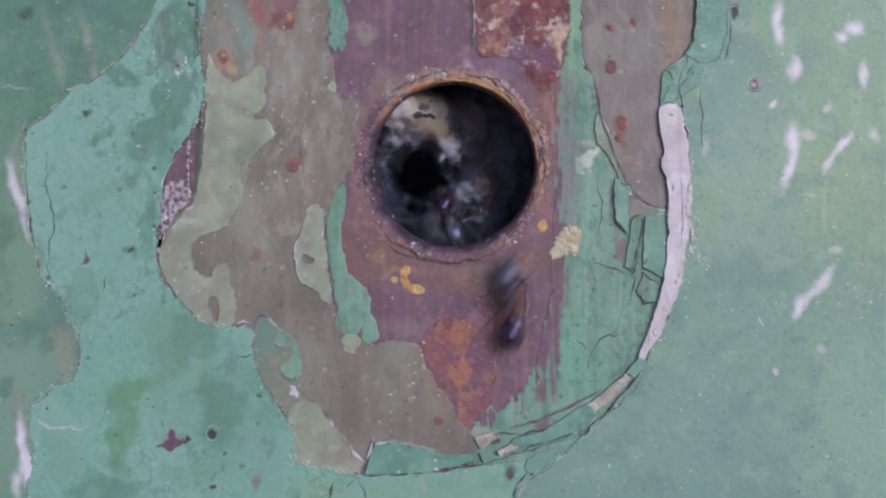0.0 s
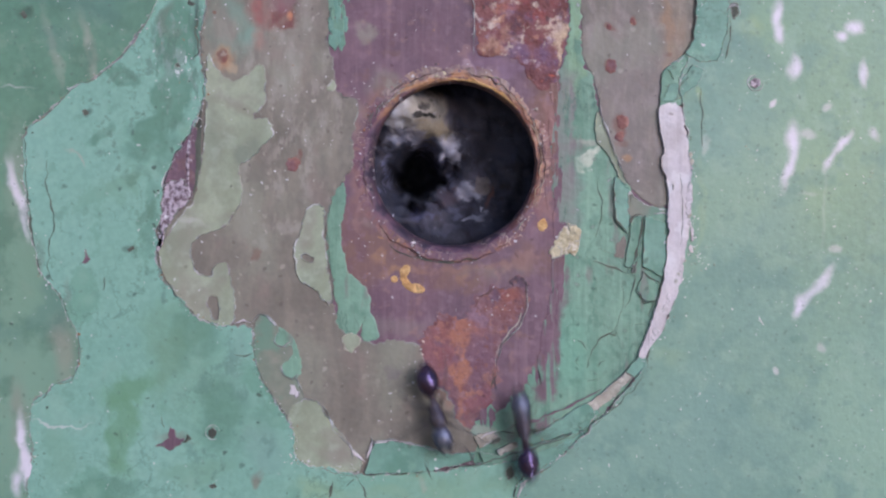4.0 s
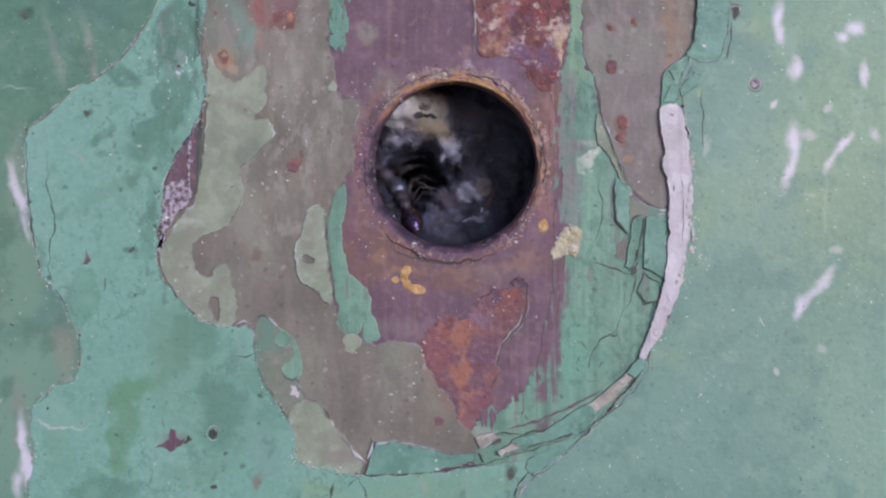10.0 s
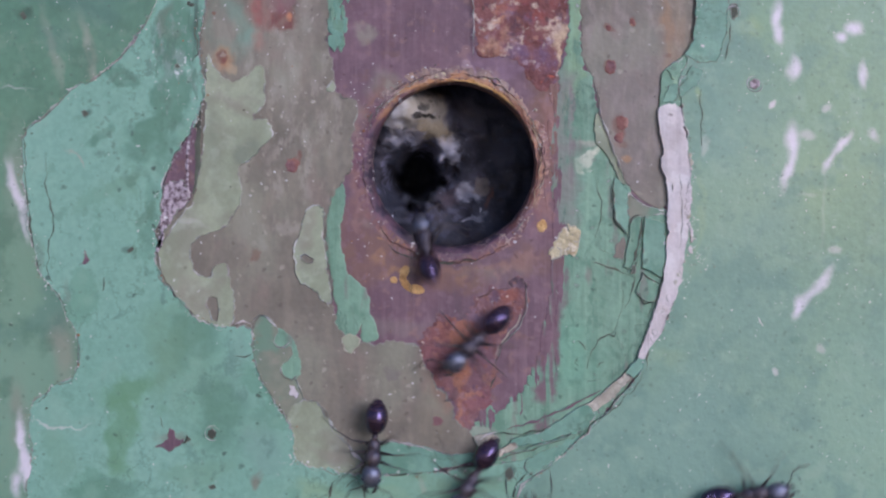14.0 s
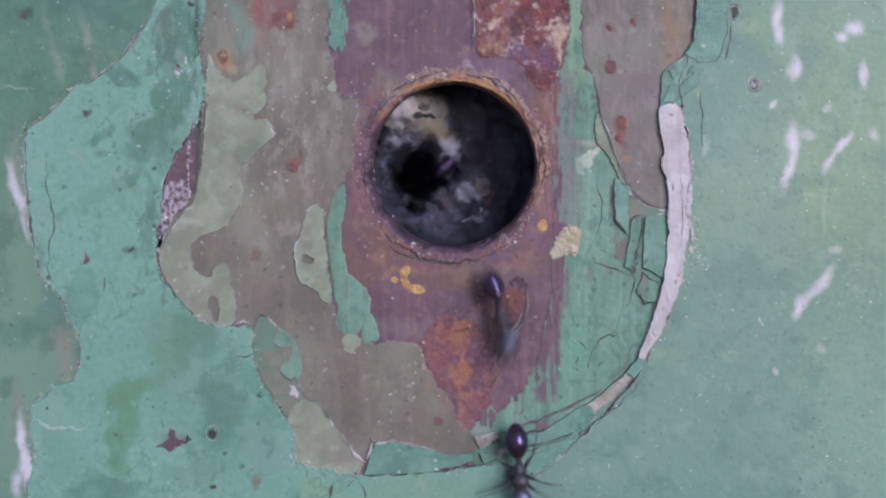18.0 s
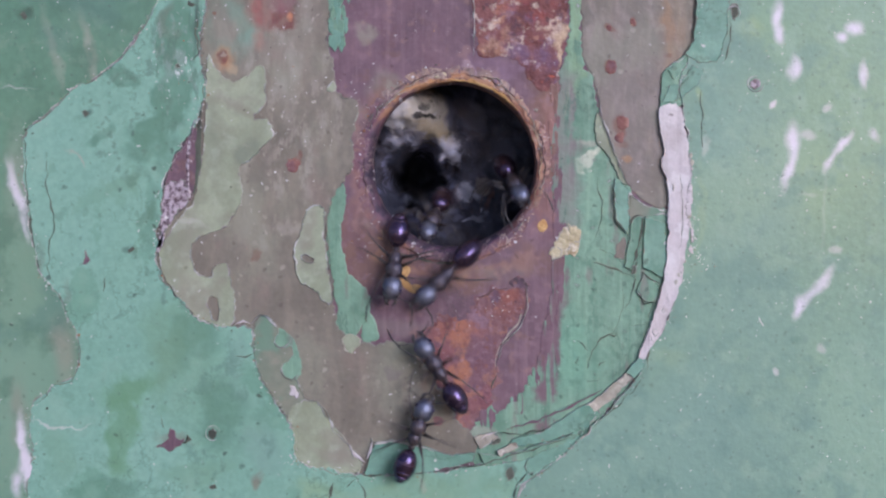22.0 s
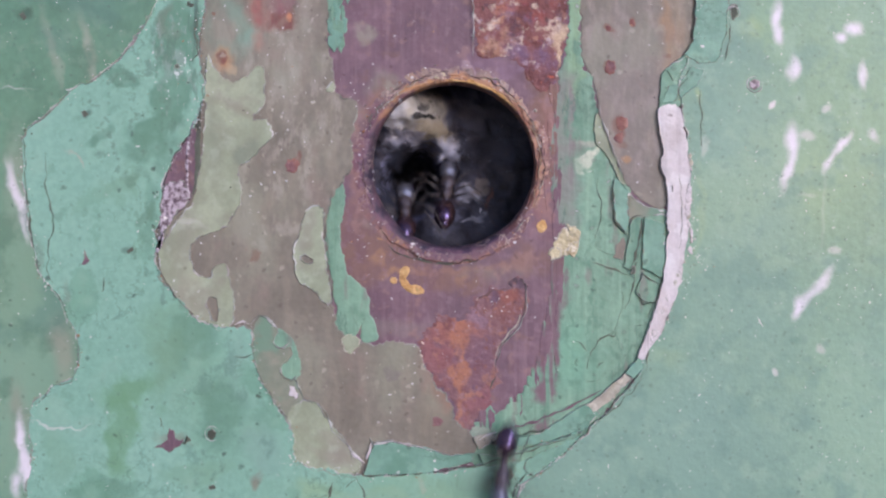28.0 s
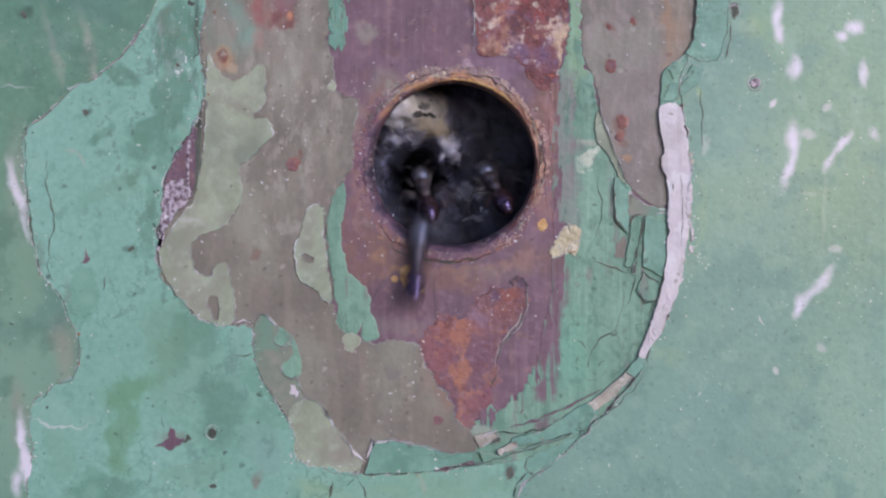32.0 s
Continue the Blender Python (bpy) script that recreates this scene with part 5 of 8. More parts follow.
# pits through the paint, down to the primer
PITS_A = [
    ([(276, 790), (294, 780), (328, 775), (322, 788), (302, 796)], 0.31, primer), ([(296, 784), (302, 758), (310, 760), (314, 780)], 0.316, primer),
    ([(1092, 434), (1104, 420), (1109, 430), (1102, 462), (1089, 456)], 0.06, grey), ([(1118, 470), (1127, 463), (1126, 482), (1117, 484)], 0.262, grime), ([(322, 782), (334, 768), (340, 778), (330, 788)], 0.315, grime),
    ([(370, 759), (378, 755), (387, 763), (385, 773), (376, 778), (369, 770)], 0.31, grime), ([(152, 441), (157, 452), (162, 461), (149, 468)], 0.31, primer),
    ([(1326, 147), (1333, 141), (1344, 144), (1345, 153), (1335, 158), (1327, 155)], 0.415, scab),]
PITS_B = [
    ([(1294, 12), (1301, 8), (1303, 24), (1298, 38), (1293, 26)], 0.42, grime), ([(371, 859), (381, 856), (385, 862), (374, 867)], 0.31, grime), ([(334, 4), (346, 8), (340, 14), (334, 10)], 0.31, grime),
    ([(146, 198), (153, 195), (158, 201), (152, 207)], 0.31, grime), ([(36, 26), (44, 20), (50, 30), (46, 36)], 0.37, grime), ([(310, 115), (318, 112), (321, 119), (313, 121)], 0.31, grime),
    ([(226, 442), (236, 437), (240, 443), (230, 448)], 0.31, grime),]
PITS_C = [
    ([(870, 778), (886, 776), (884, 784), (872, 786)], 0.31, grime), ([(896, 834), (905, 826), (908, 840), (900, 850)], 0.34, grime),]
PITS = PITS_A + PITS_B + PITS_C
for n, (pts, h, mat) in enumerate(PITS):
    flake("paint_pit", pts, h - 0.02, h, mat, cinder, door, 1.3, 0, seed=90.0 + n, bevel=1.0, step=3.0, lip=0.015)
for n, (u, v, r) in enumerate(((1335, 150, 14), (378, 767, 13), (1297, 24, 12))):
    ribbon("pit_lip", [(u + r * math.cos(a), v + r * math.sin(a)) for a in [k * 0.5 + n for k in range(11)]], 4, 0.312 if u < 1240 else 0.415, chalk, door, 150.0 + n, 2.0, 0.03)

# the lifted splinter with bare wine-red steel behind it
flake("primer_patch", [(352, 218), (356, 290), (344, 344), (318, 376), (300, 396), (290, 390), (290, 350), (300, 292), (330, 248)], 0.08, 0.31, primer, cinder, door, 1.2, 1, seed=97.0)
flake("white_paint_scab", [(292, 326), (330, 318), (341, 342), (322, 372), (300, 398), (286, 440), (277, 446), (284, 400), (288, 360)], 0.14, 0.34, scab, cinder, door, 2.0, 0, seed=98.0)
ribbon("white_paint_splinter", [(346, 212), (336, 250), (333, 290), (334, 330), (338, 346)], 7, 0.33, scab, door, 99.0, 2.0, 0.05, False)
ribbon("crack", [(356, 196), (352, 250), (352, 300), (344, 344)], 11, 0.325, grime, door, 100.0, 2.0, 0.02, False)

# cracks, and lines for the shade along paint edges
CRACKS_A = [
    ([(83, 270), (84, 330), (92, 370), (98, 396), (88, 425), (86, 470), (96, 500)], 4, 0.31), ([(44, 240), (48, 330), (58, 420), (72, 486), (104, 520), (124, 566)], 5, 0.32),
    ([(1086, 318), (1086, 360), (1092, 392), (1108, 416), (1112, 432)], 6, 0.28), ([(1112, 402), (1120, 386), (1134, 380)], 5, 0.26), ([(1050, 464), (1082, 476), (1114, 487)], 5, 0.05),
    ([(1136, 480), (1152, 494), (1168, 504)], 5, 0.28), ([(1128, 516), (1140, 536), (1164, 536)], 4, 0.27), ([(1108, 480), (1120, 470), (1130, 440), (1138, 386)], 8, 0.25),
    ([(1108, 548), (1116, 528), (1126, 486)], 5, 0.05),]
CRACKS_B = [
    ([(1058, 315), (1061, 345), (1066, 376), (1062, 396), (1053, 420)], 3.5, 0.05), ([(1088, 588), (1064, 598), (1048, 622), (1039, 652)], 5, 0.05), ([(1078, 594), (1090, 598), (1092, 588)], 5, 0.05), ([(1020, 605), (1032, 612), (1041, 620)], 3, 0.05),
    ([(1102, 508), (1103, 545), (1094, 566), (1088, 588)], 3, 0.05), ([(1114, 576), (1140, 578)], 2, 0.05), ([(1024, 630), (1020, 642), (1026, 648)], 2.5, 0.05), ([(1060, 652), (1062, 644), (1072, 640)], 2, 0.05), ([(1038, 676), (1064, 672)], 2.5, 0.05), ([(1058, 440), (1090, 452), (1104, 470)], 2, 0.05),
    ([(982, 628), (984, 644), (990, 660)], 3, 0.05), ([(870, 766), (920, 768), (970, 760), (1012, 730)], 5, 0.22), ([(810, 832), (850, 822), (900, 808), (960, 790), (1035, 762)], 4, 0.36),
    ([(660, 838), (700, 840), (780, 832), (850, 822)], 4, 0.33), ([(590, 852), (582, 882)], 6, 0.31), ([(635, 846), (612, 862)], 4, 0.31), ([(632, 846), (648, 870), (650, 890)], 4, 0.31),]
CRACKS_C = [
    ([(1238, 160), (1244, 210), (1240, 240), (1244, 262)], 4, 0.41), ([(1292, 40), (1290, 60), (1284, 108)], 5, 0.41), ([(1200, 165), (1214, 140), (1222, 116)], 5, 0.42), ([(284, 738), (294, 756)], 3, 0.31),
    ([(1140, 660), (1120, 690), (1080, 726), (1046, 758)], 3, 0.41), ([(1148, 600), (1146, 630), (1140, 660)], 4, 0.41), ([(350, 20), (348, 60), (352, 96), (342, 110)], 5, 0.31),
    ([(1180, 440), (1170, 500), (1148, 562)], 4, 0.2), ([(1204, 308), (1206, 380), (1203, 440)], 2.4, 0.462), ([(1190, 326), (1192, 340)], 3, 0.462), ([(936, 834), (916, 858), (908, 890)], 5, 0.41),]
CRACKS_D = [
    ([(690, 432), (704, 446), (724, 456), (760, 464), (800, 467), (846, 460)], 5, 0.06), ([(776, 463), (812, 466)], 7, 0.065), ([(880, 664), (870, 690)], 4, 0.05),
    ([(416, 628), (436, 632), (448, 624)], 4, 0.31), ([(188, 492), (184, 516)], 3, 0.31),]
CRACKS = CRACKS_A + CRACKS_B + CRACKS_C + CRACKS_D
# Dark shade and grit along the broken edges, drawn as thin coloured lines.
EDGE_SHADE_A = [
    ([(362, 30), (354, 90), (364, 150), (358, 200)], 5, 0.33), ([(280, 440), (284, 488), (312, 522), (345, 560), (395, 584)], 6, 0.30), ([(450, 612), (452, 640), (470, 682), (500, 728), (522, 760)], 5, 0.30),
    ([(524, 818), (560, 830), (600, 838), (636, 846)], 5, 0.31), ([(278, 12), (242, 68), (216, 103), (165, 146)], 4, 0.365), ([(142, 150), (108, 182), (72, 214), (42, 233)], 4, 0.365),
    ([(142, 592), (142, 640), (128, 674), (95, 682), (82, 702), (55, 717)], 4, 0.365), ([(914, 882), (928, 856), (950, 840), (986, 816)], 3, 0.41),]
EDGE_SHADE_B = [
    ([(645, 840), (655, 812), (664, 788)], 5, 0.34), ([(590, 340), (578, 400), (586, 470), (594, 560)], 4, 0.2), ([(1056, 150), (1064, 206), (1086, 270), (1112, 330)], 3, 0.18),
    ([(878, 654), (887, 612), (918, 580), (932, 545), (930, 500)], 5, 0.06),]
EDGE_SHADE = EDGE_SHADE_A + EDGE_SHADE_B
# The edge shade lines use the same ribbons as the cracks.
for n, (pts, width, h) in enumerate(CRACKS + EDGE_SHADE):
    ribbon("crack", pts, width * (0.9 if n < len(CRACKS) else 0.5), h, grime if n < len(CRACKS) else cinder, door, 120.0 + n, 5.0, 0.02, True)



ribbon("primer_streak", [(896, 760), (950, 744), (1000, 723), (1040, 704), (1064, 690)], 6.5, 0.31, primer, door, 181.0, 4.0, 0.01)


def paint_dust_glints():
    """Grit and crumbs of paint caught along the broken edges; those strewn over the face also stand in for glints."""
    rng = random.Random(7)
    verts, faces = [], []

    def crumb(u, v, h, r):
        n = len(verts)
        k = rng.uniform(0, math.tau)
        for i in range(5):
            a = k + i * math.tau / 5
            q = r * rng.uniform(0.6, 1.3)
            verts.append(at(u + q * math.cos(a), v + q * math.sin(a) * 0.8, h))
        verts.append(at(u + rng.uniform(-0.3, 0.3) * r, v, h + r * 0.03))
        for i in range(5):
            faces.append((n + i, n + (i + 1) % 5, n + 5))

    for line, h, per in ((LEFT_EDGE[1:], 0.32, 0.34), (RIGHT_EDGE[1:-1], 0.41, 0.26), (COAT_EDGE[1:-1], 0.37, 0.3)):
        for (a, b), (c, d) in zip(line, line[1:]):
            for _ in range(int(math.hypot(c - a, d - b) * per)):
                f = rng.random()
                crumb(a + (c - a) * f + rng.gauss(0, 5), b + (d - b) * f + rng.gauss(0, 5), h, abs(rng.gauss(0, 0.9)) + 0.3)
    for u, v, ru, rv, h, count in ((1226, 385, 5, 50, 0.44, 46), (1238, 462, 14, 12, 0.42, 26), (1216, 500, 5, 30, 0.44, 20), (1430, 540, 60, 30, 0.42, 18), (1500, 280, 50, 50, 0.42, 30), (335, 60, 14, 60, 0.33, 26), (20, 20, 40, 40, 0.38, 14),
                                (520, 816, 10, 6, 0.34, 16), (632, 834, 12, 8, 0.34, 18), (350, 200, 5, 16, 0.36, 16), (320, 130, 20, 60, 0.32, 24), (520, 170, 40, 90, 0.1, 50), (470, 60, 30, 60, 0.11, 20), (640, 170, 30, 20, 0.06, 20), (880, 540, 30, 30, 0.06, 26), (660, 440, 30, 30, 0.06, 24)):
        for _ in range(count):
            crumb(u + rng.gauss(0, ru), v + rng.gauss(0, rv), h, abs(rng.gauss(0, 0.9)) + 0.35)
    for _ in range(130):
        a = rng.uniform(0, math.tau)
        r = HOLE_R * rng.uniform(1.03, 1.2)
        crumb(HOLE_U + r * math.cos(a), HOLE_V + r * math.sin(a), 0.1, abs(rng.gauss(0, 0.9)) + 0.4)
    # Strewn specks: grit, and glints made as pale crumbs.
    for _ in range(520):
        u, v = rng.uniform(-60, 1630), rng.uniform(-60, 940)
        if math.hypot(u - HOLE_U, v - HOLE_V) > 170:
            crumb(u, v, 0.42 if u > 1240 else 0.37 if u < 270 else 0.24, abs(rng.gauss(0, 0.5)) + 0.3)
    me = bpy.data.meshes.new("paint_dust_glints")
    me.from_pydata(verts, [], faces)
    me.materials.append(dust)
    ob = new("paint_dust_glints", me)
    ob.parent = door
    return tagged(ob, "fine pale grit and paint crumbs, with painted glints", kind="stuff")


paint_dust_glints()


# ---- the nest behind the hole ----
def cavity():
    bm = bmesh.new()
    bmesh.ops.create_cube(bm, size=1.0, matrix=Matrix.Translation(at(HOLE_U, HOLE_V) + Vector((0, 0.0162, 0))) @ Matrix.Diagonal((0.05, 0.028, 0.05, 1)))
    front = min(bm.faces, key=lambda f: f.calc_center_median().y)
    bm.faces.remove(front)
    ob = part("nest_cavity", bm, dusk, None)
    ob.location = (0, 0, MID)
    return tagged(ob, "dark hollow space inside the door", "cavity", kind="structure")


cavity()


def nest_floor():
    """Chewed mulch heaped in the hollow, with a burrow going down and a gap above."""
    bm = bmesh.new()
    n, span = 150, 540
    rows = []
    for i in range(n + 1):
        row = []
        for j in range(n + 1):
            u, v = HOLE_U + (j / n - 0.5) * 2 * span, HOLE_V + (i / n - 0.5) * 2 * span
            d = 8.8 + 1.1 * noise.noise(Vector((u * 0.018, v * 0.018, 3))) + 0.6 * noise.noise(Vector((u * 0.06, v * 0.06, 5))) + 0.35 * noise.noise(Vector((u * 0.13, v * 0.13, 8)))
            wide = 1.0 + 0.75 * noise.noise(Vector((u * 0.021, v * 0.021, 14))) + 0.4 * noise.noise(Vector((u * 0.06, v * 0.06, 21)))
            d += 8.0 * math.exp(-((((u - 738) / 44) ** 2 + ((v - 308) / 48) ** 2) / wide ** 2) ** 2.4) + 3.0 * math.exp(-((((u - 704) / 32) ** 2 + ((v - 338) / 44) ** 2) / wide ** 2) ** 2)
            d += 1.2 * math.exp(-(((u - 872) / 95) ** 2 + ((v - 175) / 58) ** 2) ** 2)
            d -= 5.6 * math.exp(-((u - 712) / 85) ** 2 - ((v - 190) / 62) ** 2) + 0.6 * math.exp(-((u - 800) / 40) ** 2 - ((v - 262) / 40) ** 2)
            row.append(bm.verts.new(at(784 + (u - 784) * 1.06, 441 + (v - 441) * 1.06, -d)))
        rows.append(row)
    for a, b in zip(rows, rows[1:]):
        for j in range(n):
            bm.faces.new((a[j], a[j + 1], b[j + 1], b[j]))
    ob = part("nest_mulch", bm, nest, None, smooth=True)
    ob.location = (0, 0, MID)
    return tagged(ob, "dark chewed nest mulch with white mould patches", "nest", kind="stuff")


nest_floor()


# ---- ants ----
ANT_MM = 0.00118


def ball(bm, centre, radii, turn=(0, 0, 0), seg=16):
    m = Matrix.LocRotScale(Vector(centre) * ANT_MM, Euler([radians(a) for a in turn]), Vector(radii) * ANT_MM)
    bmesh.ops.create_uvsphere(bm, u_segments=seg, v_segments=max(6, seg * 2 // 3), radius=1.0, matrix=m)


def limb(bm, points, widths, seg=6):
    """A jointed, tapering tube."""
    rings = []
    pts = [Vector(p) * ANT_MM for p in points]
    for i, p in enumerate(pts):
        d = (pts[min(i + 1, len(pts) - 1)] - pts[max(i - 1, 0)]).normalized()
        a = d.orthogonal().normalized()
        b = d.cross(a)
        rings.append([bm.verts.new(p + (a * math.cos(k * math.tau / seg) + b * math.sin(k * math.tau / seg)) * widths[i] * ANT_MM) for k in range(seg)])
    for r, s in zip(rings, rings[1:]):
        m = min(range(seg), key=lambda k: (s[k].co - r[0].co).length)
        for k in range(seg):
            bm.faces.new((r[k], r[(k + 1) % seg], s[(k + 1 + m) % seg], s[(k + m) % seg]))
    bm.faces.new(rings[0])
    bm.faces.new(rings[-1])


HIPS = [(0.75, 0.34, 1.0), (0.25, 0.36, 0.95), (-0.25, 0.34, 0.95)]
KNEES = [((0.5, 0.7, 0.65), (1.15, 1.5, 0.15), (1.75, 1.9, -1.0)), ((0.0, 0.95, 0.75), (-0.05, 1.75, 0.2), (-0.1, 2.35, -0.95)), ((-0.6, 0.85, 0.8), (-1.4, 1.6, 0.3), (-2.2, 2.1, -0.95))]


def make_ant():
    ant = new("ant", None)
    ant.empty_display_size = 0.002
    bm = bmesh.new()
    ball(bm, (-1.84, 0, 1.2), (1.02, 0.68, 0.66), (0, -6, 0), 28)
    ball(bm, (-2.66, 0, 1.1), (0.3, 0.36, 0.32), (0, 0, 0), 14)
    for x, r in ((-1.4, 0.635), (-1.84, 0.69), (-2.25, 0.635), (-2.58, 0.49)):
        bmesh.ops.create_cone(bm, segments=28, radius1=r * ANT_MM, radius2=r * ANT_MM * 0.975, depth=ANT_MM * 0.08, matrix=Matrix.Translation((x * ANT_MM, 0, 1.2 * ANT_MM)) @ Matrix.Rotation(radians(90), 4, "Y") @ Matrix.Diagonal((0.92, 1, 1, 1)))
    part("gaster", bm, belly, ant, "glossy dark purple gaster", True)
    bm = bmesh.new()
    ball(bm, (-0.72, 0, 1.1), (0.2, 0.22, 0.4), (0, 10, 0), 10)
    limb(bm, ((-1.0, 0, 1.0), (-0.6, 0, 0.98), (-0.3, 0, 1.05)), (0.16, 0.14, 0.2))
    part("petiole", bm, cuticle, ant, "", True)
    bm = bmesh.new()
    ball(bm, (-0.08, 0, 1.2), (0.56, 0.42, 0.42), (0, 12, 0), 16)
    ball(bm, (0.22, 0, 1.3), (0.3, 0.36, 0.38), (0, 0, 0), 14)
    ball(bm, (0.54, 0, 1.36), (0.56, 0.52, 0.45), (0, -5, 0), 16)
    limb(bm, ((0.8, 0, 1.35), (1.2, 0, 1.35)), (0.32, 0.28), 10)
    part("thorax", bm, cuticle, ant, "", True)
    bm = bmesh.new()
    ball(bm, (1.66, 0, 1.36), (0.7, 0.61, 0.5), (0, 12, 0), 20)
    ball(bm, (1.4, 0.22, 1.38), (0.4, 0.34, 0.38), (0, 0, 0), 12)
    ball(bm, (1.4, -0.22, 1.38), (0.4, 0.34, 0.38), (0, 0, 0), 12)
    head = part("head", bm, crown, ant, "glossy blue black head", True)
    for s in (-1, 1):
        bm = bmesh.new()
        ball(bm, (1.8, 0.5 * s, 1.52), (0.15, 0.1, 0.13), (0, 0, 0), 10)
        part("eye", bm, belly, head, "", True)
        bm = bmesh.new()
        limb(bm, ((2.15, 0.3 * s, 1.15), (2.5, 0.28 * s, 1.08), (2.68, 0.08 * s, 1.05)), (0.16, 0.12, 0.03))
        part("mandible", bm, shank, head, "", True)
        bm = bmesh.new()
        limb(bm, ((2.1, 0.22 * s, 1.5), (2.35, 0.7 * s, 1.75), (2.5, 1.15 * s, 1.7), (2.95, 1.35 * s, 1.35), (3.5, 1.35 * s, 0.85), (3.75, 1.3 * s, 0.6)), (0.045, 0.04, 0.045, 0.05, 0.055, 0.02))
        part("antenna", bm, shank, head, "", True)
        for hip, joints in zip(HIPS, KNEES):
            bm = bmesh.new()
            pts = [(0, 0, 0)] + [(x, y * s, z) for x, y, z in joints]
            foot = pts[-1]
            limb(bm, [pts[0], Vector(pts[0]).lerp(Vector(pts[1]), 0.5), pts[1], Vector(pts[1]).lerp(Vector(pts[2]), 0.5), pts[2], foot, (foot[0] * 1.08, foot[1] * 1.08, foot[2] - 0.02)], (0.12, 0.09, 0.045, 0.046, 0.032, 0.022, 0.013))
            leg = part("leg", bm, shank, ant, "", True)
            leg.location = Vector((hip[0], hip[1] * s, hip[2])) * ANT_MM
    return tagged(ant, "glossy dark purple black ant on the door", "ant", group="ants at the nest hole")


def depth_at(u, v):
    """How far the footing stands proud of the steel (mm): the paint, the lip of the hole, and the mulch inside."""
    r = math.hypot(u - HOLE_U, v - HOLE_V)
    if r < 140.0:
        return mouth_depth(r) - 6.0 * math.exp(-(((u - 734) / 46) ** 2 + ((v - 314) / 52) ** 2) ** 2)
    return mouth_depth(r)


def mouth_depth(r):
    last = (0.0, -8.4)
    for q in ((70.0, -8.2), (115.0, -5.6), (140.0, -1.8), (172.0, 0.2), (240.0, 0.22), (420.0, 0.4)):
        if r < q[0]:
            f = (r - last[0]) / (q[0] - last[0])
            return last[1] + (q[1] - last[1]) * f
        last = q
    return 0.4


def crawl(u, v, heading):
    """An ant's pose on the door's face or in the mouth of the nest: heading in degrees, 0 to the side, 90 up."""
    a = radians(heading)
    du, dv = math.cos(a) * 45, -math.sin(a) * 45
    fore, aft = depth_at(u + du, v + dv), depth_at(u - du, v - dv)
    return stand(u, v, a, (depth_at(u, v) + fore + aft) / 3, fore, aft)


def lurk(u, v, heading):
    """An ant's pose on the mulch, behind the steel."""
    return stand(u, v, radians(heading), -8.4, 0.0, 0.0)


def dive(u, v, heading):
    """An ant's pose head down in the burrow, its gaster near the mulch's face."""
    return stand(u, v, radians(heading), -14.0, -17.0, -11.5)


def stand(u, v, a, h, fore, aft):
    p = max(-0.9, min(0.9, math.atan2(fore - aft, 90 * U * 1000)))
    ahead = Vector((math.cos(a) * math.cos(p), -math.sin(p), math.sin(a) * math.cos(p)))
    side = Vector((-math.sin(a), 0, math.cos(a)))
    m = Matrix((ahead, side, ahead.cross(side))).transposed().to_4x4()
    s = (FAR - h * 0.001) / FAR
    m.translation = Vector(((u - 784) * U * s, -h * 0.001, MID + (441 - v) * U * s))
    return m


def stride(ant):
    """Swings the legs in turn, a step for every four rows of the ant's way."""
    keys = ant.animation_data
    curve = keys.action.layers[0].strips[0].channelbag(keys.action_slot).fcurves[0]
    times = [(k.co.x - 1) / FPS for k in curve.keyframe_points]
    legs = [o for o in ant.children if o.name.startswith("leg")]
    for n, leg in enumerate(legs):
        x, y, z = leg.location
        way = 1 if y > 0 else -1
        walk(leg, [(t, pose(x, y, z, 0, 0, way * 24 * (0, 1, 0, -1)[(i + n * 2 + n // 2) % 4])) for i, t in enumerate(times)])


JAWS = Matrix.Translation(Vector((3.05, 0, 1.15)) * ANT_MM)


def white_grain():
    """A pale grain, as long as an ant's head, lumpy and slightly bent."""
    bm = bmesh.new()
    ball(bm, (0, 0, 0), (0.5, 0.24, 0.24), (0, 0, 14), 14)
    ball(bm, (0.34, 0.08, 0.03), (0.3, 0.19, 0.19), (0, 0, 30), 12)
    ball(bm, (-0.36, -0.03, -0.02), (0.22, 0.16, 0.17), (0, 0, 0), 12)
    return tagged(part("white_grain", bm, pale_grain, None, "", True), "small white grain carried in an ant's jaws", "crumb")


grain = white_grain()
first = make_ant()
ants = [first] + [copy_thing(first, pose(0, 0, 0)) for _ in range(22 - 1)]


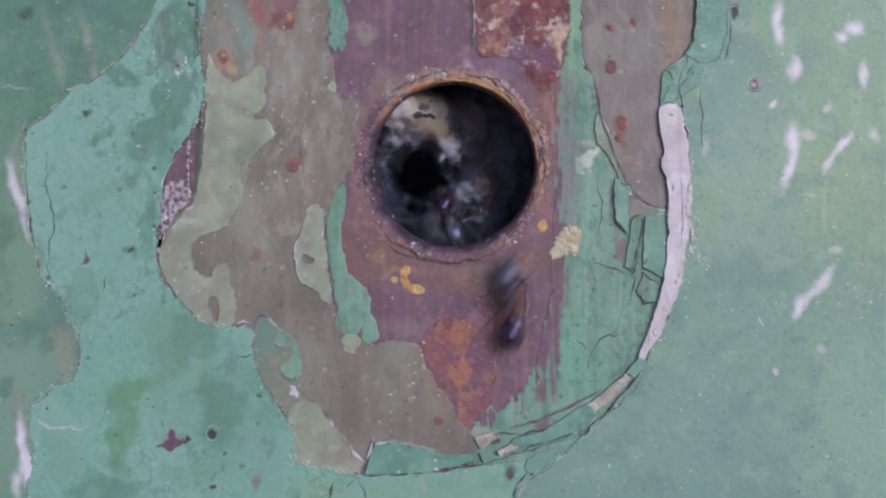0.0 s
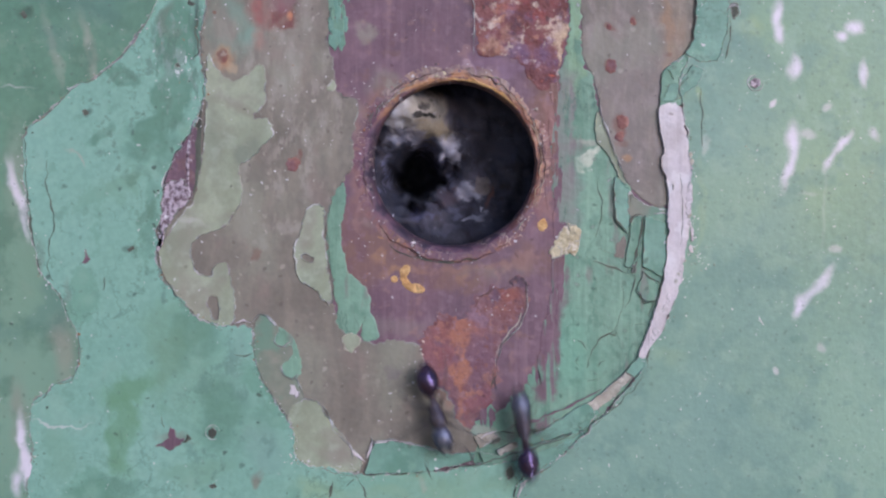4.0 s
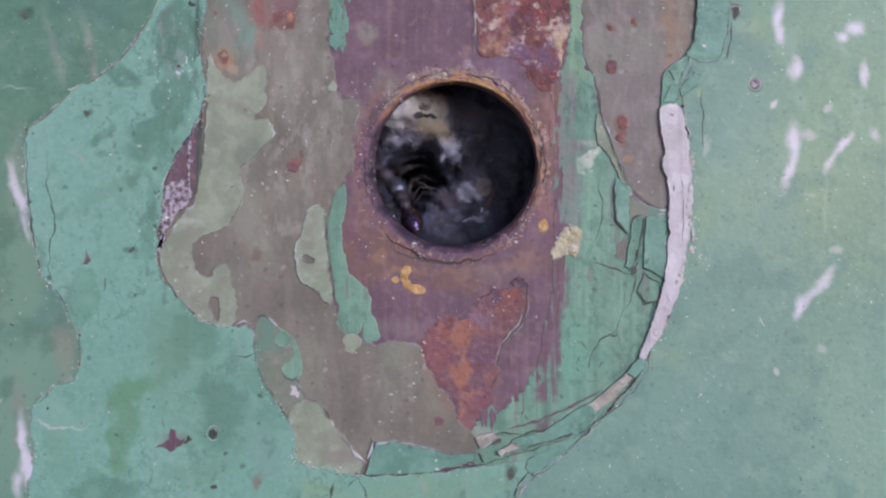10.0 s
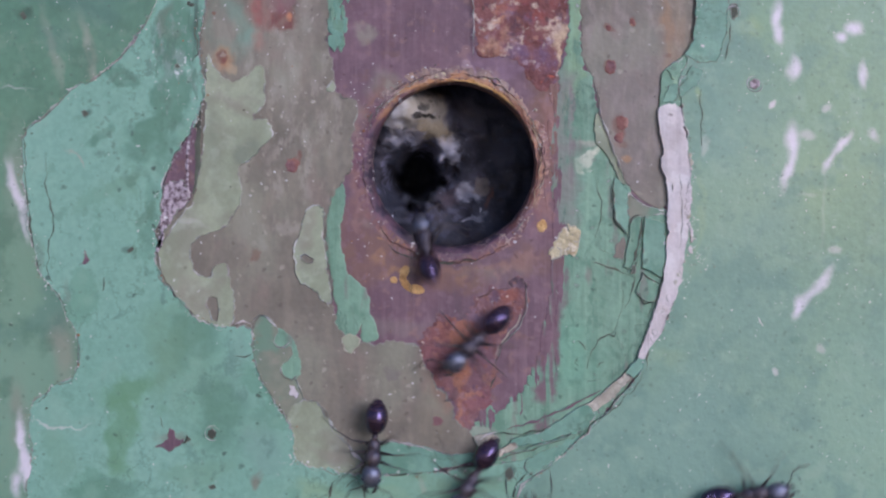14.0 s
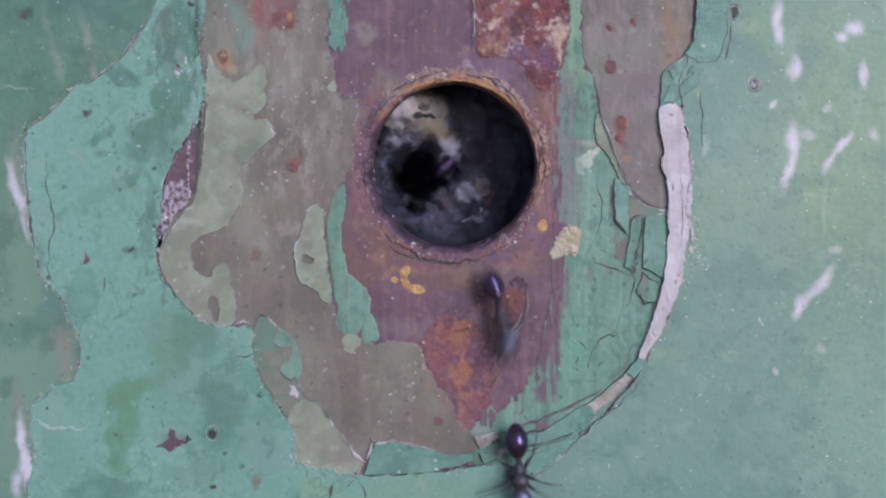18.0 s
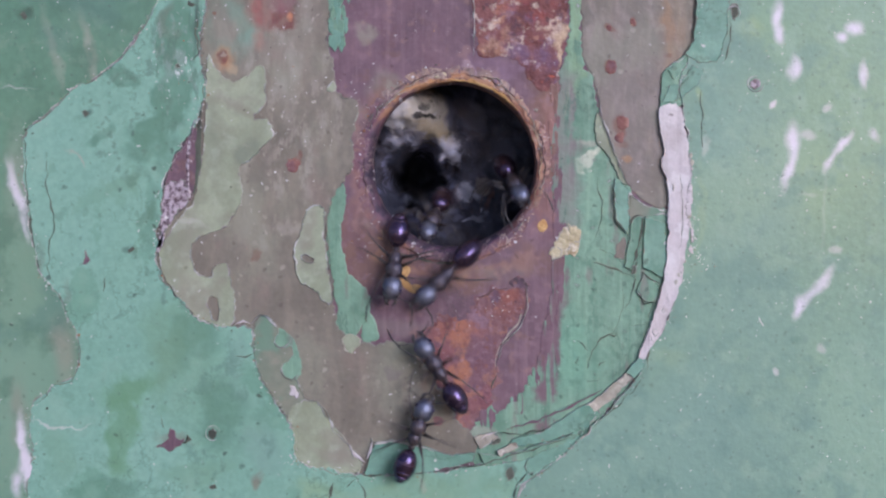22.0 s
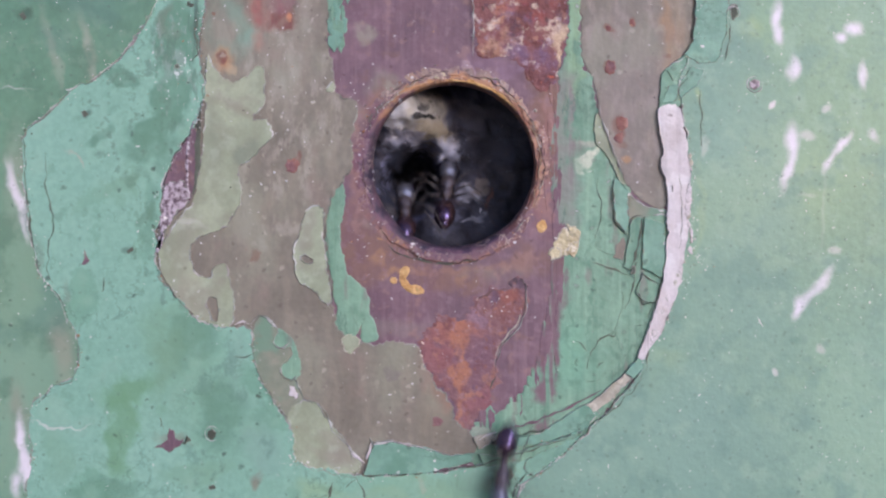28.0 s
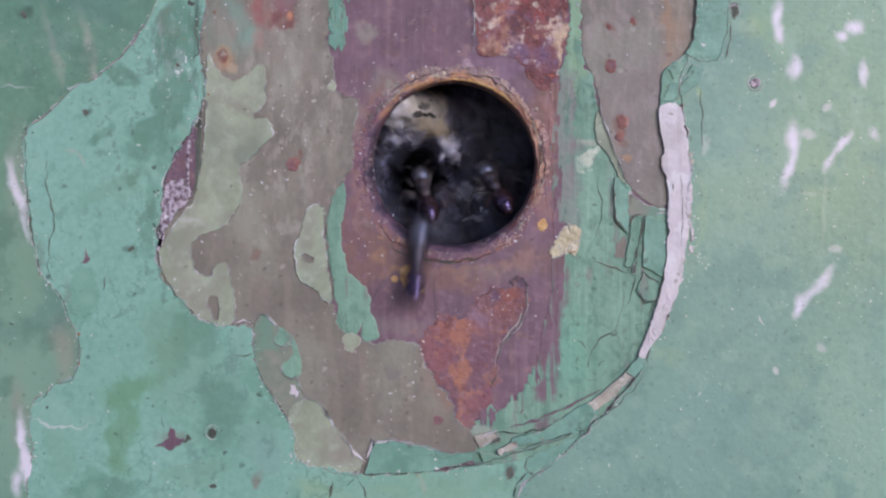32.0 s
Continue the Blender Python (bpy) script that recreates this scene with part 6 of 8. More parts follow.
def motions():
    last_trip = [
        (28.98, crawl(560, 1010, -713)), (29.19, crawl(726, 1010, -669)), (29.4, crawl(888, 1012, -630)), (29.5, crawl(890, 956, -626)),
        (29.6, crawl(898, 900, -622)), (29.7, crawl(892, 838, -614)), (29.8, crawl(866, 755, -615)), (29.9, crawl(853, 735, -621)), (30.0, crawl(848, 659, -632)),
        (30.1, crawl(854, 563, -638)), (30.2, crawl(870, 492, -628)), (30.3, crawl(851, 440, -625)), (30.4, crawl(861, 389, -630)), (30.6, crawl(851, 341, -619)),
        (30.81, lurk(995, 320, -665)), (31.02, lurk(1140, 300, -712)), (32.0, lurk(1140, 300, -712)),
    ]
    walk(ants[0], [
        (0.0, crawl(902, 534, 95)), (0.1, crawl(941, 453, 82)), (0.2, crawl(925, 379, 110)), (0.3, crawl(909, 315, 119)), (0.5, crawl(867, 276, 137)),
        (0.71, lurk(1004, 288, 66)), (0.92, lurk(1140, 300, -5)), (1.37, lurk(1140, 300, -63)), (1.83, lurk(1140, 300, -120)), (2.28, lurk(1140, 300, -178)),
        (2.49, lurk(1007, 304, -134)), (2.7, crawl(873, 309, -90)), (2.8, crawl(861, 347, -102)), (2.9, crawl(857, 386, -88)), (3.0, crawl(864, 457, -81)),
        (3.1, crawl(877, 514, -97)), (3.2, crawl(848, 592, -91)), (3.3, crawl(873, 701, -59)), (3.4, crawl(973, 797, -50)), (3.5, crawl(957, 823, -110)),
        (3.6, crawl(947, 952, -94)), (3.95, crawl(754, 981, -137)), (4.3, crawl(560, 1010, -180)), (4.65, crawl(681, 981, -226)), (5.0, crawl(803, 952, -273)),
        (5.1, crawl(809, 823, -271)), (5.2, crawl(809, 662, -269)), (5.3, crawl(803, 534, -266)), (5.4, crawl(796, 463, -262)), (5.5, crawl(790, 437, -256)),
        (5.6, crawl(787, 424, -265)), (5.7, crawl(777, 421, -265)), (5.8, crawl(767, 408, -231)), (5.9, crawl(748, 386, -236)), (6.0, crawl(742, 370, -235)),
        (6.2, crawl(726, 354, -207)), (6.4, dive(722, 352, -260)), (6.6, dive(728, 340, -294)), (6.9, dive(738, 325, -300)), (7.55, lurk(1140, 300, -355)),
        (7.88, lurk(1023, 304, -407)), (8.2, crawl(906, 309, -460)), (8.3, crawl(899, 328, -464)), (8.4, crawl(890, 373, -468)), (8.5, crawl(857, 453, -460)),
        (8.6, crawl(851, 585, -454)), (8.7, crawl(835, 810, -452)), (8.8, crawl(835, 968, -450)), (9.12, crawl(697, 989, -394)), (9.45, crawl(560, 1010, -337)),
        (10.1, crawl(873, 952, -270)), (10.2, crawl(873, 817, -270)), (10.3, crawl(873, 669, -273)), (10.4, crawl(886, 585, -282)), (10.5, crawl(902, 537, -286)),
        (10.6, crawl(909, 508, -274)), (10.7, crawl(906, 489, -267)), (10.8, crawl(906, 444, -258)), (10.9, crawl(883, 379, -252)), (11.1, crawl(867, 325, -254)),
        (11.31, lurk(1004, 312, -304)), (11.52, lurk(1140, 300, -355)), (12.64, lurk(1140, 300, -414)), (13.76, lurk(1140, 300, -473)), (14.88, lurk(1140, 300, -533)),
        (15.09, lurk(984, 320, -491)), (15.3, crawl(828, 341, -450)), (15.5, crawl(835, 392, -444)), (15.7, crawl(841, 469, -447)), (16.0, crawl(848, 630, -445)),
        (16.3, crawl(867, 791, -442)), (16.5, crawl(877, 846, -470)), (16.6, crawl(867, 849, -450)), (16.7, crawl(893, 952, -436)), (16.91, crawl(726, 981, -483)),
        (17.12, crawl(560, 1010, -530)), (17.47, crawl(560, 1010, -470)), (17.83, crawl(560, 1010, -410)), (18.18, crawl(560, 1010, -351)),
        (18.39, crawl(738, 981, -309)), (18.6, crawl(915, 952, -268)), (18.7, crawl(912, 875, -270)), (18.8, crawl(915, 859, -247)), (18.9, crawl(896, 836, -227)),
        (19.0, crawl(870, 810, -265)), (19.1, crawl(845, 762, -248)), (19.2, crawl(841, 727, -258)), (19.3, crawl(841, 711, -268)), (19.4, crawl(857, 698, -288)),
        (19.5, crawl(893, 688, -308)), (19.6, crawl(902, 666, -300)), (19.7, crawl(870, 653, -270)), (19.8, crawl(870, 572, -273)), (19.9, crawl(877, 531, -272)),
        (20.0, crawl(873, 489, -252)), (20.1, crawl(857, 469, -227)), (20.2, crawl(838, 450, -243)), (20.3, crawl(832, 418, -261)), (20.4, crawl(828, 386, -263)),
        (20.6, crawl(822, 341, -262)), (20.93, lurk(981, 320, -309)), (21.25, lurk(1140, 300, -356)), (21.9, crawl(918, 334, -420)), (22.1, crawl(931, 379, -430)),
        (22.2, crawl(951, 424, -434)), (22.3, crawl(954, 457, -448)), (22.4, crawl(954, 518, -445)), (22.5, crawl(941, 508, -465)), (22.6, crawl(906, 553, -465)),
        (22.7, crawl(918, 566, -420)), (22.8, crawl(976, 630, -405)), (22.9, crawl(1066, 698, -410)), (23.0, crawl(1089, 746, -440)), (23.1, crawl(1079, 733, -465)),
        (23.2, crawl(1076, 714, -480)), (23.3, crawl(1047, 720, -480)), (23.4, crawl(1034, 720, -470)), (23.5, crawl(1028, 791, -460)), (23.6, crawl(989, 846, -470)),
        (23.7, crawl(986, 875, -453)), (23.8, crawl(983, 968, -452)), (24.01, crawl(771, 989, -493)), (24.22, crawl(560, 1010, -534)), (25.81, crawl(560, 1010, -594)),
        (27.39, crawl(560, 1010, -653)),
    ] + last_trip)
    walk(grain, [(0.0, last_trip[0][1] @ JAWS)] + [(t, m @ JAWS) for t, m in last_trip])
    walk(ants[1], [
        (0.0, crawl(803, 412, -70)), (0.1, crawl(809, 437, -45)), (0.2, crawl(787, 450, -80)), (0.3, crawl(761, 463, -100)), (0.4, crawl(735, 527, -90)),
        (0.5, crawl(761, 630, -73)), (0.6, crawl(809, 765, -60)), (0.7, crawl(854, 791, -40)), (0.8, crawl(944, 772, -20)), (0.9, crawl(935, 785, -50)),
        (1.0, crawl(967, 912, -76)), (1.1, crawl(984, 1005, -80)), (1.31, crawl(856, 1011, -120)), (1.52, crawl(733, 1055, -161)), (2.14, crawl(733, 1055, -220)),
        (2.76, crawl(733, 1055, -279)), (3.38, crawl(733, 1055, -338)), (3.8, crawl(947, 968, -265)), (3.9, crawl(938, 855, -263)), (4.1, crawl(915, 695, -262)),
        (4.3, crawl(893, 534, -262)), (4.5, crawl(883, 453, -263)), (4.6, crawl(873, 373, -256)), (4.8, crawl(851, 325, -245)), (5.01, lurk(691, 431, -196)),
        (5.22, lurk(531, 536, -147)), (5.51, lurk(531, 536, -206)), (5.79, lurk(531, 536, -265)), (6.08, lurk(531, 536, -324)), (6.29, lurk(712, 406, -372)),
        (6.5, crawl(893, 276, -420)), (6.7, crawl(915, 309, -450)), (6.8, crawl(906, 341, -474)), (6.9, crawl(883, 379, -460)), (7.0, crawl(893, 415, -439)),
        (7.1, crawl(899, 463, -439)), (7.2, crawl(922, 566, -440)), (7.3, crawl(944, 711, -441)), (7.4, crawl(964, 839, -442)), (7.5, crawl(980, 968, -443)),
        (7.71, crawl(856, 1011, -482)), (7.92, crawl(733, 1055, -521)), (32.0, crawl(733, 1055, -521)),
    ])
    walk(ants[2], [
        (0.0, crawl(906, 1100, 90)), (0.2, crawl(906, 1100, 110)), (0.8, crawl(848, 936, 95)), (0.9, crawl(839, 898, 100)), (1.0, crawl(827, 850, 97)),
        (1.1, crawl(828, 778, 86)), (1.2, crawl(835, 682, 85)), (1.3, crawl(848, 569, 83)), (1.4, crawl(857, 495, 68)), (1.5, crawl(893, 457, 95)),
        (1.6, crawl(883, 418, 114)), (1.7, crawl(867, 399, 117)), (1.8, crawl(864, 379, 68)), (1.9, crawl(880, 367, 52)), (2.0, crawl(899, 334, 73)),
        (2.3, crawl(899, 302, 90)), (2.72, lurk(834, -69, 100)), (4.61, lurk(834, -69, 158)), (6.49, lurk(834, -69, 217)), (8.38, lurk(834, -69, 275)),
        (8.8, crawl(867, 325, 280)), (8.9, crawl(883, 379, 288)), (9.0, crawl(909, 457, 281)), (9.1, crawl(918, 559, 271)), (9.2, crawl(912, 669, 278)),
        (9.3, crawl(960, 839, 284)), (9.4, crawl(989, 968, 283)), (9.82, crawl(906, 1100, 238)), (32.0, crawl(906, 1100, 238)),
    ])
    walk(ants[3], [
        (0.0, lurk(1053, 562, 90)), (0.58, lurk(1053, 562, 145)), (0.79, lurk(899, 455, 208)), (1.0, stand(745, 340, radians(270), -14.5, -13.0, -18.0)), (1.1, crawl(745, 392, 270)),
        (1.2, crawl(732, 437, 234)), (1.3, crawl(700, 453, 205)), (1.4, crawl(693, 457, 210)), (1.5, crawl(751, 450, 250)), (1.6, crawl(771, 431, 260)),
        (1.7, crawl(761, 418, 260)), (1.8, crawl(751, 418, 260)), (1.9, crawl(735, 424, 220)), (2.0, crawl(713, 450, 244)), (2.1, crawl(671, 556, 251)),
        (2.2, crawl(632, 685, 249)), (2.3, crawl(587, 772, 230)), (2.4, crawl(590, 759, 235)), (2.5, crawl(632, 743, 265)), (2.6, crawl(664, 778, 295)),
        (2.7, crawl(709, 862, 293)), (2.8, crawl(738, 952, 288)), (3.22, crawl(1079, 1145, 330)), (32.0, crawl(1079, 1145, 330)),
    ])
    walk(ants[4], [
        (0.0, crawl(732, 1190, 90)), (1.4, crawl(732, 1190, 52)), (2.0, crawl(915, 952, 95)), (2.1, crawl(906, 849, 97)), (2.2, crawl(886, 717, 104)),
        (2.3, crawl(845, 605, 110)), (2.4, crawl(809, 502, 111)), (2.5, crawl(803, 495, 122)), (2.6, crawl(793, 476, 106)), (2.7, crawl(790, 450, 102)),
        (2.8, crawl(780, 415, 125)), (2.9, crawl(761, 408, 148)), (3.0, crawl(745, 392, 140)), (3.1, crawl(742, 392, 100)), (3.2, crawl(745, 386, 74)),
        (3.3, crawl(754, 347, 67)), (3.5, crawl(771, 325, 54)), (3.71, lurk(618, 282, 109)), (3.92, lurk(465, 239, 164)), (4.37, lurk(465, 239, 108)),
        (4.83, lurk(465, 239, 51)), (5.28, lurk(465, 239, -5)), (5.7, crawl(899, 276, 0)), (5.9, crawl(912, 296, -60)), (6.0, crawl(918, 309, -63)),
        (6.1, crawl(931, 334, -68)), (6.2, crawl(944, 373, -86)), (6.3, crawl(941, 463, -106)), (6.4, crawl(883, 585, -116)), (6.5, crawl(806, 746, -101)),
        (6.6, crawl(828, 859, -81)), (6.7, crawl(841, 968, -83)), (7.35, crawl(732, 1190, -129)), (7.67, crawl(780, 1087, -200)), (8.0, crawl(828, 984, -272)),
        (8.1, crawl(835, 823, -272)), (8.2, crawl(841, 669, -267)), (8.3, crawl(816, 502, -255)), (8.4, crawl(793, 486, -227)), (8.5, crawl(767, 450, -237)),
        (8.6, crawl(758, 431, -236)), (8.7, crawl(729, 392, -243)), (8.75, crawl(729, 373, -250)), (9.14, lurk(597, 306, -289)), (9.53, lurk(465, 239, -328)),
        (9.91, lurk(618, 293, -389)), (10.3, crawl(771, 347, -450)), (10.5, crawl(764, 399, -462)), (10.6, crawl(751, 437, -473)), (10.7, crawl(726, 489, -468)),
        (10.8, crawl(716, 547, -466)), (10.9, crawl(687, 624, -461)), (11.0, crawl(674, 752, -436)), (11.1, crawl(745, 849, -427)), (11.2, crawl(764, 968, -441)),
        (11.62, crawl(732, 1190, -458)), (12.5, crawl(732, 1190, -398)), (13.38, crawl(732, 1190, -337)), (13.8, crawl(1221, 984, -312)), (14.0, crawl(1324, 871, -355)),
        (14.1, crawl(1337, 842, -340)), (14.2, crawl(1343, 765, -305)), (14.3, crawl(1382, 688, -292)), (14.4, crawl(1394, 675, -322)), (14.5, crawl(1420, 691, -360)),
        (14.7, crawl(1510, 711, -359)), (14.9, crawl(1607, 688, -348)), (15.1, crawl(1735, 662, -349)), (15.24, crawl(1700, 1000, -403)), (15.38, crawl(1250, 1150, -458)),
        (15.52, crawl(732, 1190, -512)), (16.67, crawl(732, 1190, -564)), (17.83, crawl(732, 1190, -615)), (18.98, crawl(732, 1190, -666)), (19.4, crawl(918, 936, -632)),
        (19.5, crawl(922, 830, -634)), (19.6, crawl(928, 794, -661)), (19.7, crawl(951, 781, -658)), (19.8, crawl(960, 733, -635)), (19.9, crawl(960, 675, -637)),
        (20.0, crawl(980, 579, -635)), (20.1, crawl(976, 489, -618)), (20.2, crawl(954, 457, -595)), (20.3, crawl(941, 437, -612)), (20.4, crawl(931, 386, -612)),
        (20.5, crawl(909, 341, -596)), (20.7, crawl(883, 315, -585)), (21.12, lurk(465, 239, -550)), (21.37, lurk(465, 239, -494)), (21.63, lurk(465, 239, -438)),
        (21.88, lurk(465, 239, -382)), (22.3, crawl(796, 373, -450)), (22.5, crawl(796, 418, -470)), (22.6, crawl(764, 463, -475)), (22.7, crawl(751, 514, -452)),
        (22.8, crawl(732, 534, -465)), (22.9, crawl(732, 617, -455)), (23.0, crawl(764, 621, -438)), (23.1, crawl(780, 662, -430)), (23.2, crawl(806, 682, -422)),
        (23.3, crawl(857, 727, -425)), (23.4, crawl(890, 772, -435)), (23.5, crawl(893, 797, -448)), (23.6, crawl(873, 830, -470)), (23.7, crawl(848, 833, -490)),
        (23.8, crawl(835, 842, -500)), (23.9, crawl(803, 846, -500)), (24.0, crawl(777, 842, -485)), (24.1, crawl(787, 846, -480)), (24.2, crawl(790, 862, -480)),
        (24.3, crawl(761, 875, -460)), (24.4, crawl(754, 968, -454)), (24.82, crawl(732, 1190, -456)), (25.87, crawl(732, 1190, -397)), (26.93, crawl(732, 1190, -337)),
        (27.98, crawl(732, 1190, -278)), (28.4, crawl(764, 968, -264)), (28.5, crawl(754, 868, -268)), (28.6, crawl(758, 759, -262)), (28.7, crawl(726, 666, -242)),
        (28.8, crawl(648, 556, -252)), (28.9, crawl(655, 444, -289)), (29.0, crawl(706, 392, -311)), (29.1, crawl(716, 373, -294)), (29.4, crawl(732, 334, -293)),
        (29.61, lurk(599, 287, -246)), (29.82, lurk(465, 239, -200)), (32.0, lurk(465, 239, -200)),
    ])
    walk(ants[5], [
        (0.0, lurk(1108, 101, 90)), (1.19, lurk(1108, 101, 158)), (2.38, lurk(1108, 101, 225)), (2.52, lurk(1035, 175, 283)), (2.66, lurk(962, 248, 342)),
        (2.8, crawl(890, 322, 400)), (2.9, crawl(906, 296, 400)), (3.0, crawl(928, 286, 380)), (3.05, crawl(927, 294, 340)), (3.1, crawl(925, 302, 300)),
        (3.2, crawl(941, 363, 287)), (3.3, crawl(970, 453, 279)), (3.4, crawl(973, 572, 280)), (3.5, crawl(1009, 662, 290)), (3.6, crawl(1028, 791, 276)),
        (3.7, crawl(1037, 952, 273)), (3.95, crawl(993, 971, 222)), (4.2, crawl(949, 991, 170)), (4.45, crawl(905, 1010, 118)), (5.2, crawl(970, 823, 90)),
        (5.3, crawl(970, 662, 93)), (5.4, crawl(954, 534, 99)), (5.5, crawl(938, 450, 101)), (5.6, crawl(928, 395, 111)), (5.7, crawl(906, 367, 138)),
        (5.8, crawl(896, 367, 210)), (5.85, crawl(890, 373, 145)), (5.9, crawl(883, 379, 80)), (6.0, crawl(880, 379, 80)), (6.3, crawl(867, 367, 117)),
        (6.6, crawl(861, 341, 104)), (7.02, lurk(1108, 101, 44)), (7.41, lurk(1108, 101, 100)), (7.79, lurk(1108, 101, 155)), (8.18, lurk(1108, 101, 211)),
        (8.6, crawl(706, 341, 280)), (8.7, crawl(719, 367, 270)), (8.8, crawl(738, 412, 289)), (8.9, crawl(758, 476, 299)), (9.0, crawl(803, 527, 315)),
        (9.1, crawl(793, 605, 276)), (9.2, crawl(832, 791, 279)), (9.3, crawl(851, 952, 277)), (9.62, crawl(878, 981, 228)), (9.95, crawl(905, 1010, 180)),
        (10.27, crawl(860, 981, 136)), (10.6, crawl(816, 952, 92)), (10.7, crawl(809, 797, 92)), (10.8, crawl(806, 720, 92)), (10.9, crawl(806, 701, 92)),
        (11.0, crawl(812, 685, 92)), (11.1, crawl(825, 637, 65)), (11.2, crawl(864, 572, 68)), (11.3, crawl(870, 527, 69)), (11.4, crawl(893, 498, 92)),
        (11.5, crawl(896, 466, 107)), (11.6, crawl(873, 434, 114)), (11.7, crawl(861, 386, 104)), (11.9, crawl(851, 341, 102)), (12.23, lurk(979, 221, 51)),
        (12.55, lurk(1108, 101, 0)), (12.88, lurk(1004, 221, -45)), (13.2, crawl(899, 341, -90)), (13.3, crawl(890, 379, -100)), (13.4, crawl(883, 431, -99)),
        (13.5, crawl(873, 476, -92)), (13.6, crawl(880, 527, -95)), (13.7, crawl(899, 540, -100)), (13.8, crawl(899, 559, -105)), (13.9, crawl(886, 585, -120)),
        (14.0, crawl(841, 605, -135)), (14.1, crawl(816, 601, -135)), (14.2, crawl(800, 624, -138)), (14.3, crawl(787, 640, -130)), (14.4, crawl(771, 669, -120)),
        (14.5, crawl(758, 720, -108)), (14.7, crawl(732, 839, -97)), (14.8, crawl(726, 968, -93)), (15.01, crawl(815, 989, -53)), (15.22, crawl(905, 1010, -13)),
        (15.51, crawl(905, 1010, 46)), (15.79, crawl(905, 1010, 105)), (16.08, crawl(905, 1010, 164)), (16.5, crawl(706, 952, 93)), (16.6, crawl(700, 842, 92)),
        (16.7, crawl(700, 733, 85)), (16.8, crawl(719, 627, 76)), (16.9, crawl(745, 553, 68)), (17.0, crawl(758, 534, 86)), (17.1, crawl(751, 463, 90)),
        (17.2, crawl(758, 437, 93)), (17.3, crawl(748, 405, 124)), (17.4, crawl(732, 399, 113)), (17.6, crawl(732, 367, 80)), (17.9, crawl(745, 325, 73)),
        (18.32, lurk(1108, 101, 32)), (18.61, lurk(1108, 101, -26)), (18.89, lurk(1108, 101, -83)), (19.18, lurk(1108, 101, -140)), (19.6, crawl(803, 360, -90)),
        (19.8, crawl(790, 412, -120)), (19.9, crawl(751, 450, -125)), (20.0, crawl(697, 547, -97)), (20.1, crawl(719, 720, -84)), (20.2, crawl(738, 936, -85)),
        (20.9, crawl(905, 1010, -90)), (21.13, crawl(849, 991, -31)), (21.37, crawl(794, 971, 28)), (21.6, crawl(738, 952, 87)), (21.7, crawl(745, 833, 83)),
        (21.8, crawl(758, 804, 90)), (21.9, crawl(745, 778, 122)), (22.0, crawl(735, 769, 70)), (22.1, crawl(735, 759, 80)), (22.2, crawl(735, 733, 76)),
        (22.3, crawl(751, 695, 95)), (22.4, crawl(758, 669, 61)), (22.5, crawl(787, 630, 63)), (22.6, crawl(800, 585, 68)), (22.7, crawl(825, 537, 63)),
        (22.8, crawl(841, 505, 92)), (22.9, crawl(851, 479, 77)), (23.0, crawl(854, 450, 100)), (23.1, crawl(838, 405, 105)), (23.3, crawl(828, 357, 101)),
        (23.72, lurk(1108, 101, 42)), (32.0, lurk(1108, 101, 42)),
    ])
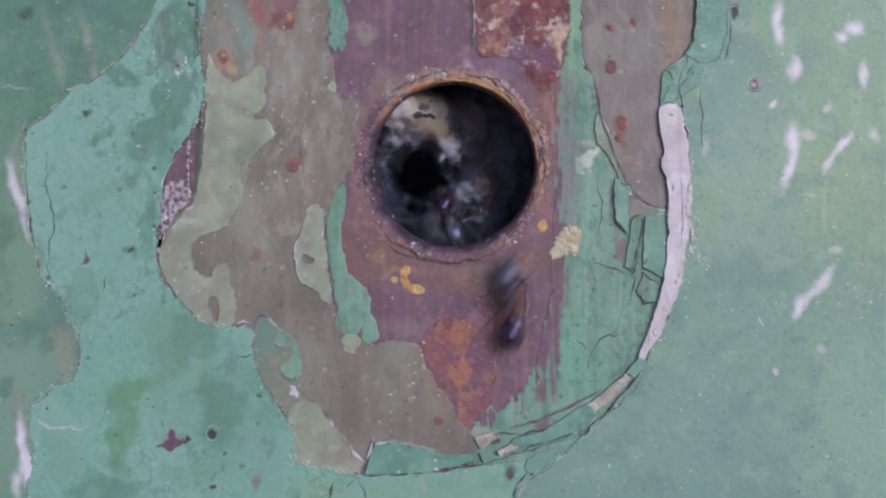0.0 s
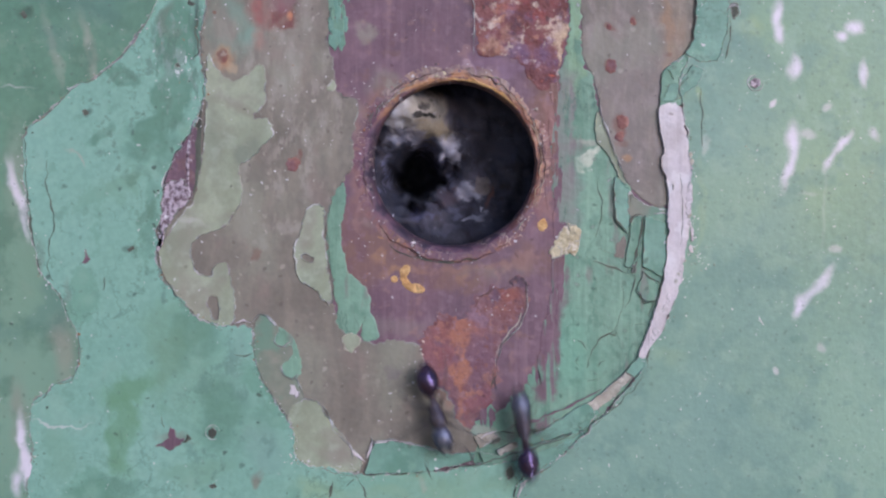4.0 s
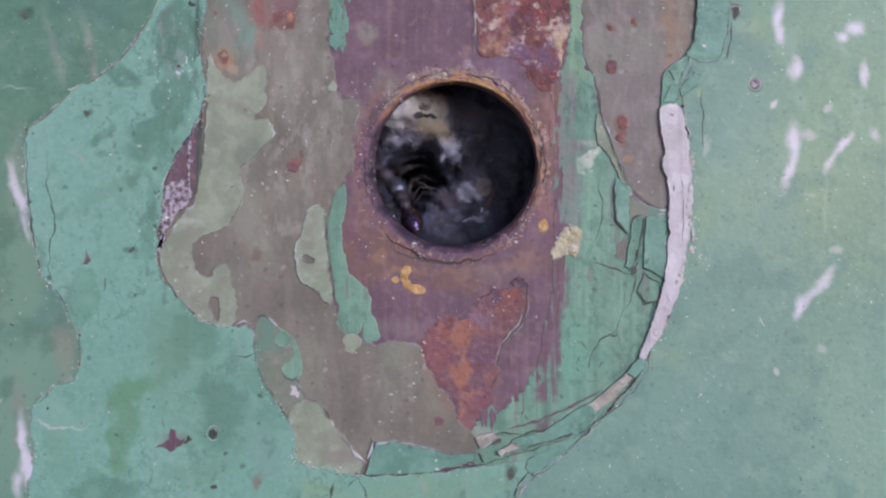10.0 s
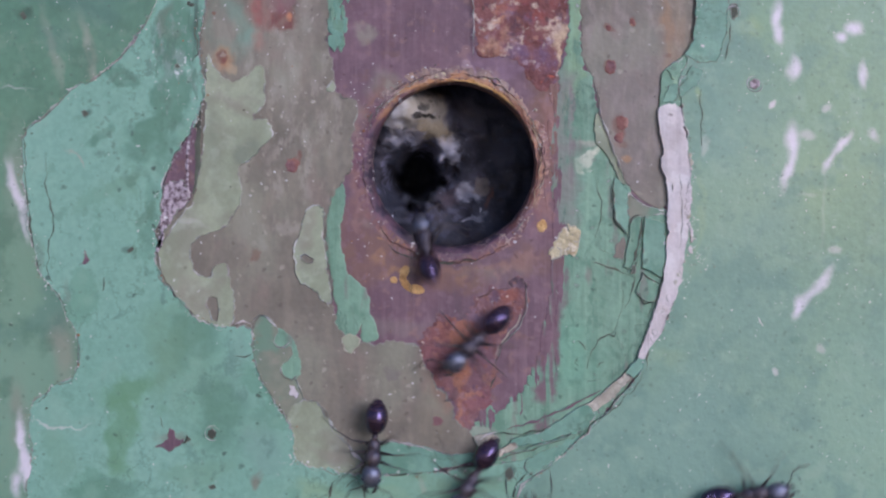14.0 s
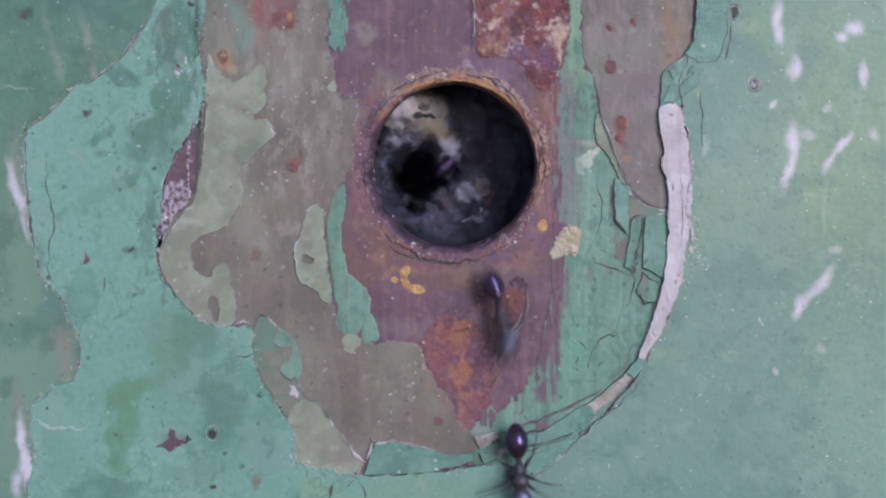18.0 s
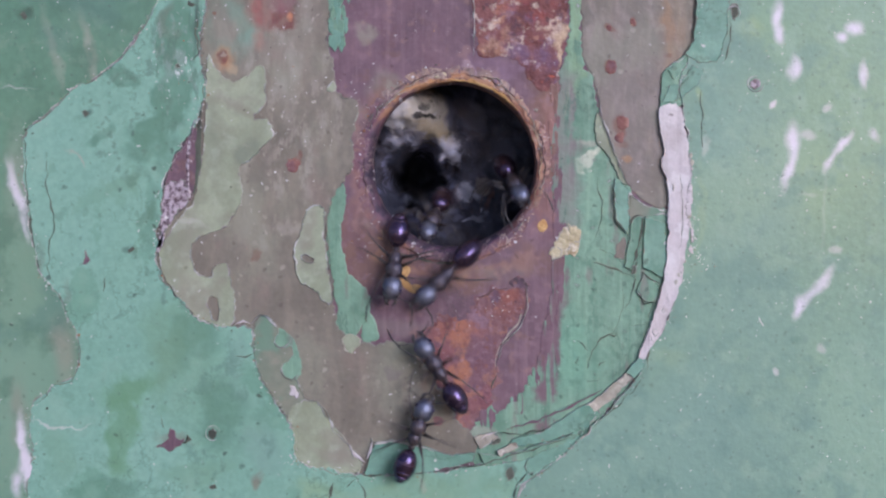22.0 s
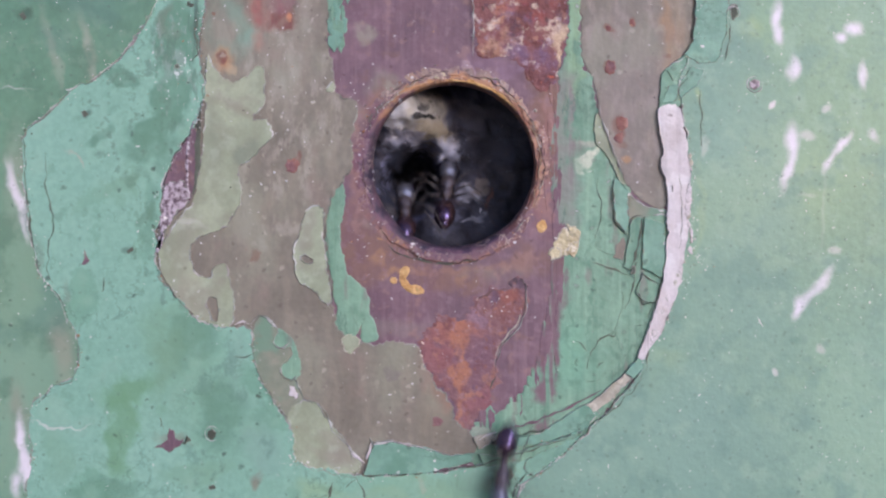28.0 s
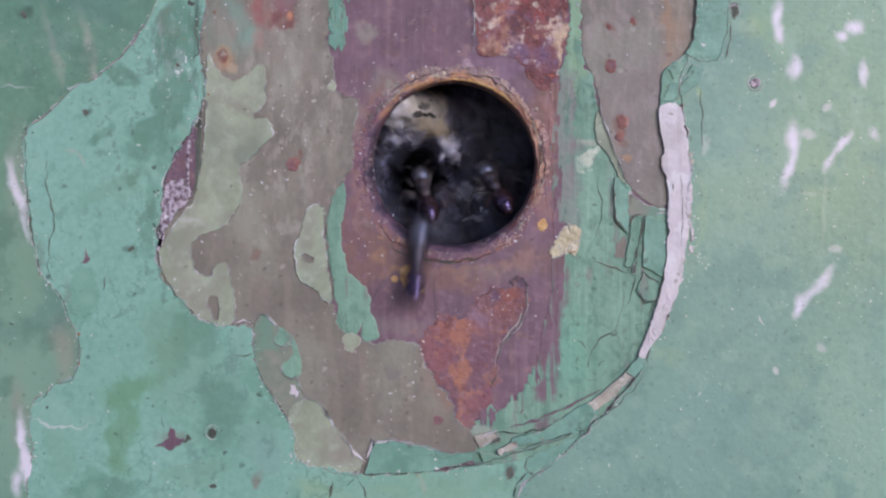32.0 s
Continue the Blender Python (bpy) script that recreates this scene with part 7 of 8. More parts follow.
    walk(ants[6], [
        (0.0, lurk(699, 619, 90)), (2.78, lurk(699, 619, 67)), (2.92, lurk(739, 526, 14)), (3.06, lurk(779, 433, -38)), (3.2, crawl(819, 341, -90)),
        (3.4, crawl(819, 386, -113)), (3.5, crawl(787, 418, -116)), (3.6, crawl(771, 486, -105)), (3.8, crawl(738, 598, -90)), (4.0, crawl(771, 727, -75)),
        (4.2, crawl(803, 839, -81)), (4.3, crawl(809, 968, -87)), (4.72, crawl(1078, 1055, -18)), (6.4, crawl(1078, 1055, 46)), (8.08, crawl(1078, 1055, 110)),
        (8.5, crawl(1034, 936, 99)), (8.6, crawl(1018, 833, 102)), (8.7, crawl(1002, 778, 103)), (8.8, crawl(986, 698, 97)), (8.9, crawl(983, 617, 90)),
        (9.0, crawl(986, 572, 95)), (9.1, crawl(989, 553, 95)), (9.2, crawl(976, 489, 117)), (9.3, crawl(935, 444, 145)), (9.4, crawl(918, 421, 140)),
        (9.5, crawl(867, 434, 170)), (9.6, crawl(796, 450, 180)), (9.7, crawl(709, 444, 165)), (9.8, crawl(703, 424, 140)), (9.9, crawl(716, 405, 125)),
        (10.0, crawl(726, 386, 115)), (10.1, crawl(713, 367, 115)), (10.2, crawl(706, 344, 79)), (10.5, crawl(722, 315, 61)), (10.85, lurk(711, 467, 1)),
        (11.2, lurk(699, 619, -58)), (11.9, crawl(738, 341, -70)), (12.1, crawl(745, 392, -70)), (12.2, crawl(787, 469, -40)), (12.3, crawl(828, 502, -15)),
        (12.4, crawl(848, 495, 0)), (12.5, crawl(935, 453, 25)), (12.6, crawl(980, 392, 60)), (12.7, crawl(947, 444, 10)), (12.8, crawl(986, 482, -38)),
        (12.9, crawl(970, 559, -72)), (13.0, crawl(976, 669, -68)), (13.1, crawl(947, 662, -85)), (13.2, crawl(967, 727, -70)), (13.3, crawl(999, 791, -75)),
        (13.4, crawl(1002, 849, -90)), (13.5, crawl(1012, 968, -85)), (13.92, crawl(1078, 1055, -53)), (18.7, crawl(1078, 1055, -124)), (23.48, crawl(1078, 1055, -194)),
        (23.9, crawl(674, 952, -258)), (24.0, crawl(655, 862, -249)), (24.1, crawl(613, 791, -239)), (24.2, crawl(571, 720, -260)), (24.3, crawl(549, 637, -275)),
        (24.4, crawl(584, 617, -310)), (24.5, crawl(652, 543, -309)), (24.6, crawl(681, 498, -285)), (24.7, crawl(690, 450, -284)), (24.8, crawl(703, 405, -281)),
        (24.9, crawl(709, 347, -272)), (25.0, crawl(716, 315, -275)), (25.4, crawl(716, 309, -275)), (25.5, crawl(719, 305, -280)), (25.9, crawl(738, 270, -299)),
        (26.55, lurk(699, 619, -369)), (27.2, crawl(899, 296, -360)), (27.5, crawl(922, 315, -420)), (27.6, crawl(918, 341, -431)), (27.7, crawl(960, 428, -437)),
        (27.8, crawl(967, 553, -459)), (27.9, crawl(915, 704, -465)), (28.0, crawl(890, 833, -458)), (28.1, crawl(893, 862, -430)), (28.2, crawl(896, 849, -440)),
        (28.3, crawl(890, 849, -445)), (28.4, crawl(886, 968, -452)), (28.82, crawl(1078, 1055, -384)), (29.31, crawl(1078, 1055, -327)),
        (29.79, crawl(1078, 1055, -270)), (30.28, crawl(1078, 1055, -213)), (30.7, crawl(918, 952, -272)), (30.8, crawl(922, 855, -274)), (30.9, crawl(928, 823, -268)),
        (31.0, crawl(918, 762, -248)), (31.1, crawl(886, 720, -245)), (31.2, crawl(864, 707, -245)), (31.3, crawl(838, 669, -238)), (31.4, crawl(790, 588, -255)),
        (31.5, crawl(790, 489, -269)), (31.6, crawl(787, 453, -256)), (31.7, crawl(780, 450, -265)), (31.8, crawl(771, 421, -254)), (31.9, crawl(764, 392, -257)),
        (32.0, crawl(758, 367, -256)),
    ])
    walk(ants[7], [
        (0.0, lurk(609, -11, 90)), (4.99, lurk(609, -11, 22)), (9.98, lurk(609, -11, -47)), (10.4, crawl(899, 296, 0)), (10.6, crawl(918, 309, -30)),
        (10.7, crawl(928, 325, -40)), (10.8, crawl(944, 354, -30)), (10.9, crawl(954, 367, -60)), (11.0, crawl(973, 418, -90)), (11.1, crawl(980, 566, -90)),
        (11.2, crawl(973, 624, -110)), (11.3, crawl(938, 707, -107)), (11.4, crawl(922, 797, -95)), (11.5, crawl(915, 952, -92)), (11.92, crawl(731, 1100, -141)),
        (12.35, crawl(731, 1100, -203)), (12.78, crawl(731, 1100, -265)), (13.2, crawl(719, 968, -273)), (13.3, crawl(726, 842, -272)), (13.4, crawl(726, 781, -282)),
        (13.5, crawl(748, 733, -299)), (13.6, crawl(774, 695, -289)), (13.7, crawl(777, 650, -284)), (13.8, crawl(796, 605, -269)), (13.9, crawl(774, 508, -255)),
        (14.0, crawl(758, 457, -259)), (14.1, crawl(758, 424, -268)), (14.2, crawl(754, 379, -255)), (14.4, crawl(738, 354, -254)), (14.6, crawl(738, 325, -270)),
        (15.0, lurk(674, 157, -229)), (15.4, lurk(609, -11, -187)), (15.8, lurk(661, 155, -134)), (16.2, crawl(713, 322, -80)), (16.5, crawl(706, 338, -80)),
        (16.6, crawl(713, 341, -96)), (16.7, crawl(703, 367, -90)), (16.8, crawl(726, 379, -90)), (16.9, crawl(735, 379, -100)), (17.0, crawl(716, 386, -110)),
        (17.1, crawl(697, 437, -133)), (17.2, crawl(645, 463, -115)), (17.3, crawl(639, 492, -92)), (17.4, crawl(687, 521, -55)), (17.5, crawl(754, 617, -49)),
        (17.6, crawl(867, 727, -49)), (17.7, crawl(925, 817, -70)), (17.8, crawl(938, 833, -75)), (17.9, crawl(928, 846, -85)), (18.0, crawl(918, 833, -85)),
        (18.1, crawl(909, 826, -85)), (18.2, crawl(899, 830, -80)), (18.3, crawl(886, 842, -110)), (18.4, crawl(864, 865, -110)), (18.6, crawl(854, 968, -95)),
        (19.02, crawl(731, 1100, -133)), (19.91, crawl(731, 1100, -192)), (20.79, crawl(731, 1100, -251)), (21.68, crawl(731, 1100, -310)), (22.1, crawl(867, 936, -267)),
        (22.2, crawl(861, 830, -269)), (22.3, crawl(864, 727, -281)), (22.4, crawl(893, 662, -304)), (22.5, crawl(941, 614, -301)), (22.6, crawl(992, 495, -283)),
        (22.7, crawl(999, 373, -271)), (22.8, crawl(996, 302, -260)), (22.9, crawl(989, 276, -220)), (23.0, crawl(947, 257, -195)), (23.1, crawl(925, 276, -160)),
        (23.2, crawl(912, 283, -141)), (23.4, crawl(893, 302, -135)), (23.61, lurk(751, 146, -181)), (23.82, lurk(609, -11, -228)), (24.14, lurk(609, -11, -285)),
        (24.46, lurk(609, -11, -343)), (24.78, lurk(609, -11, -400)), (25.2, crawl(912, 244, -460)), (25.4, crawl(893, 318, -465)), (25.5, crawl(870, 386, -460)),
        (25.7, crawl(854, 479, -456)), (25.9, crawl(845, 617, -450)), (26.1, crawl(854, 759, -448)), (26.3, crawl(854, 958, -450)), (26.72, crawl(731, 1100, -491)),
        (27.07, crawl(731, 1100, -438)), (27.43, crawl(731, 1100, -385)), (27.78, crawl(731, 1100, -332)), (28.2, crawl(983, 968, -280)), (28.3, crawl(999, 881, -277)),
        (28.4, crawl(999, 836, -247)), (28.5, crawl(938, 740, -238)), (28.6, crawl(880, 646, -230)), (28.7, crawl(867, 633, -232)), (28.8, crawl(848, 611, -238)),
        (28.9, crawl(816, 601, -235)), (29.0, crawl(780, 569, -248)), (29.1, crawl(790, 556, -260)), (29.2, crawl(787, 550, -255)), (29.3, crawl(761, 505, -248)),
        (29.4, crawl(748, 457, -263)), (29.5, crawl(751, 431, -275)), (29.6, crawl(764, 412, -297)), (29.7, crawl(767, 399, -276)), (29.9, crawl(771, 347, -285)),
        (30.1, crawl(787, 325, -306)), (30.52, lurk(609, -11, -242)), (32.0, lurk(609, -11, -242)),
    ])
    walk(ants[8], [
        (0.0, lurk(1119, 427, 90)), (10.08, lurk(1119, 427, 164)), (10.29, lurk(993, 392, 222)), (10.5, crawl(867, 357, 280)), (10.6, crawl(873, 386, 280)),
        (10.7, crawl(883, 424, 272)), (10.8, crawl(877, 469, 234)), (10.9, crawl(832, 495, 230)), (11.0, crawl(787, 498, 210)), (11.1, crawl(764, 489, 210)),
        (11.2, crawl(835, 514, 280)), (11.3, crawl(838, 508, 270)), (11.4, crawl(800, 534, 255)), (11.5, crawl(796, 579, 266)), (11.6, crawl(793, 630, 262)),
        (11.7, crawl(777, 711, 252)), (11.8, crawl(761, 749, 250)), (11.9, crawl(771, 772, 250)), (12.0, crawl(790, 794, 255)), (12.1, crawl(790, 804, 255)),
        (12.2, crawl(761, 814, 255)), (12.3, crawl(745, 839, 250)), (12.4, crawl(735, 849, 250)), (12.5, crawl(742, 839, 250)), (12.6, crawl(745, 830, 250)),
        (12.7, crawl(767, 804, 260)), (12.8, crawl(771, 781, 275)), (12.9, crawl(796, 765, 300)), (13.0, crawl(822, 752, 318)), (13.1, crawl(835, 743, 325)),
        (13.2, crawl(864, 765, 310)), (13.3, crawl(870, 772, 305)), (13.4, crawl(893, 791, 300)), (13.5, crawl(899, 810, 295)), (13.6, crawl(896, 830, 285)),
        (13.7, crawl(886, 842, 280)), (13.8, crawl(883, 836, 270)), (13.9, crawl(867, 830, 260)), (14.0, crawl(835, 849, 240)), (14.1, crawl(806, 862, 235)),
        (14.2, crawl(800, 868, 250)), (14.3, crawl(780, 868, 250)), (14.4, crawl(780, 881, 260)), (14.5, crawl(777, 913, 268)), (14.6, crawl(777, 968, 270)),
        (15.02, crawl(904, 1145, 306)), (17.31, crawl(904, 1145, 358)), (19.59, crawl(904, 1145, 411)), (21.88, crawl(904, 1145, 464)), (22.3, crawl(848, 920, 453)),
        (22.4, crawl(841, 810, 453)), (22.5, crawl(841, 810, 440)), (22.6, crawl(854, 807, 410)), (22.7, crawl(883, 797, 400)), (22.8, crawl(922, 785, 390)),
        (22.9, crawl(970, 791, 390)), (23.0, crawl(1002, 823, 410)), (23.1, crawl(999, 772, 440)), (23.2, crawl(976, 675, 457)), (23.3, crawl(970, 547, 444)),
        (23.4, crawl(1005, 405, 433)), (23.5, crawl(1050, 283, 460)), (23.6, crawl(1018, 251, 530)), (23.7, crawl(992, 264, 520)), (23.8, crawl(989, 264, 525)),
        (23.9, crawl(976, 264, 530)), (24.0, crawl(954, 270, 540)), (24.1, crawl(947, 280, 550)), (24.2, crawl(935, 283, 550)), (24.3, crawl(925, 289, 576)),
        (24.5, crawl(899, 309, 577)), (24.71, lurk(1009, 368, 634)), (24.92, lurk(1119, 427, 692)), (32.0, lurk(1119, 427, 692)),
    ])
    walk(ants[9], [
        (0.0, lurk(463, 426, 90)), (10.88, lurk(463, 426, 16)), (11.09, lurk(604, 387, -37)), (11.3, crawl(745, 347, -90)), (11.5, crawl(754, 405, -95)),
        (11.6, crawl(735, 450, -108)), (11.7, crawl(719, 514, -95)), (11.8, crawl(726, 569, -72)), (11.9, crawl(700, 605, -105)), (12.0, crawl(632, 653, -125)),
        (12.1, crawl(594, 695, -120)), (12.2, crawl(571, 781, -110)), (12.3, crawl(558, 810, -95)), (12.4, crawl(565, 814, -90)), (12.5, crawl(568, 849, -85)),
        (12.6, crawl(571, 868, -85)), (12.7, crawl(578, 968, -86)), (13.12, crawl(1077, 1190, -24)), (21.8, crawl(1077, 1190, 33)), (30.48, crawl(1077, 1190, 90)),
        (30.9, crawl(1076, 952, 98)), (31.0, crawl(1063, 862, 102)), (31.1, crawl(1041, 785, 107)), (31.2, crawl(1028, 749, 100)), (31.3, crawl(1034, 695, 94)),
        (31.4, crawl(1018, 621, 114)), (31.5, crawl(970, 550, 119)), (31.6, crawl(938, 473, 112)), (31.7, crawl(925, 437, 116)), (31.8, crawl(899, 392, 114)),
        (31.9, crawl(893, 367, 108)), (32.0, crawl(886, 354, 117)),
    ])
    walk(ants[10], [
        (0.0, lurk(965, -17, 90)), (3.73, lurk(965, -17, 142)), (7.45, lurk(965, -17, 195)), (11.18, lurk(965, -17, 247)), (11.6, crawl(803, 373, 270)),
        (11.7, crawl(787, 418, 261)), (11.8, crawl(790, 457, 300)), (11.9, crawl(841, 489, 320)), (12.0, crawl(909, 524, 322)), (12.1, crawl(918, 537, 318)),
        (12.2, crawl(893, 630, 260)), (12.3, crawl(816, 711, 260)), (12.4, crawl(838, 765, 295)), (12.5, crawl(902, 855, 292)), (12.6, crawl(918, 968, 278)),
        (12.81, crawl(824, 989, 235)), (13.02, crawl(730, 1010, 193)), (32.0, crawl(730, 1010, 193)),
    ])
    walk(ants[11], [
        (0.0, lurk(924, 653, 90)), (11.58, lurk(924, 653, 92)), (11.72, lurk(921, 544, 151)), (11.86, lurk(918, 434, 211)), (12.0, crawl(915, 325, 270)),
        (12.2, crawl(925, 386, 283)), (12.3, crawl(954, 486, 286)), (12.4, crawl(989, 614, 279)), (12.5, crawl(992, 733, 269)), (12.6, crawl(986, 842, 268)),
        (12.7, crawl(983, 968, 269)), (13.02, crawl(943, 1011, 213)), (13.35, crawl(903, 1055, 157)), (14.0, crawl(944, 952, 95)), (14.1, crawl(935, 849, 101)),
        (14.2, crawl(918, 814, 120)), (14.3, crawl(877, 785, 125)), (14.4, crawl(880, 781, 125)), (14.5, crawl(886, 778, 120)), (14.7, crawl(851, 662, 103)),
        (14.9, crawl(835, 550, 96)), (15.1, crawl(828, 463, 95)), (15.2, crawl(822, 392, 94)), (15.5, crawl(819, 334, 93)), (15.64, lurk(854, 441, 38)),
        (15.78, lurk(889, 547, -17)), (15.92, lurk(924, 653, -72)), (16.24, lurk(924, 653, -130)), (16.56, lurk(924, 653, -188)), (16.88, lurk(924, 653, -246)),
        (17.02, lurk(878, 549, -194)), (17.16, lurk(832, 445, -142)), (17.3, crawl(787, 341, -90)), (17.5, crawl(780, 386, -90)), (17.6, crawl(787, 412, -70)),
        (17.7, crawl(806, 434, -40)), (17.8, crawl(845, 463, -30)), (17.9, crawl(902, 502, -28)), (18.0, crawl(886, 559, -75)), (18.1, crawl(890, 688, -97)),
        (18.2, crawl(861, 772, -127)), (18.3, crawl(787, 823, -140)), (18.4, crawl(735, 859, -120)), (18.5, crawl(706, 968, -105)), (18.71, crawl(805, 1011, -64)),
        (18.92, crawl(903, 1055, -24)), (20.3, crawl(903, 1055, 20)), (21.68, crawl(903, 1055, 65)), (22.1, crawl(944, 968, 86)), (22.2, crawl(951, 868, 83)),
        (22.3, crawl(964, 807, 74)), (22.4, crawl(983, 759, 56)), (22.5, crawl(1018, 727, 56)), (22.6, crawl(1047, 662, 77)), (22.7, crawl(1047, 605, 101)),
        (22.8, crawl(1021, 527, 112)), (22.9, crawl(973, 424, 120)), (23.0, crawl(941, 386, 125)), (23.1, crawl(931, 367, 117)), (23.2, crawl(918, 341, 122)),
        (23.4, crawl(899, 315, 127)), (23.61, lurk(912, 484, 201)), (23.82, lurk(924, 653, 274)), (32.0, lurk(924, 653, 274)),
    ])
    walk(ants[12], [
        (0.0, lurk(506, 135, 90)), (5.89, lurk(506, 135, 25)), (11.78, lurk(506, 135, -40)), (12.2, crawl(787, 367, -60)), (12.4, crawl(796, 392, -20)),
        (12.6, crawl(822, 392, 0)), (12.8, crawl(835, 386, 0)), (13.0, crawl(848, 389, -10)), (13.05, crawl(841, 410, -60)), (13.1, crawl(835, 431, -110)),
        (13.2, crawl(783, 482, -115)), (13.3, crawl(754, 508, -105)), (13.4, crawl(735, 572, -92)), (13.5, crawl(745, 572, -75)), (13.6, crawl(735, 559, -85)),
        (13.7, crawl(716, 579, -110)), (13.8, crawl(658, 650, -106)), (13.9, crawl(664, 759, -87)), (14.0, crawl(664, 791, -95)), (14.1, crawl(645, 794, -105)),
        (14.2, crawl(639, 791, -110)), (14.3, crawl(613, 797, -110)), (14.4, crawl(616, 778, -95)), (14.5, crawl(639, 772, -68)), (14.7, crawl(674, 871, -75)),
        (14.8, crawl(690, 968, -81)), (15.22, crawl(1076, 1100, -19)), (15.7, crawl(1076, 1100, 56)), (16.18, crawl(1076, 1100, 130)), (16.6, crawl(964, 968, 104)),
        (16.7, crawl(941, 875, 103)), (16.8, crawl(918, 772, 102)), (16.9, crawl(890, 633, 103)), (17.0, crawl(867, 540, 102)), (17.1, crawl(857, 476, 106)),
        (17.2, crawl(838, 440, 108)), (17.3, crawl(835, 405, 73)), (17.4, crawl(851, 399, 30)), (17.5, crawl(857, 392, 94)), (17.7, crawl(848, 347, 102)),
        (18.12, lurk(506, 135, 148)), (18.64, lurk(506, 135, 90)), (19.16, lurk(506, 135, 31)), (19.68, lurk(506, 135, -27)), (19.89, lurk(696, 231, 17)),
        (20.1, crawl(886, 328, 60)), (20.3, crawl(906, 302, 80)), (20.4, crawl(915, 289, 50)), (20.5, crawl(941, 276, 20)), (20.6, crawl(1005, 293, -25)),
        (20.7, crawl(1031, 338, -70)), (20.8, crawl(986, 437, -110)), (20.9, crawl(954, 614, -89)), (21.0, crawl(992, 791, -70)), (21.1, crawl(1037, 849, -72)),
        (21.2, crawl(1050, 968, -84)), (21.62, crawl(1076, 1100, -79)), (22.24, crawl(1076, 1100, -129)), (22.86, crawl(1076, 1100, -180)),
        (23.48, crawl(1076, 1100, -230)), (23.9, crawl(925, 920, -266)), (24.0, crawl(915, 785, -266)), (24.1, crawl(912, 740, -255)), (24.2, crawl(886, 678, -250)),
        (24.3, crawl(857, 592, -258)), (24.4, crawl(848, 495, -255)), (24.5, crawl(819, 450, -249)), (24.6, crawl(819, 418, -268)), (24.7, crawl(819, 386, -265)),
        (24.8, crawl(816, 360, -265)), (25.04, lurk(506, 135, -216)), (32.0, lurk(506, 135, -216)),
    ])
    walk(ants[13], [
        (0.0, lurk(1156, 225, 90)), (9.24, lurk(1156, 225, 145)), (18.48, lurk(1156, 225, 199)), (18.69, lurk(980, 286, 245)), (18.9, crawl(803, 347, 290)),
        (19.1, crawl(812, 386, 300)), (19.2, crawl(835, 421, 270)), (19.3, crawl(812, 469, 241)), (19.4, crawl(787, 508, 241)), (19.5, crawl(745, 592, 253)),
        (19.6, crawl(722, 717, 270)), (19.7, crawl(745, 791, 281)), (19.8, crawl(764, 936, 278)), (20.15, crawl(747, 1040, 319)), (20.5, crawl(729, 1145, 360)),
        (20.85, crawl(798, 1040, 400)), (21.2, crawl(867, 936, 441)), (21.3, crawl(883, 836, 440)), (21.4, crawl(893, 785, 444)), (21.5, crawl(890, 772, 455)),
        (21.6, crawl(867, 740, 465)), (21.7, crawl(838, 730, 480)), (21.8, crawl(816, 695, 478)), (21.9, crawl(790, 669, 475)), (22.0, crawl(777, 656, 482)),
        (22.1, crawl(767, 637, 475)), (22.2, crawl(742, 624, 472)), (22.3, crawl(735, 650, 465)), (22.4, crawl(726, 630, 470)), (22.5, crawl(681, 598, 478)),
        (22.6, crawl(677, 540, 457)), (22.7, crawl(668, 495, 445)), (22.8, crawl(681, 447, 426)), (22.9, crawl(703, 415, 425)), (23.0, crawl(709, 386, 444)),
        (23.1, crawl(709, 354, 437)), (23.3, crawl(722, 328, 423)), (23.72, lurk(1156, 225, 373)), (32.0, lurk(1156, 225, 373)),
    ])
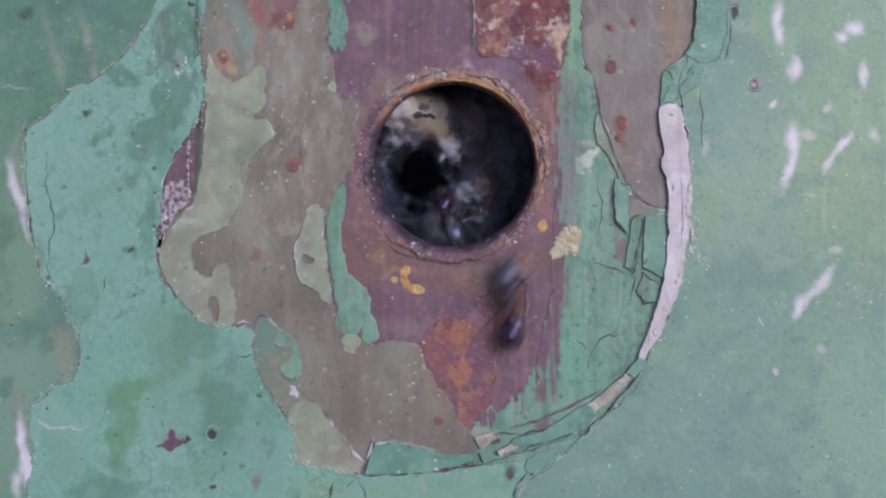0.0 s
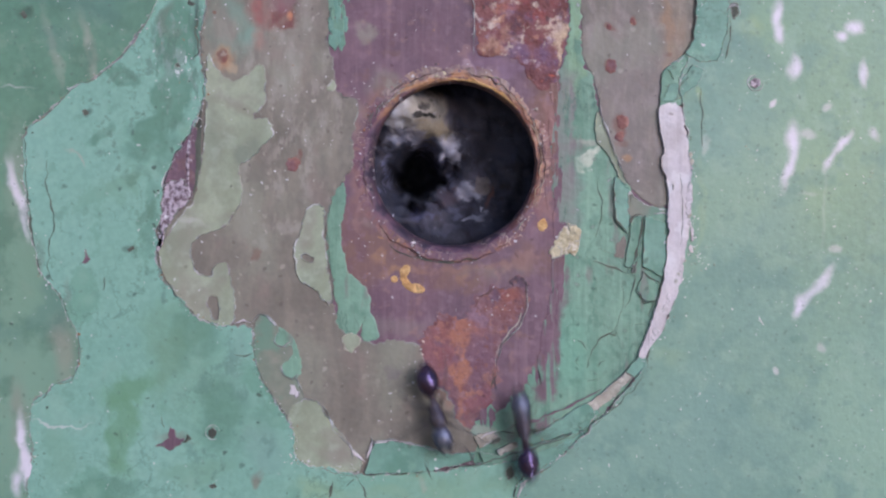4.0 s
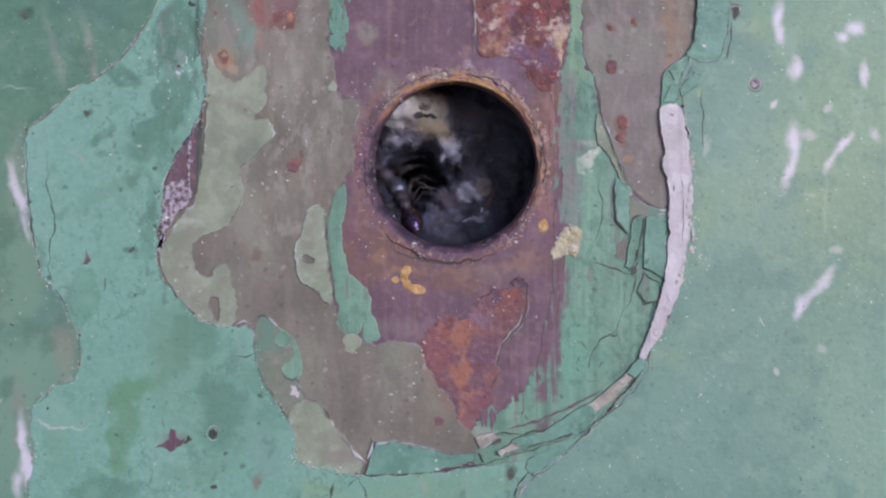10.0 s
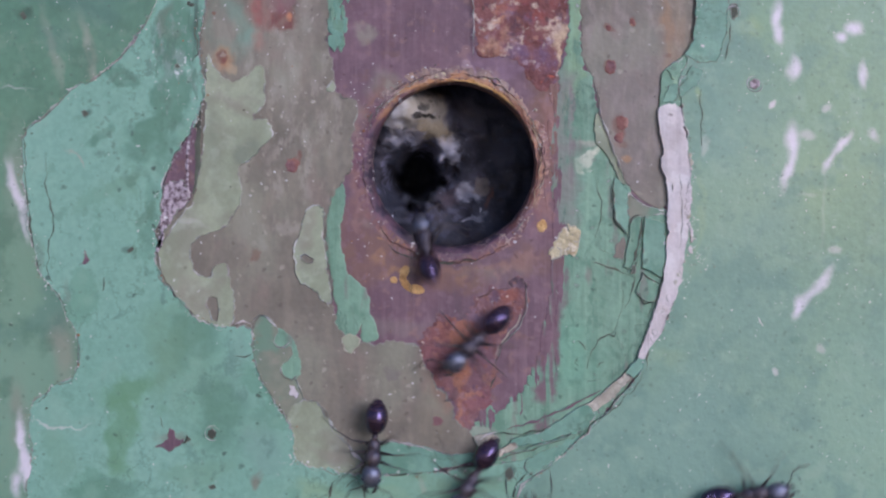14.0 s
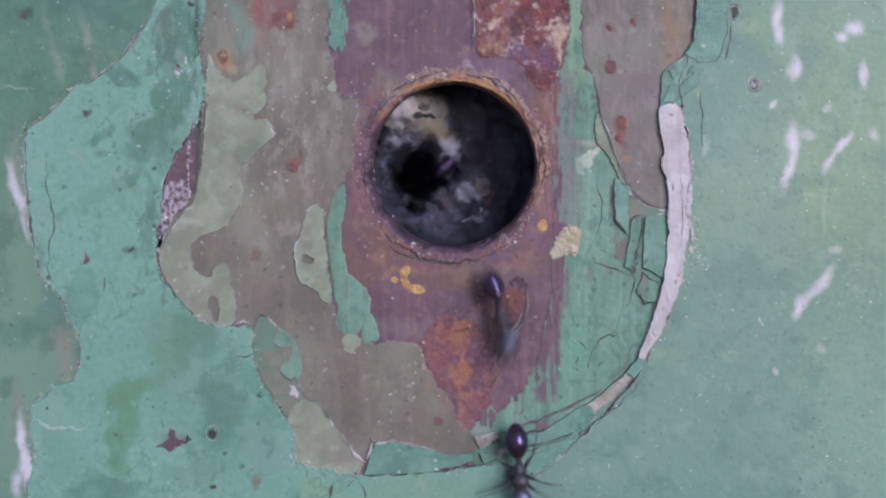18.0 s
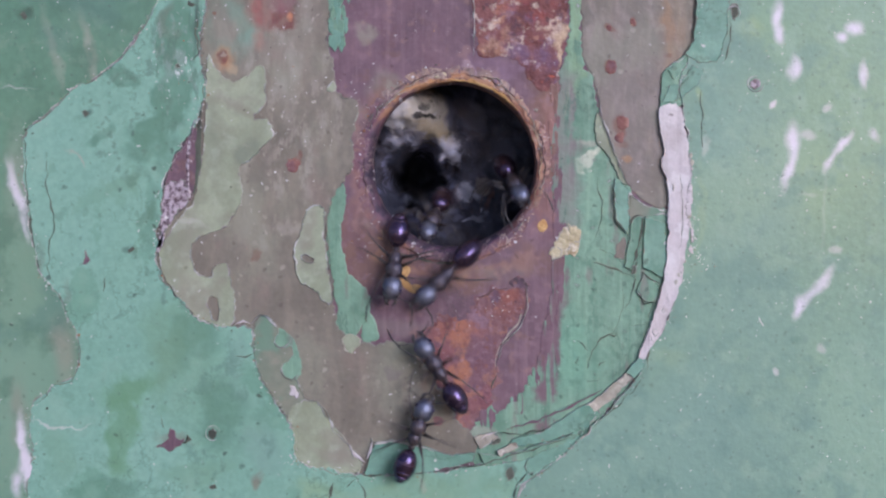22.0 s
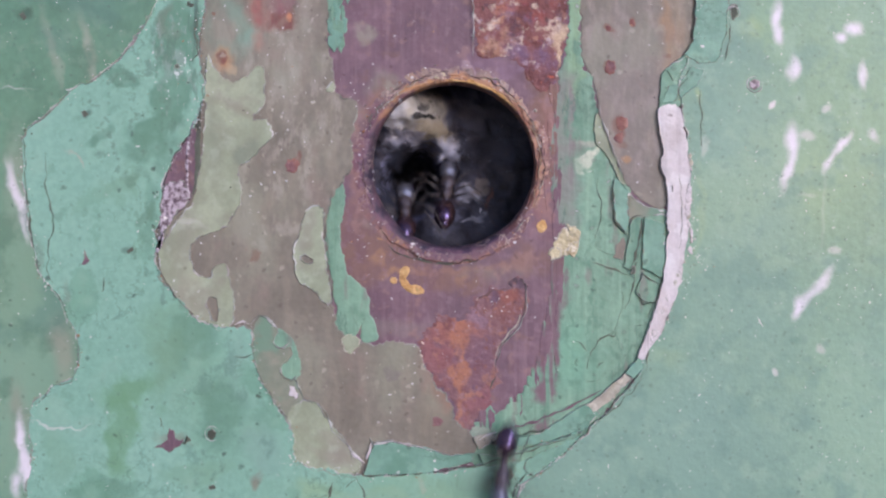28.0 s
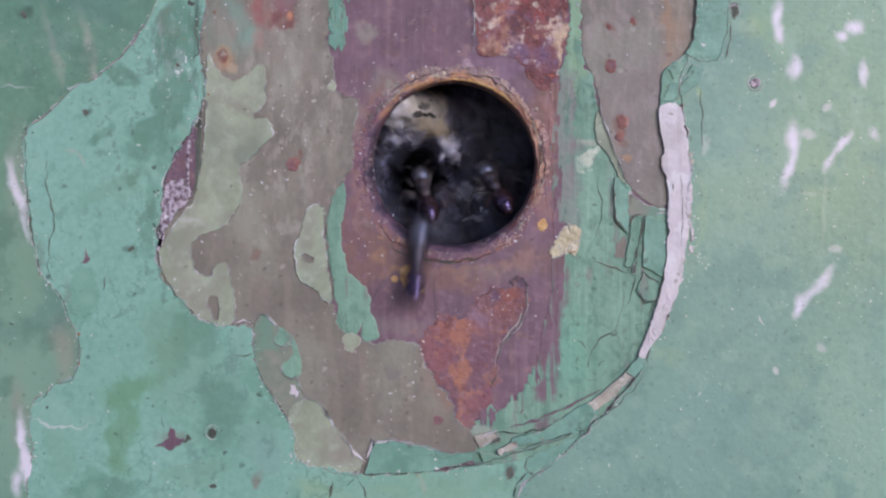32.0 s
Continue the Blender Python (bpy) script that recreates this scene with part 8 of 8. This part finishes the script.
    walk(ants[14], [
        (0.0, lurk(576, 603, 90)), (19.98, lurk(576, 603, 41)), (20.19, lurk(721, 475, -24)), (20.4, crawl(867, 347, -90)), (20.6, crawl(880, 392, -81)),
        (20.7, crawl(883, 444, -97)), (20.8, crawl(864, 521, -99)), (20.9, crawl(848, 669, -96)), (21.0, crawl(832, 807, -105)), (21.1, crawl(803, 839, -120)),
        (21.2, crawl(751, 859, -100)), (21.3, crawl(751, 849, -95)), (21.4, crawl(764, 865, -90)), (21.5, crawl(771, 968, -86)), (21.88, crawl(836, 1079, -146)),
        (22.25, crawl(902, 1190, -207)), (23.0, crawl(706, 936, -265)), (23.1, crawl(697, 826, -264)), (23.2, crawl(684, 707, -271)), (23.3, crawl(700, 643, -297)),
        (23.4, crawl(754, 566, -310)), (23.5, crawl(793, 566, -325)), (23.6, crawl(857, 579, -318)), (23.7, crawl(893, 585, -315)), (23.8, crawl(902, 585, -320)),
        (23.9, crawl(899, 559, -308)), (24.0, crawl(886, 550, -295)), (24.1, crawl(899, 495, -290)), (24.2, crawl(947, 437, -285)), (24.3, crawl(935, 415, -265)),
        (24.4, crawl(918, 379, -260)), (24.5, crawl(899, 347, -262)), (24.6, crawl(893, 312, -260)), (24.8, crawl(906, 286, -260)), (25.0, crawl(899, 241, -245)),
        (25.2, crawl(890, 235, -220)), (25.3, crawl(880, 215, -220)), (25.4, crawl(848, 190, -210)), (25.6, crawl(790, 151, -200)), (25.81, lurk(683, 377, -158)),
        (26.02, lurk(576, 603, -115)), (26.94, lurk(576, 603, -63)), (27.86, lurk(576, 603, -12)), (28.78, lurk(576, 603, 40)), (28.99, lurk(718, 481, -10)),
        (29.2, crawl(861, 360, -60)), (29.4, crawl(873, 399, -20)), (29.5, crawl(899, 418, -20)), (29.6, crawl(928, 418, -40)), (29.7, crawl(918, 466, -100)),
        (29.8, crawl(883, 559, -115)), (29.9, crawl(809, 540, -180)), (30.0, crawl(706, 527, -165)), (30.1, crawl(677, 518, -145)), (30.2, crawl(716, 540, -108)),
        (30.3, crawl(771, 650, -76)), (30.4, crawl(783, 814, -87)), (30.5, crawl(790, 968, -88)), (30.77, crawl(846, 1079, -150)), (31.05, crawl(902, 1190, -212)),
        (31.6, crawl(764, 952, -263)), (31.7, crawl(751, 842, -261)), (31.8, crawl(729, 724, -265)), (31.9, crawl(729, 585, -272)), (32.0, crawl(738, 473, -275)),
    ])
    walk(ants[15], [
        (0.0, lurk(747, -27, 90)), (6.69, lurk(747, -27, 150)), (13.39, lurk(747, -27, 209)), (20.08, lurk(747, -27, 269)), (20.5, crawl(738, 347, 270)),
        (20.7, crawl(742, 405, 290)), (20.8, crawl(771, 447, 310)), (20.9, crawl(800, 469, 335)), (21.0, crawl(838, 466, 350)), (21.1, crawl(899, 450, 360)),
        (21.2, crawl(954, 463, 342)), (21.3, crawl(944, 482, 318)), (21.4, crawl(928, 492, 300)), (21.5, crawl(902, 498, 282)), (21.6, crawl(873, 473, 245)),
        (21.7, crawl(823, 474, 232)), (21.8, crawl(774, 512, 226)), (21.9, crawl(767, 505, 223)), (22.0, crawl(786, 491, 225)), (22.1, crawl(800, 466, 222)),
        (22.2, crawl(810, 445, 218)), (22.3, crawl(818, 420, 222)), (22.4, crawl(826, 408, 235)), (22.5, crawl(809, 450, 270)), (22.6, crawl(790, 476, 260)), (22.7, crawl(796, 489, 270)),
        (22.8, crawl(790, 463, 250)), (22.85, crawl(780, 447, 205)), (22.9, crawl(771, 431, 160)), (23.0, crawl(764, 405, 120)), (23.2, crawl(758, 357, 98)),
        (23.41, lurk(909, 441, 34)), (23.62, lurk(1060, 526, -29)), (32.0, lurk(1060, 526, -29)),
    ])
    walk(ants[16], [
        (0.0, lurk(1060, 526, 90)), (21.08, lurk(1060, 526, 150)), (21.29, lurk(899, 433, 210)), (21.5, crawl(738, 341, 270)), (21.7, crawl(729, 392, 255)),
        (21.8, crawl(713, 430, 255)), (21.9, crawl(709, 456, 258)), (22.0, crawl(699, 468, 264)), (22.1, crawl(709, 471, 274)),
        (22.2, crawl(711, 490, 272)), (22.3, crawl(698, 522, 257)), (22.4, crawl(705, 556, 255)), (22.5, crawl(738, 662, 280)), (22.6, crawl(761, 759, 283)),
        (22.7, crawl(787, 871, 280)), (22.8, crawl(796, 968, 276)), (23.01, crawl(936, 989, 314)), (23.22, crawl(1075, 1010, 351)), (25.61, crawl(1075, 1010, 410)),
        (27.99, crawl(1075, 1010, 468)), (30.38, crawl(1075, 1010, 526)), (30.8, crawl(835, 952, 460)), (30.9, crawl(816, 846, 465)), (31.0, crawl(790, 778, 464)),
        (31.1, crawl(771, 669, 459)), (31.2, crawl(745, 495, 453)), (31.3, crawl(758, 434, 436)), (31.4, crawl(771, 395, 446)), (31.7, crawl(764, 347, 458)),
        (32.0, lurk(747, -27, 453)),
    ])
    walk(ants[17], [
        (0.0, lurk(435, 315, 90)), (10.74, lurk(435, 315, 42)), (21.48, lurk(435, 315, -7)), (21.69, lurk(622, 338, -60)), (21.9, crawl(764, 380, -138)),
        (22.0, crawl(757, 410, -114)), (22.1, crawl(778, 408, -82)), (22.2, crawl(782, 420, -60)), (22.3, crawl(784, 425, -62)), (22.4, crawl(788, 458, -64)), (22.5, crawl(783, 592, -72)),
        (22.6, crawl(809, 640, -65)), (22.7, crawl(841, 678, -45)), (22.8, crawl(867, 682, -38)), (22.9, crawl(886, 695, -42)), (23.0, crawl(890, 733, -72)),
        (23.1, crawl(915, 833, -80)), (23.2, crawl(931, 968, -83)), (23.62, crawl(901, 1100, -103)), (26.4, crawl(901, 1100, -160)), (29.18, crawl(901, 1100, -216)),
        (29.6, crawl(700, 952, -274)), (29.7, crawl(706, 868, -276)), (29.8, crawl(716, 791, -269)), (29.9, crawl(703, 724, -265)), (30.0, crawl(668, 685, -255)),
        (30.1, crawl(645, 675, -260)), (30.2, crawl(645, 659, -258)), (30.3, crawl(629, 601, -271)), (30.4, crawl(648, 479, -279)), (30.5, crawl(655, 431, -290)),
        (30.6, crawl(687, 383, -308)), (30.7, crawl(716, 354, -309)), (31.0, dive(712, 326, -302)), (31.2, dive(738, 328, -290)), (31.32, lurk(584, 322, -242)), (31.44, lurk(435, 315, -182)),
        (32.0, lurk(435, 315, -182)),
    ])
    walk(ants[18], [
        (0.0, lurk(1076, 67, 90)), (11.09, lurk(1076, 67, 162)), (22.18, lurk(1076, 67, 233)), (22.6, crawl(867, 347, 290)), (22.8, crawl(841, 392, 280)),
        (22.9, crawl(822, 412, 270)), (23.0, crawl(803, 431, 265)), (23.1, crawl(809, 424, 300)), (23.2, crawl(835, 405, 360)), (23.4, crawl(848, 357, 420)),
        (23.82, lurk(1076, 67, 412)), (32.0, lurk(1076, 67, 412)),
    ])
    walk(ants[19], [
        (0.0, lurk(781, 650, 90)), (22.58, lurk(781, 650, 89)), (22.72, lurk(783, 557, 143)), (22.86, lurk(785, 465, 196)), (23.0, crawl(787, 373, 250)),
        (23.2, crawl(761, 431, 210)), (23.3, crawl(706, 434, 165)), (23.4, crawl(664, 421, 160)), (23.5, crawl(668, 428, 190)), (23.6, crawl(648, 457, 208)),
        (23.7, crawl(664, 486, 228)), (23.8, crawl(668, 511, 238)), (23.9, crawl(674, 553, 255)), (24.0, crawl(697, 598, 265)), (24.1, crawl(713, 666, 274)),
        (24.2, crawl(719, 682, 272)), (24.3, crawl(719, 688, 268)), (24.4, crawl(729, 701, 265)), (24.5, crawl(719, 733, 260)), (24.6, crawl(716, 765, 260)),
        (24.7, crawl(697, 778, 242)), (24.8, crawl(681, 781, 238)), (24.9, crawl(677, 791, 235)), (25.0, crawl(671, 807, 235)), (25.1, crawl(674, 814, 245)),
        (25.2, crawl(671, 826, 250)), (25.3, crawl(668, 830, 252)), (25.5, crawl(655, 842, 255)), (25.8, crawl(648, 871, 264)), (26.0, crawl(642, 968, 266)),
        (26.32, crawl(684, 1079, 330)), (26.65, crawl(727, 1190, 394)), (27.3, crawl(809, 855, 452)), (27.4, crawl(803, 695, 453)), (27.5, crawl(796, 566, 453)),
        (27.6, crawl(793, 489, 450)), (27.7, crawl(796, 434, 452)), (27.8, crawl(790, 405, 455)), (28.0, crawl(790, 360, 445)), (28.2, crawl(796, 328, 439)),
        (28.34, lurk(791, 435, 382)), (28.48, lurk(786, 542, 324)), (28.62, lurk(781, 650, 267)), (32.0, lurk(781, 650, 267)),
    ])
    walk(ants[20], [
        (0.0, lurk(582, 16, 90)), (11.44, lurk(582, 16, 17)), (22.88, lurk(582, 16, -56)), (23.3, crawl(819, 367, -70)), (23.4, crawl(835, 405, -63)),
        (23.5, crawl(857, 444, -40)), (23.6, crawl(918, 473, -30)), (23.7, crawl(938, 476, -35)), (23.8, crawl(951, 486, -40)), (23.9, crawl(983, 476, -48)),
        (24.0, crawl(1009, 492, -60)), (24.1, crawl(1031, 585, -85)), (24.2, crawl(1025, 711, -102)), (24.3, crawl(989, 785, -115)), (24.4, crawl(954, 865, -108)),
        (24.5, crawl(931, 968, -102)), (24.85, crawl(916, 989, -148)), (25.2, crawl(900, 1010, -194)), (25.9, crawl(867, 952, -267)), (26.0, crawl(861, 839, -264)),
        (26.2, crawl(835, 662, -261)), (26.4, crawl(809, 518, -260)), (26.6, crawl(796, 437, -262)), (26.7, crawl(790, 379, -265)), (27.0, crawl(787, 334, -266)),
        (27.23, lurk(718, 228, -212)), (27.47, lurk(650, 122, -158)), (27.7, lurk(582, 16, -104)), (28.4, crawl(783, 347, -90)), (28.6, crawl(790, 392, -82)),
        (28.7, crawl(796, 437, -85)), (28.8, crawl(806, 444, -80)), (28.9, crawl(812, 463, -75)), (29.0, crawl(838, 463, -25)), (29.1, crawl(880, 489, -45)),
        (29.2, crawl(899, 514, -75)), (29.3, crawl(877, 569, -115)), (29.4, crawl(774, 727, -129)), (29.5, crawl(652, 849, -122)), (29.6, crawl(626, 968, -102)),
        (29.81, crawl(763, 989, -55)), (30.02, crawl(900, 1010, -9)), (32.0, crawl(900, 1010, -9)),
    ])
    walk(ants[21], [
        (0.0, lurk(1162, 344, 90)), (11.64, lurk(1162, 344, 137)), (23.28, lurk(1162, 344, 184)), (23.49, lurk(979, 355, 227)), (23.7, crawl(796, 367, 270)),
        (23.9, crawl(793, 428, 269)), (24.0, crawl(793, 502, 266)), (24.1, crawl(783, 585, 272)), (24.2, crawl(800, 662, 281)), (24.3, crawl(812, 736, 288)),
        (24.4, crawl(851, 817, 282)), (24.5, crawl(857, 952, 273)), (24.92, crawl(1073, 1055, 334)), (25.57, crawl(1073, 1055, 277)), (26.23, crawl(1073, 1055, 220)),
        (26.88, crawl(1073, 1055, 163)), (27.3, crawl(787, 968, 98)), (27.4, crawl(774, 871, 98)), (27.5, crawl(761, 791, 102)), (27.6, crawl(738, 701, 109)),
        (27.7, crawl(690, 582, 103)), (27.8, crawl(684, 463, 83)), (27.9, crawl(709, 415, 61)), (28.0, crawl(719, 399, 92)), (28.1, crawl(719, 367, 81)),
        (28.2, crawl(726, 360, 72)), (28.5, crawl(732, 328, 79)), (28.71, lurk(947, 336, 38)), (28.92, lurk(1162, 344, -2)), (29.27, lurk(1162, 344, -61)),
        (29.63, lurk(1162, 344, -120)), (29.98, lurk(1162, 344, -178)), (30.19, lurk(979, 349, -129)), (30.4, crawl(796, 354, -80)), (30.6, crawl(803, 392, -60)),
        (30.7, crawl(832, 415, -40)), (30.8, crawl(845, 447, -63)), (30.9, crawl(870, 492, -65)), (31.0, crawl(902, 572, -72)), (31.1, crawl(896, 585, -68)),
        (31.2, crawl(928, 621, -72)), (31.3, crawl(941, 656, -85)), (31.4, crawl(928, 736, -95)), (31.5, crawl(915, 842, -92)), (31.6, crawl(918, 968, -89)),
        (32.0, crawl(1073, 1055, -29)),
    ])
    for ant in ants:
        stride(ant)


motions()
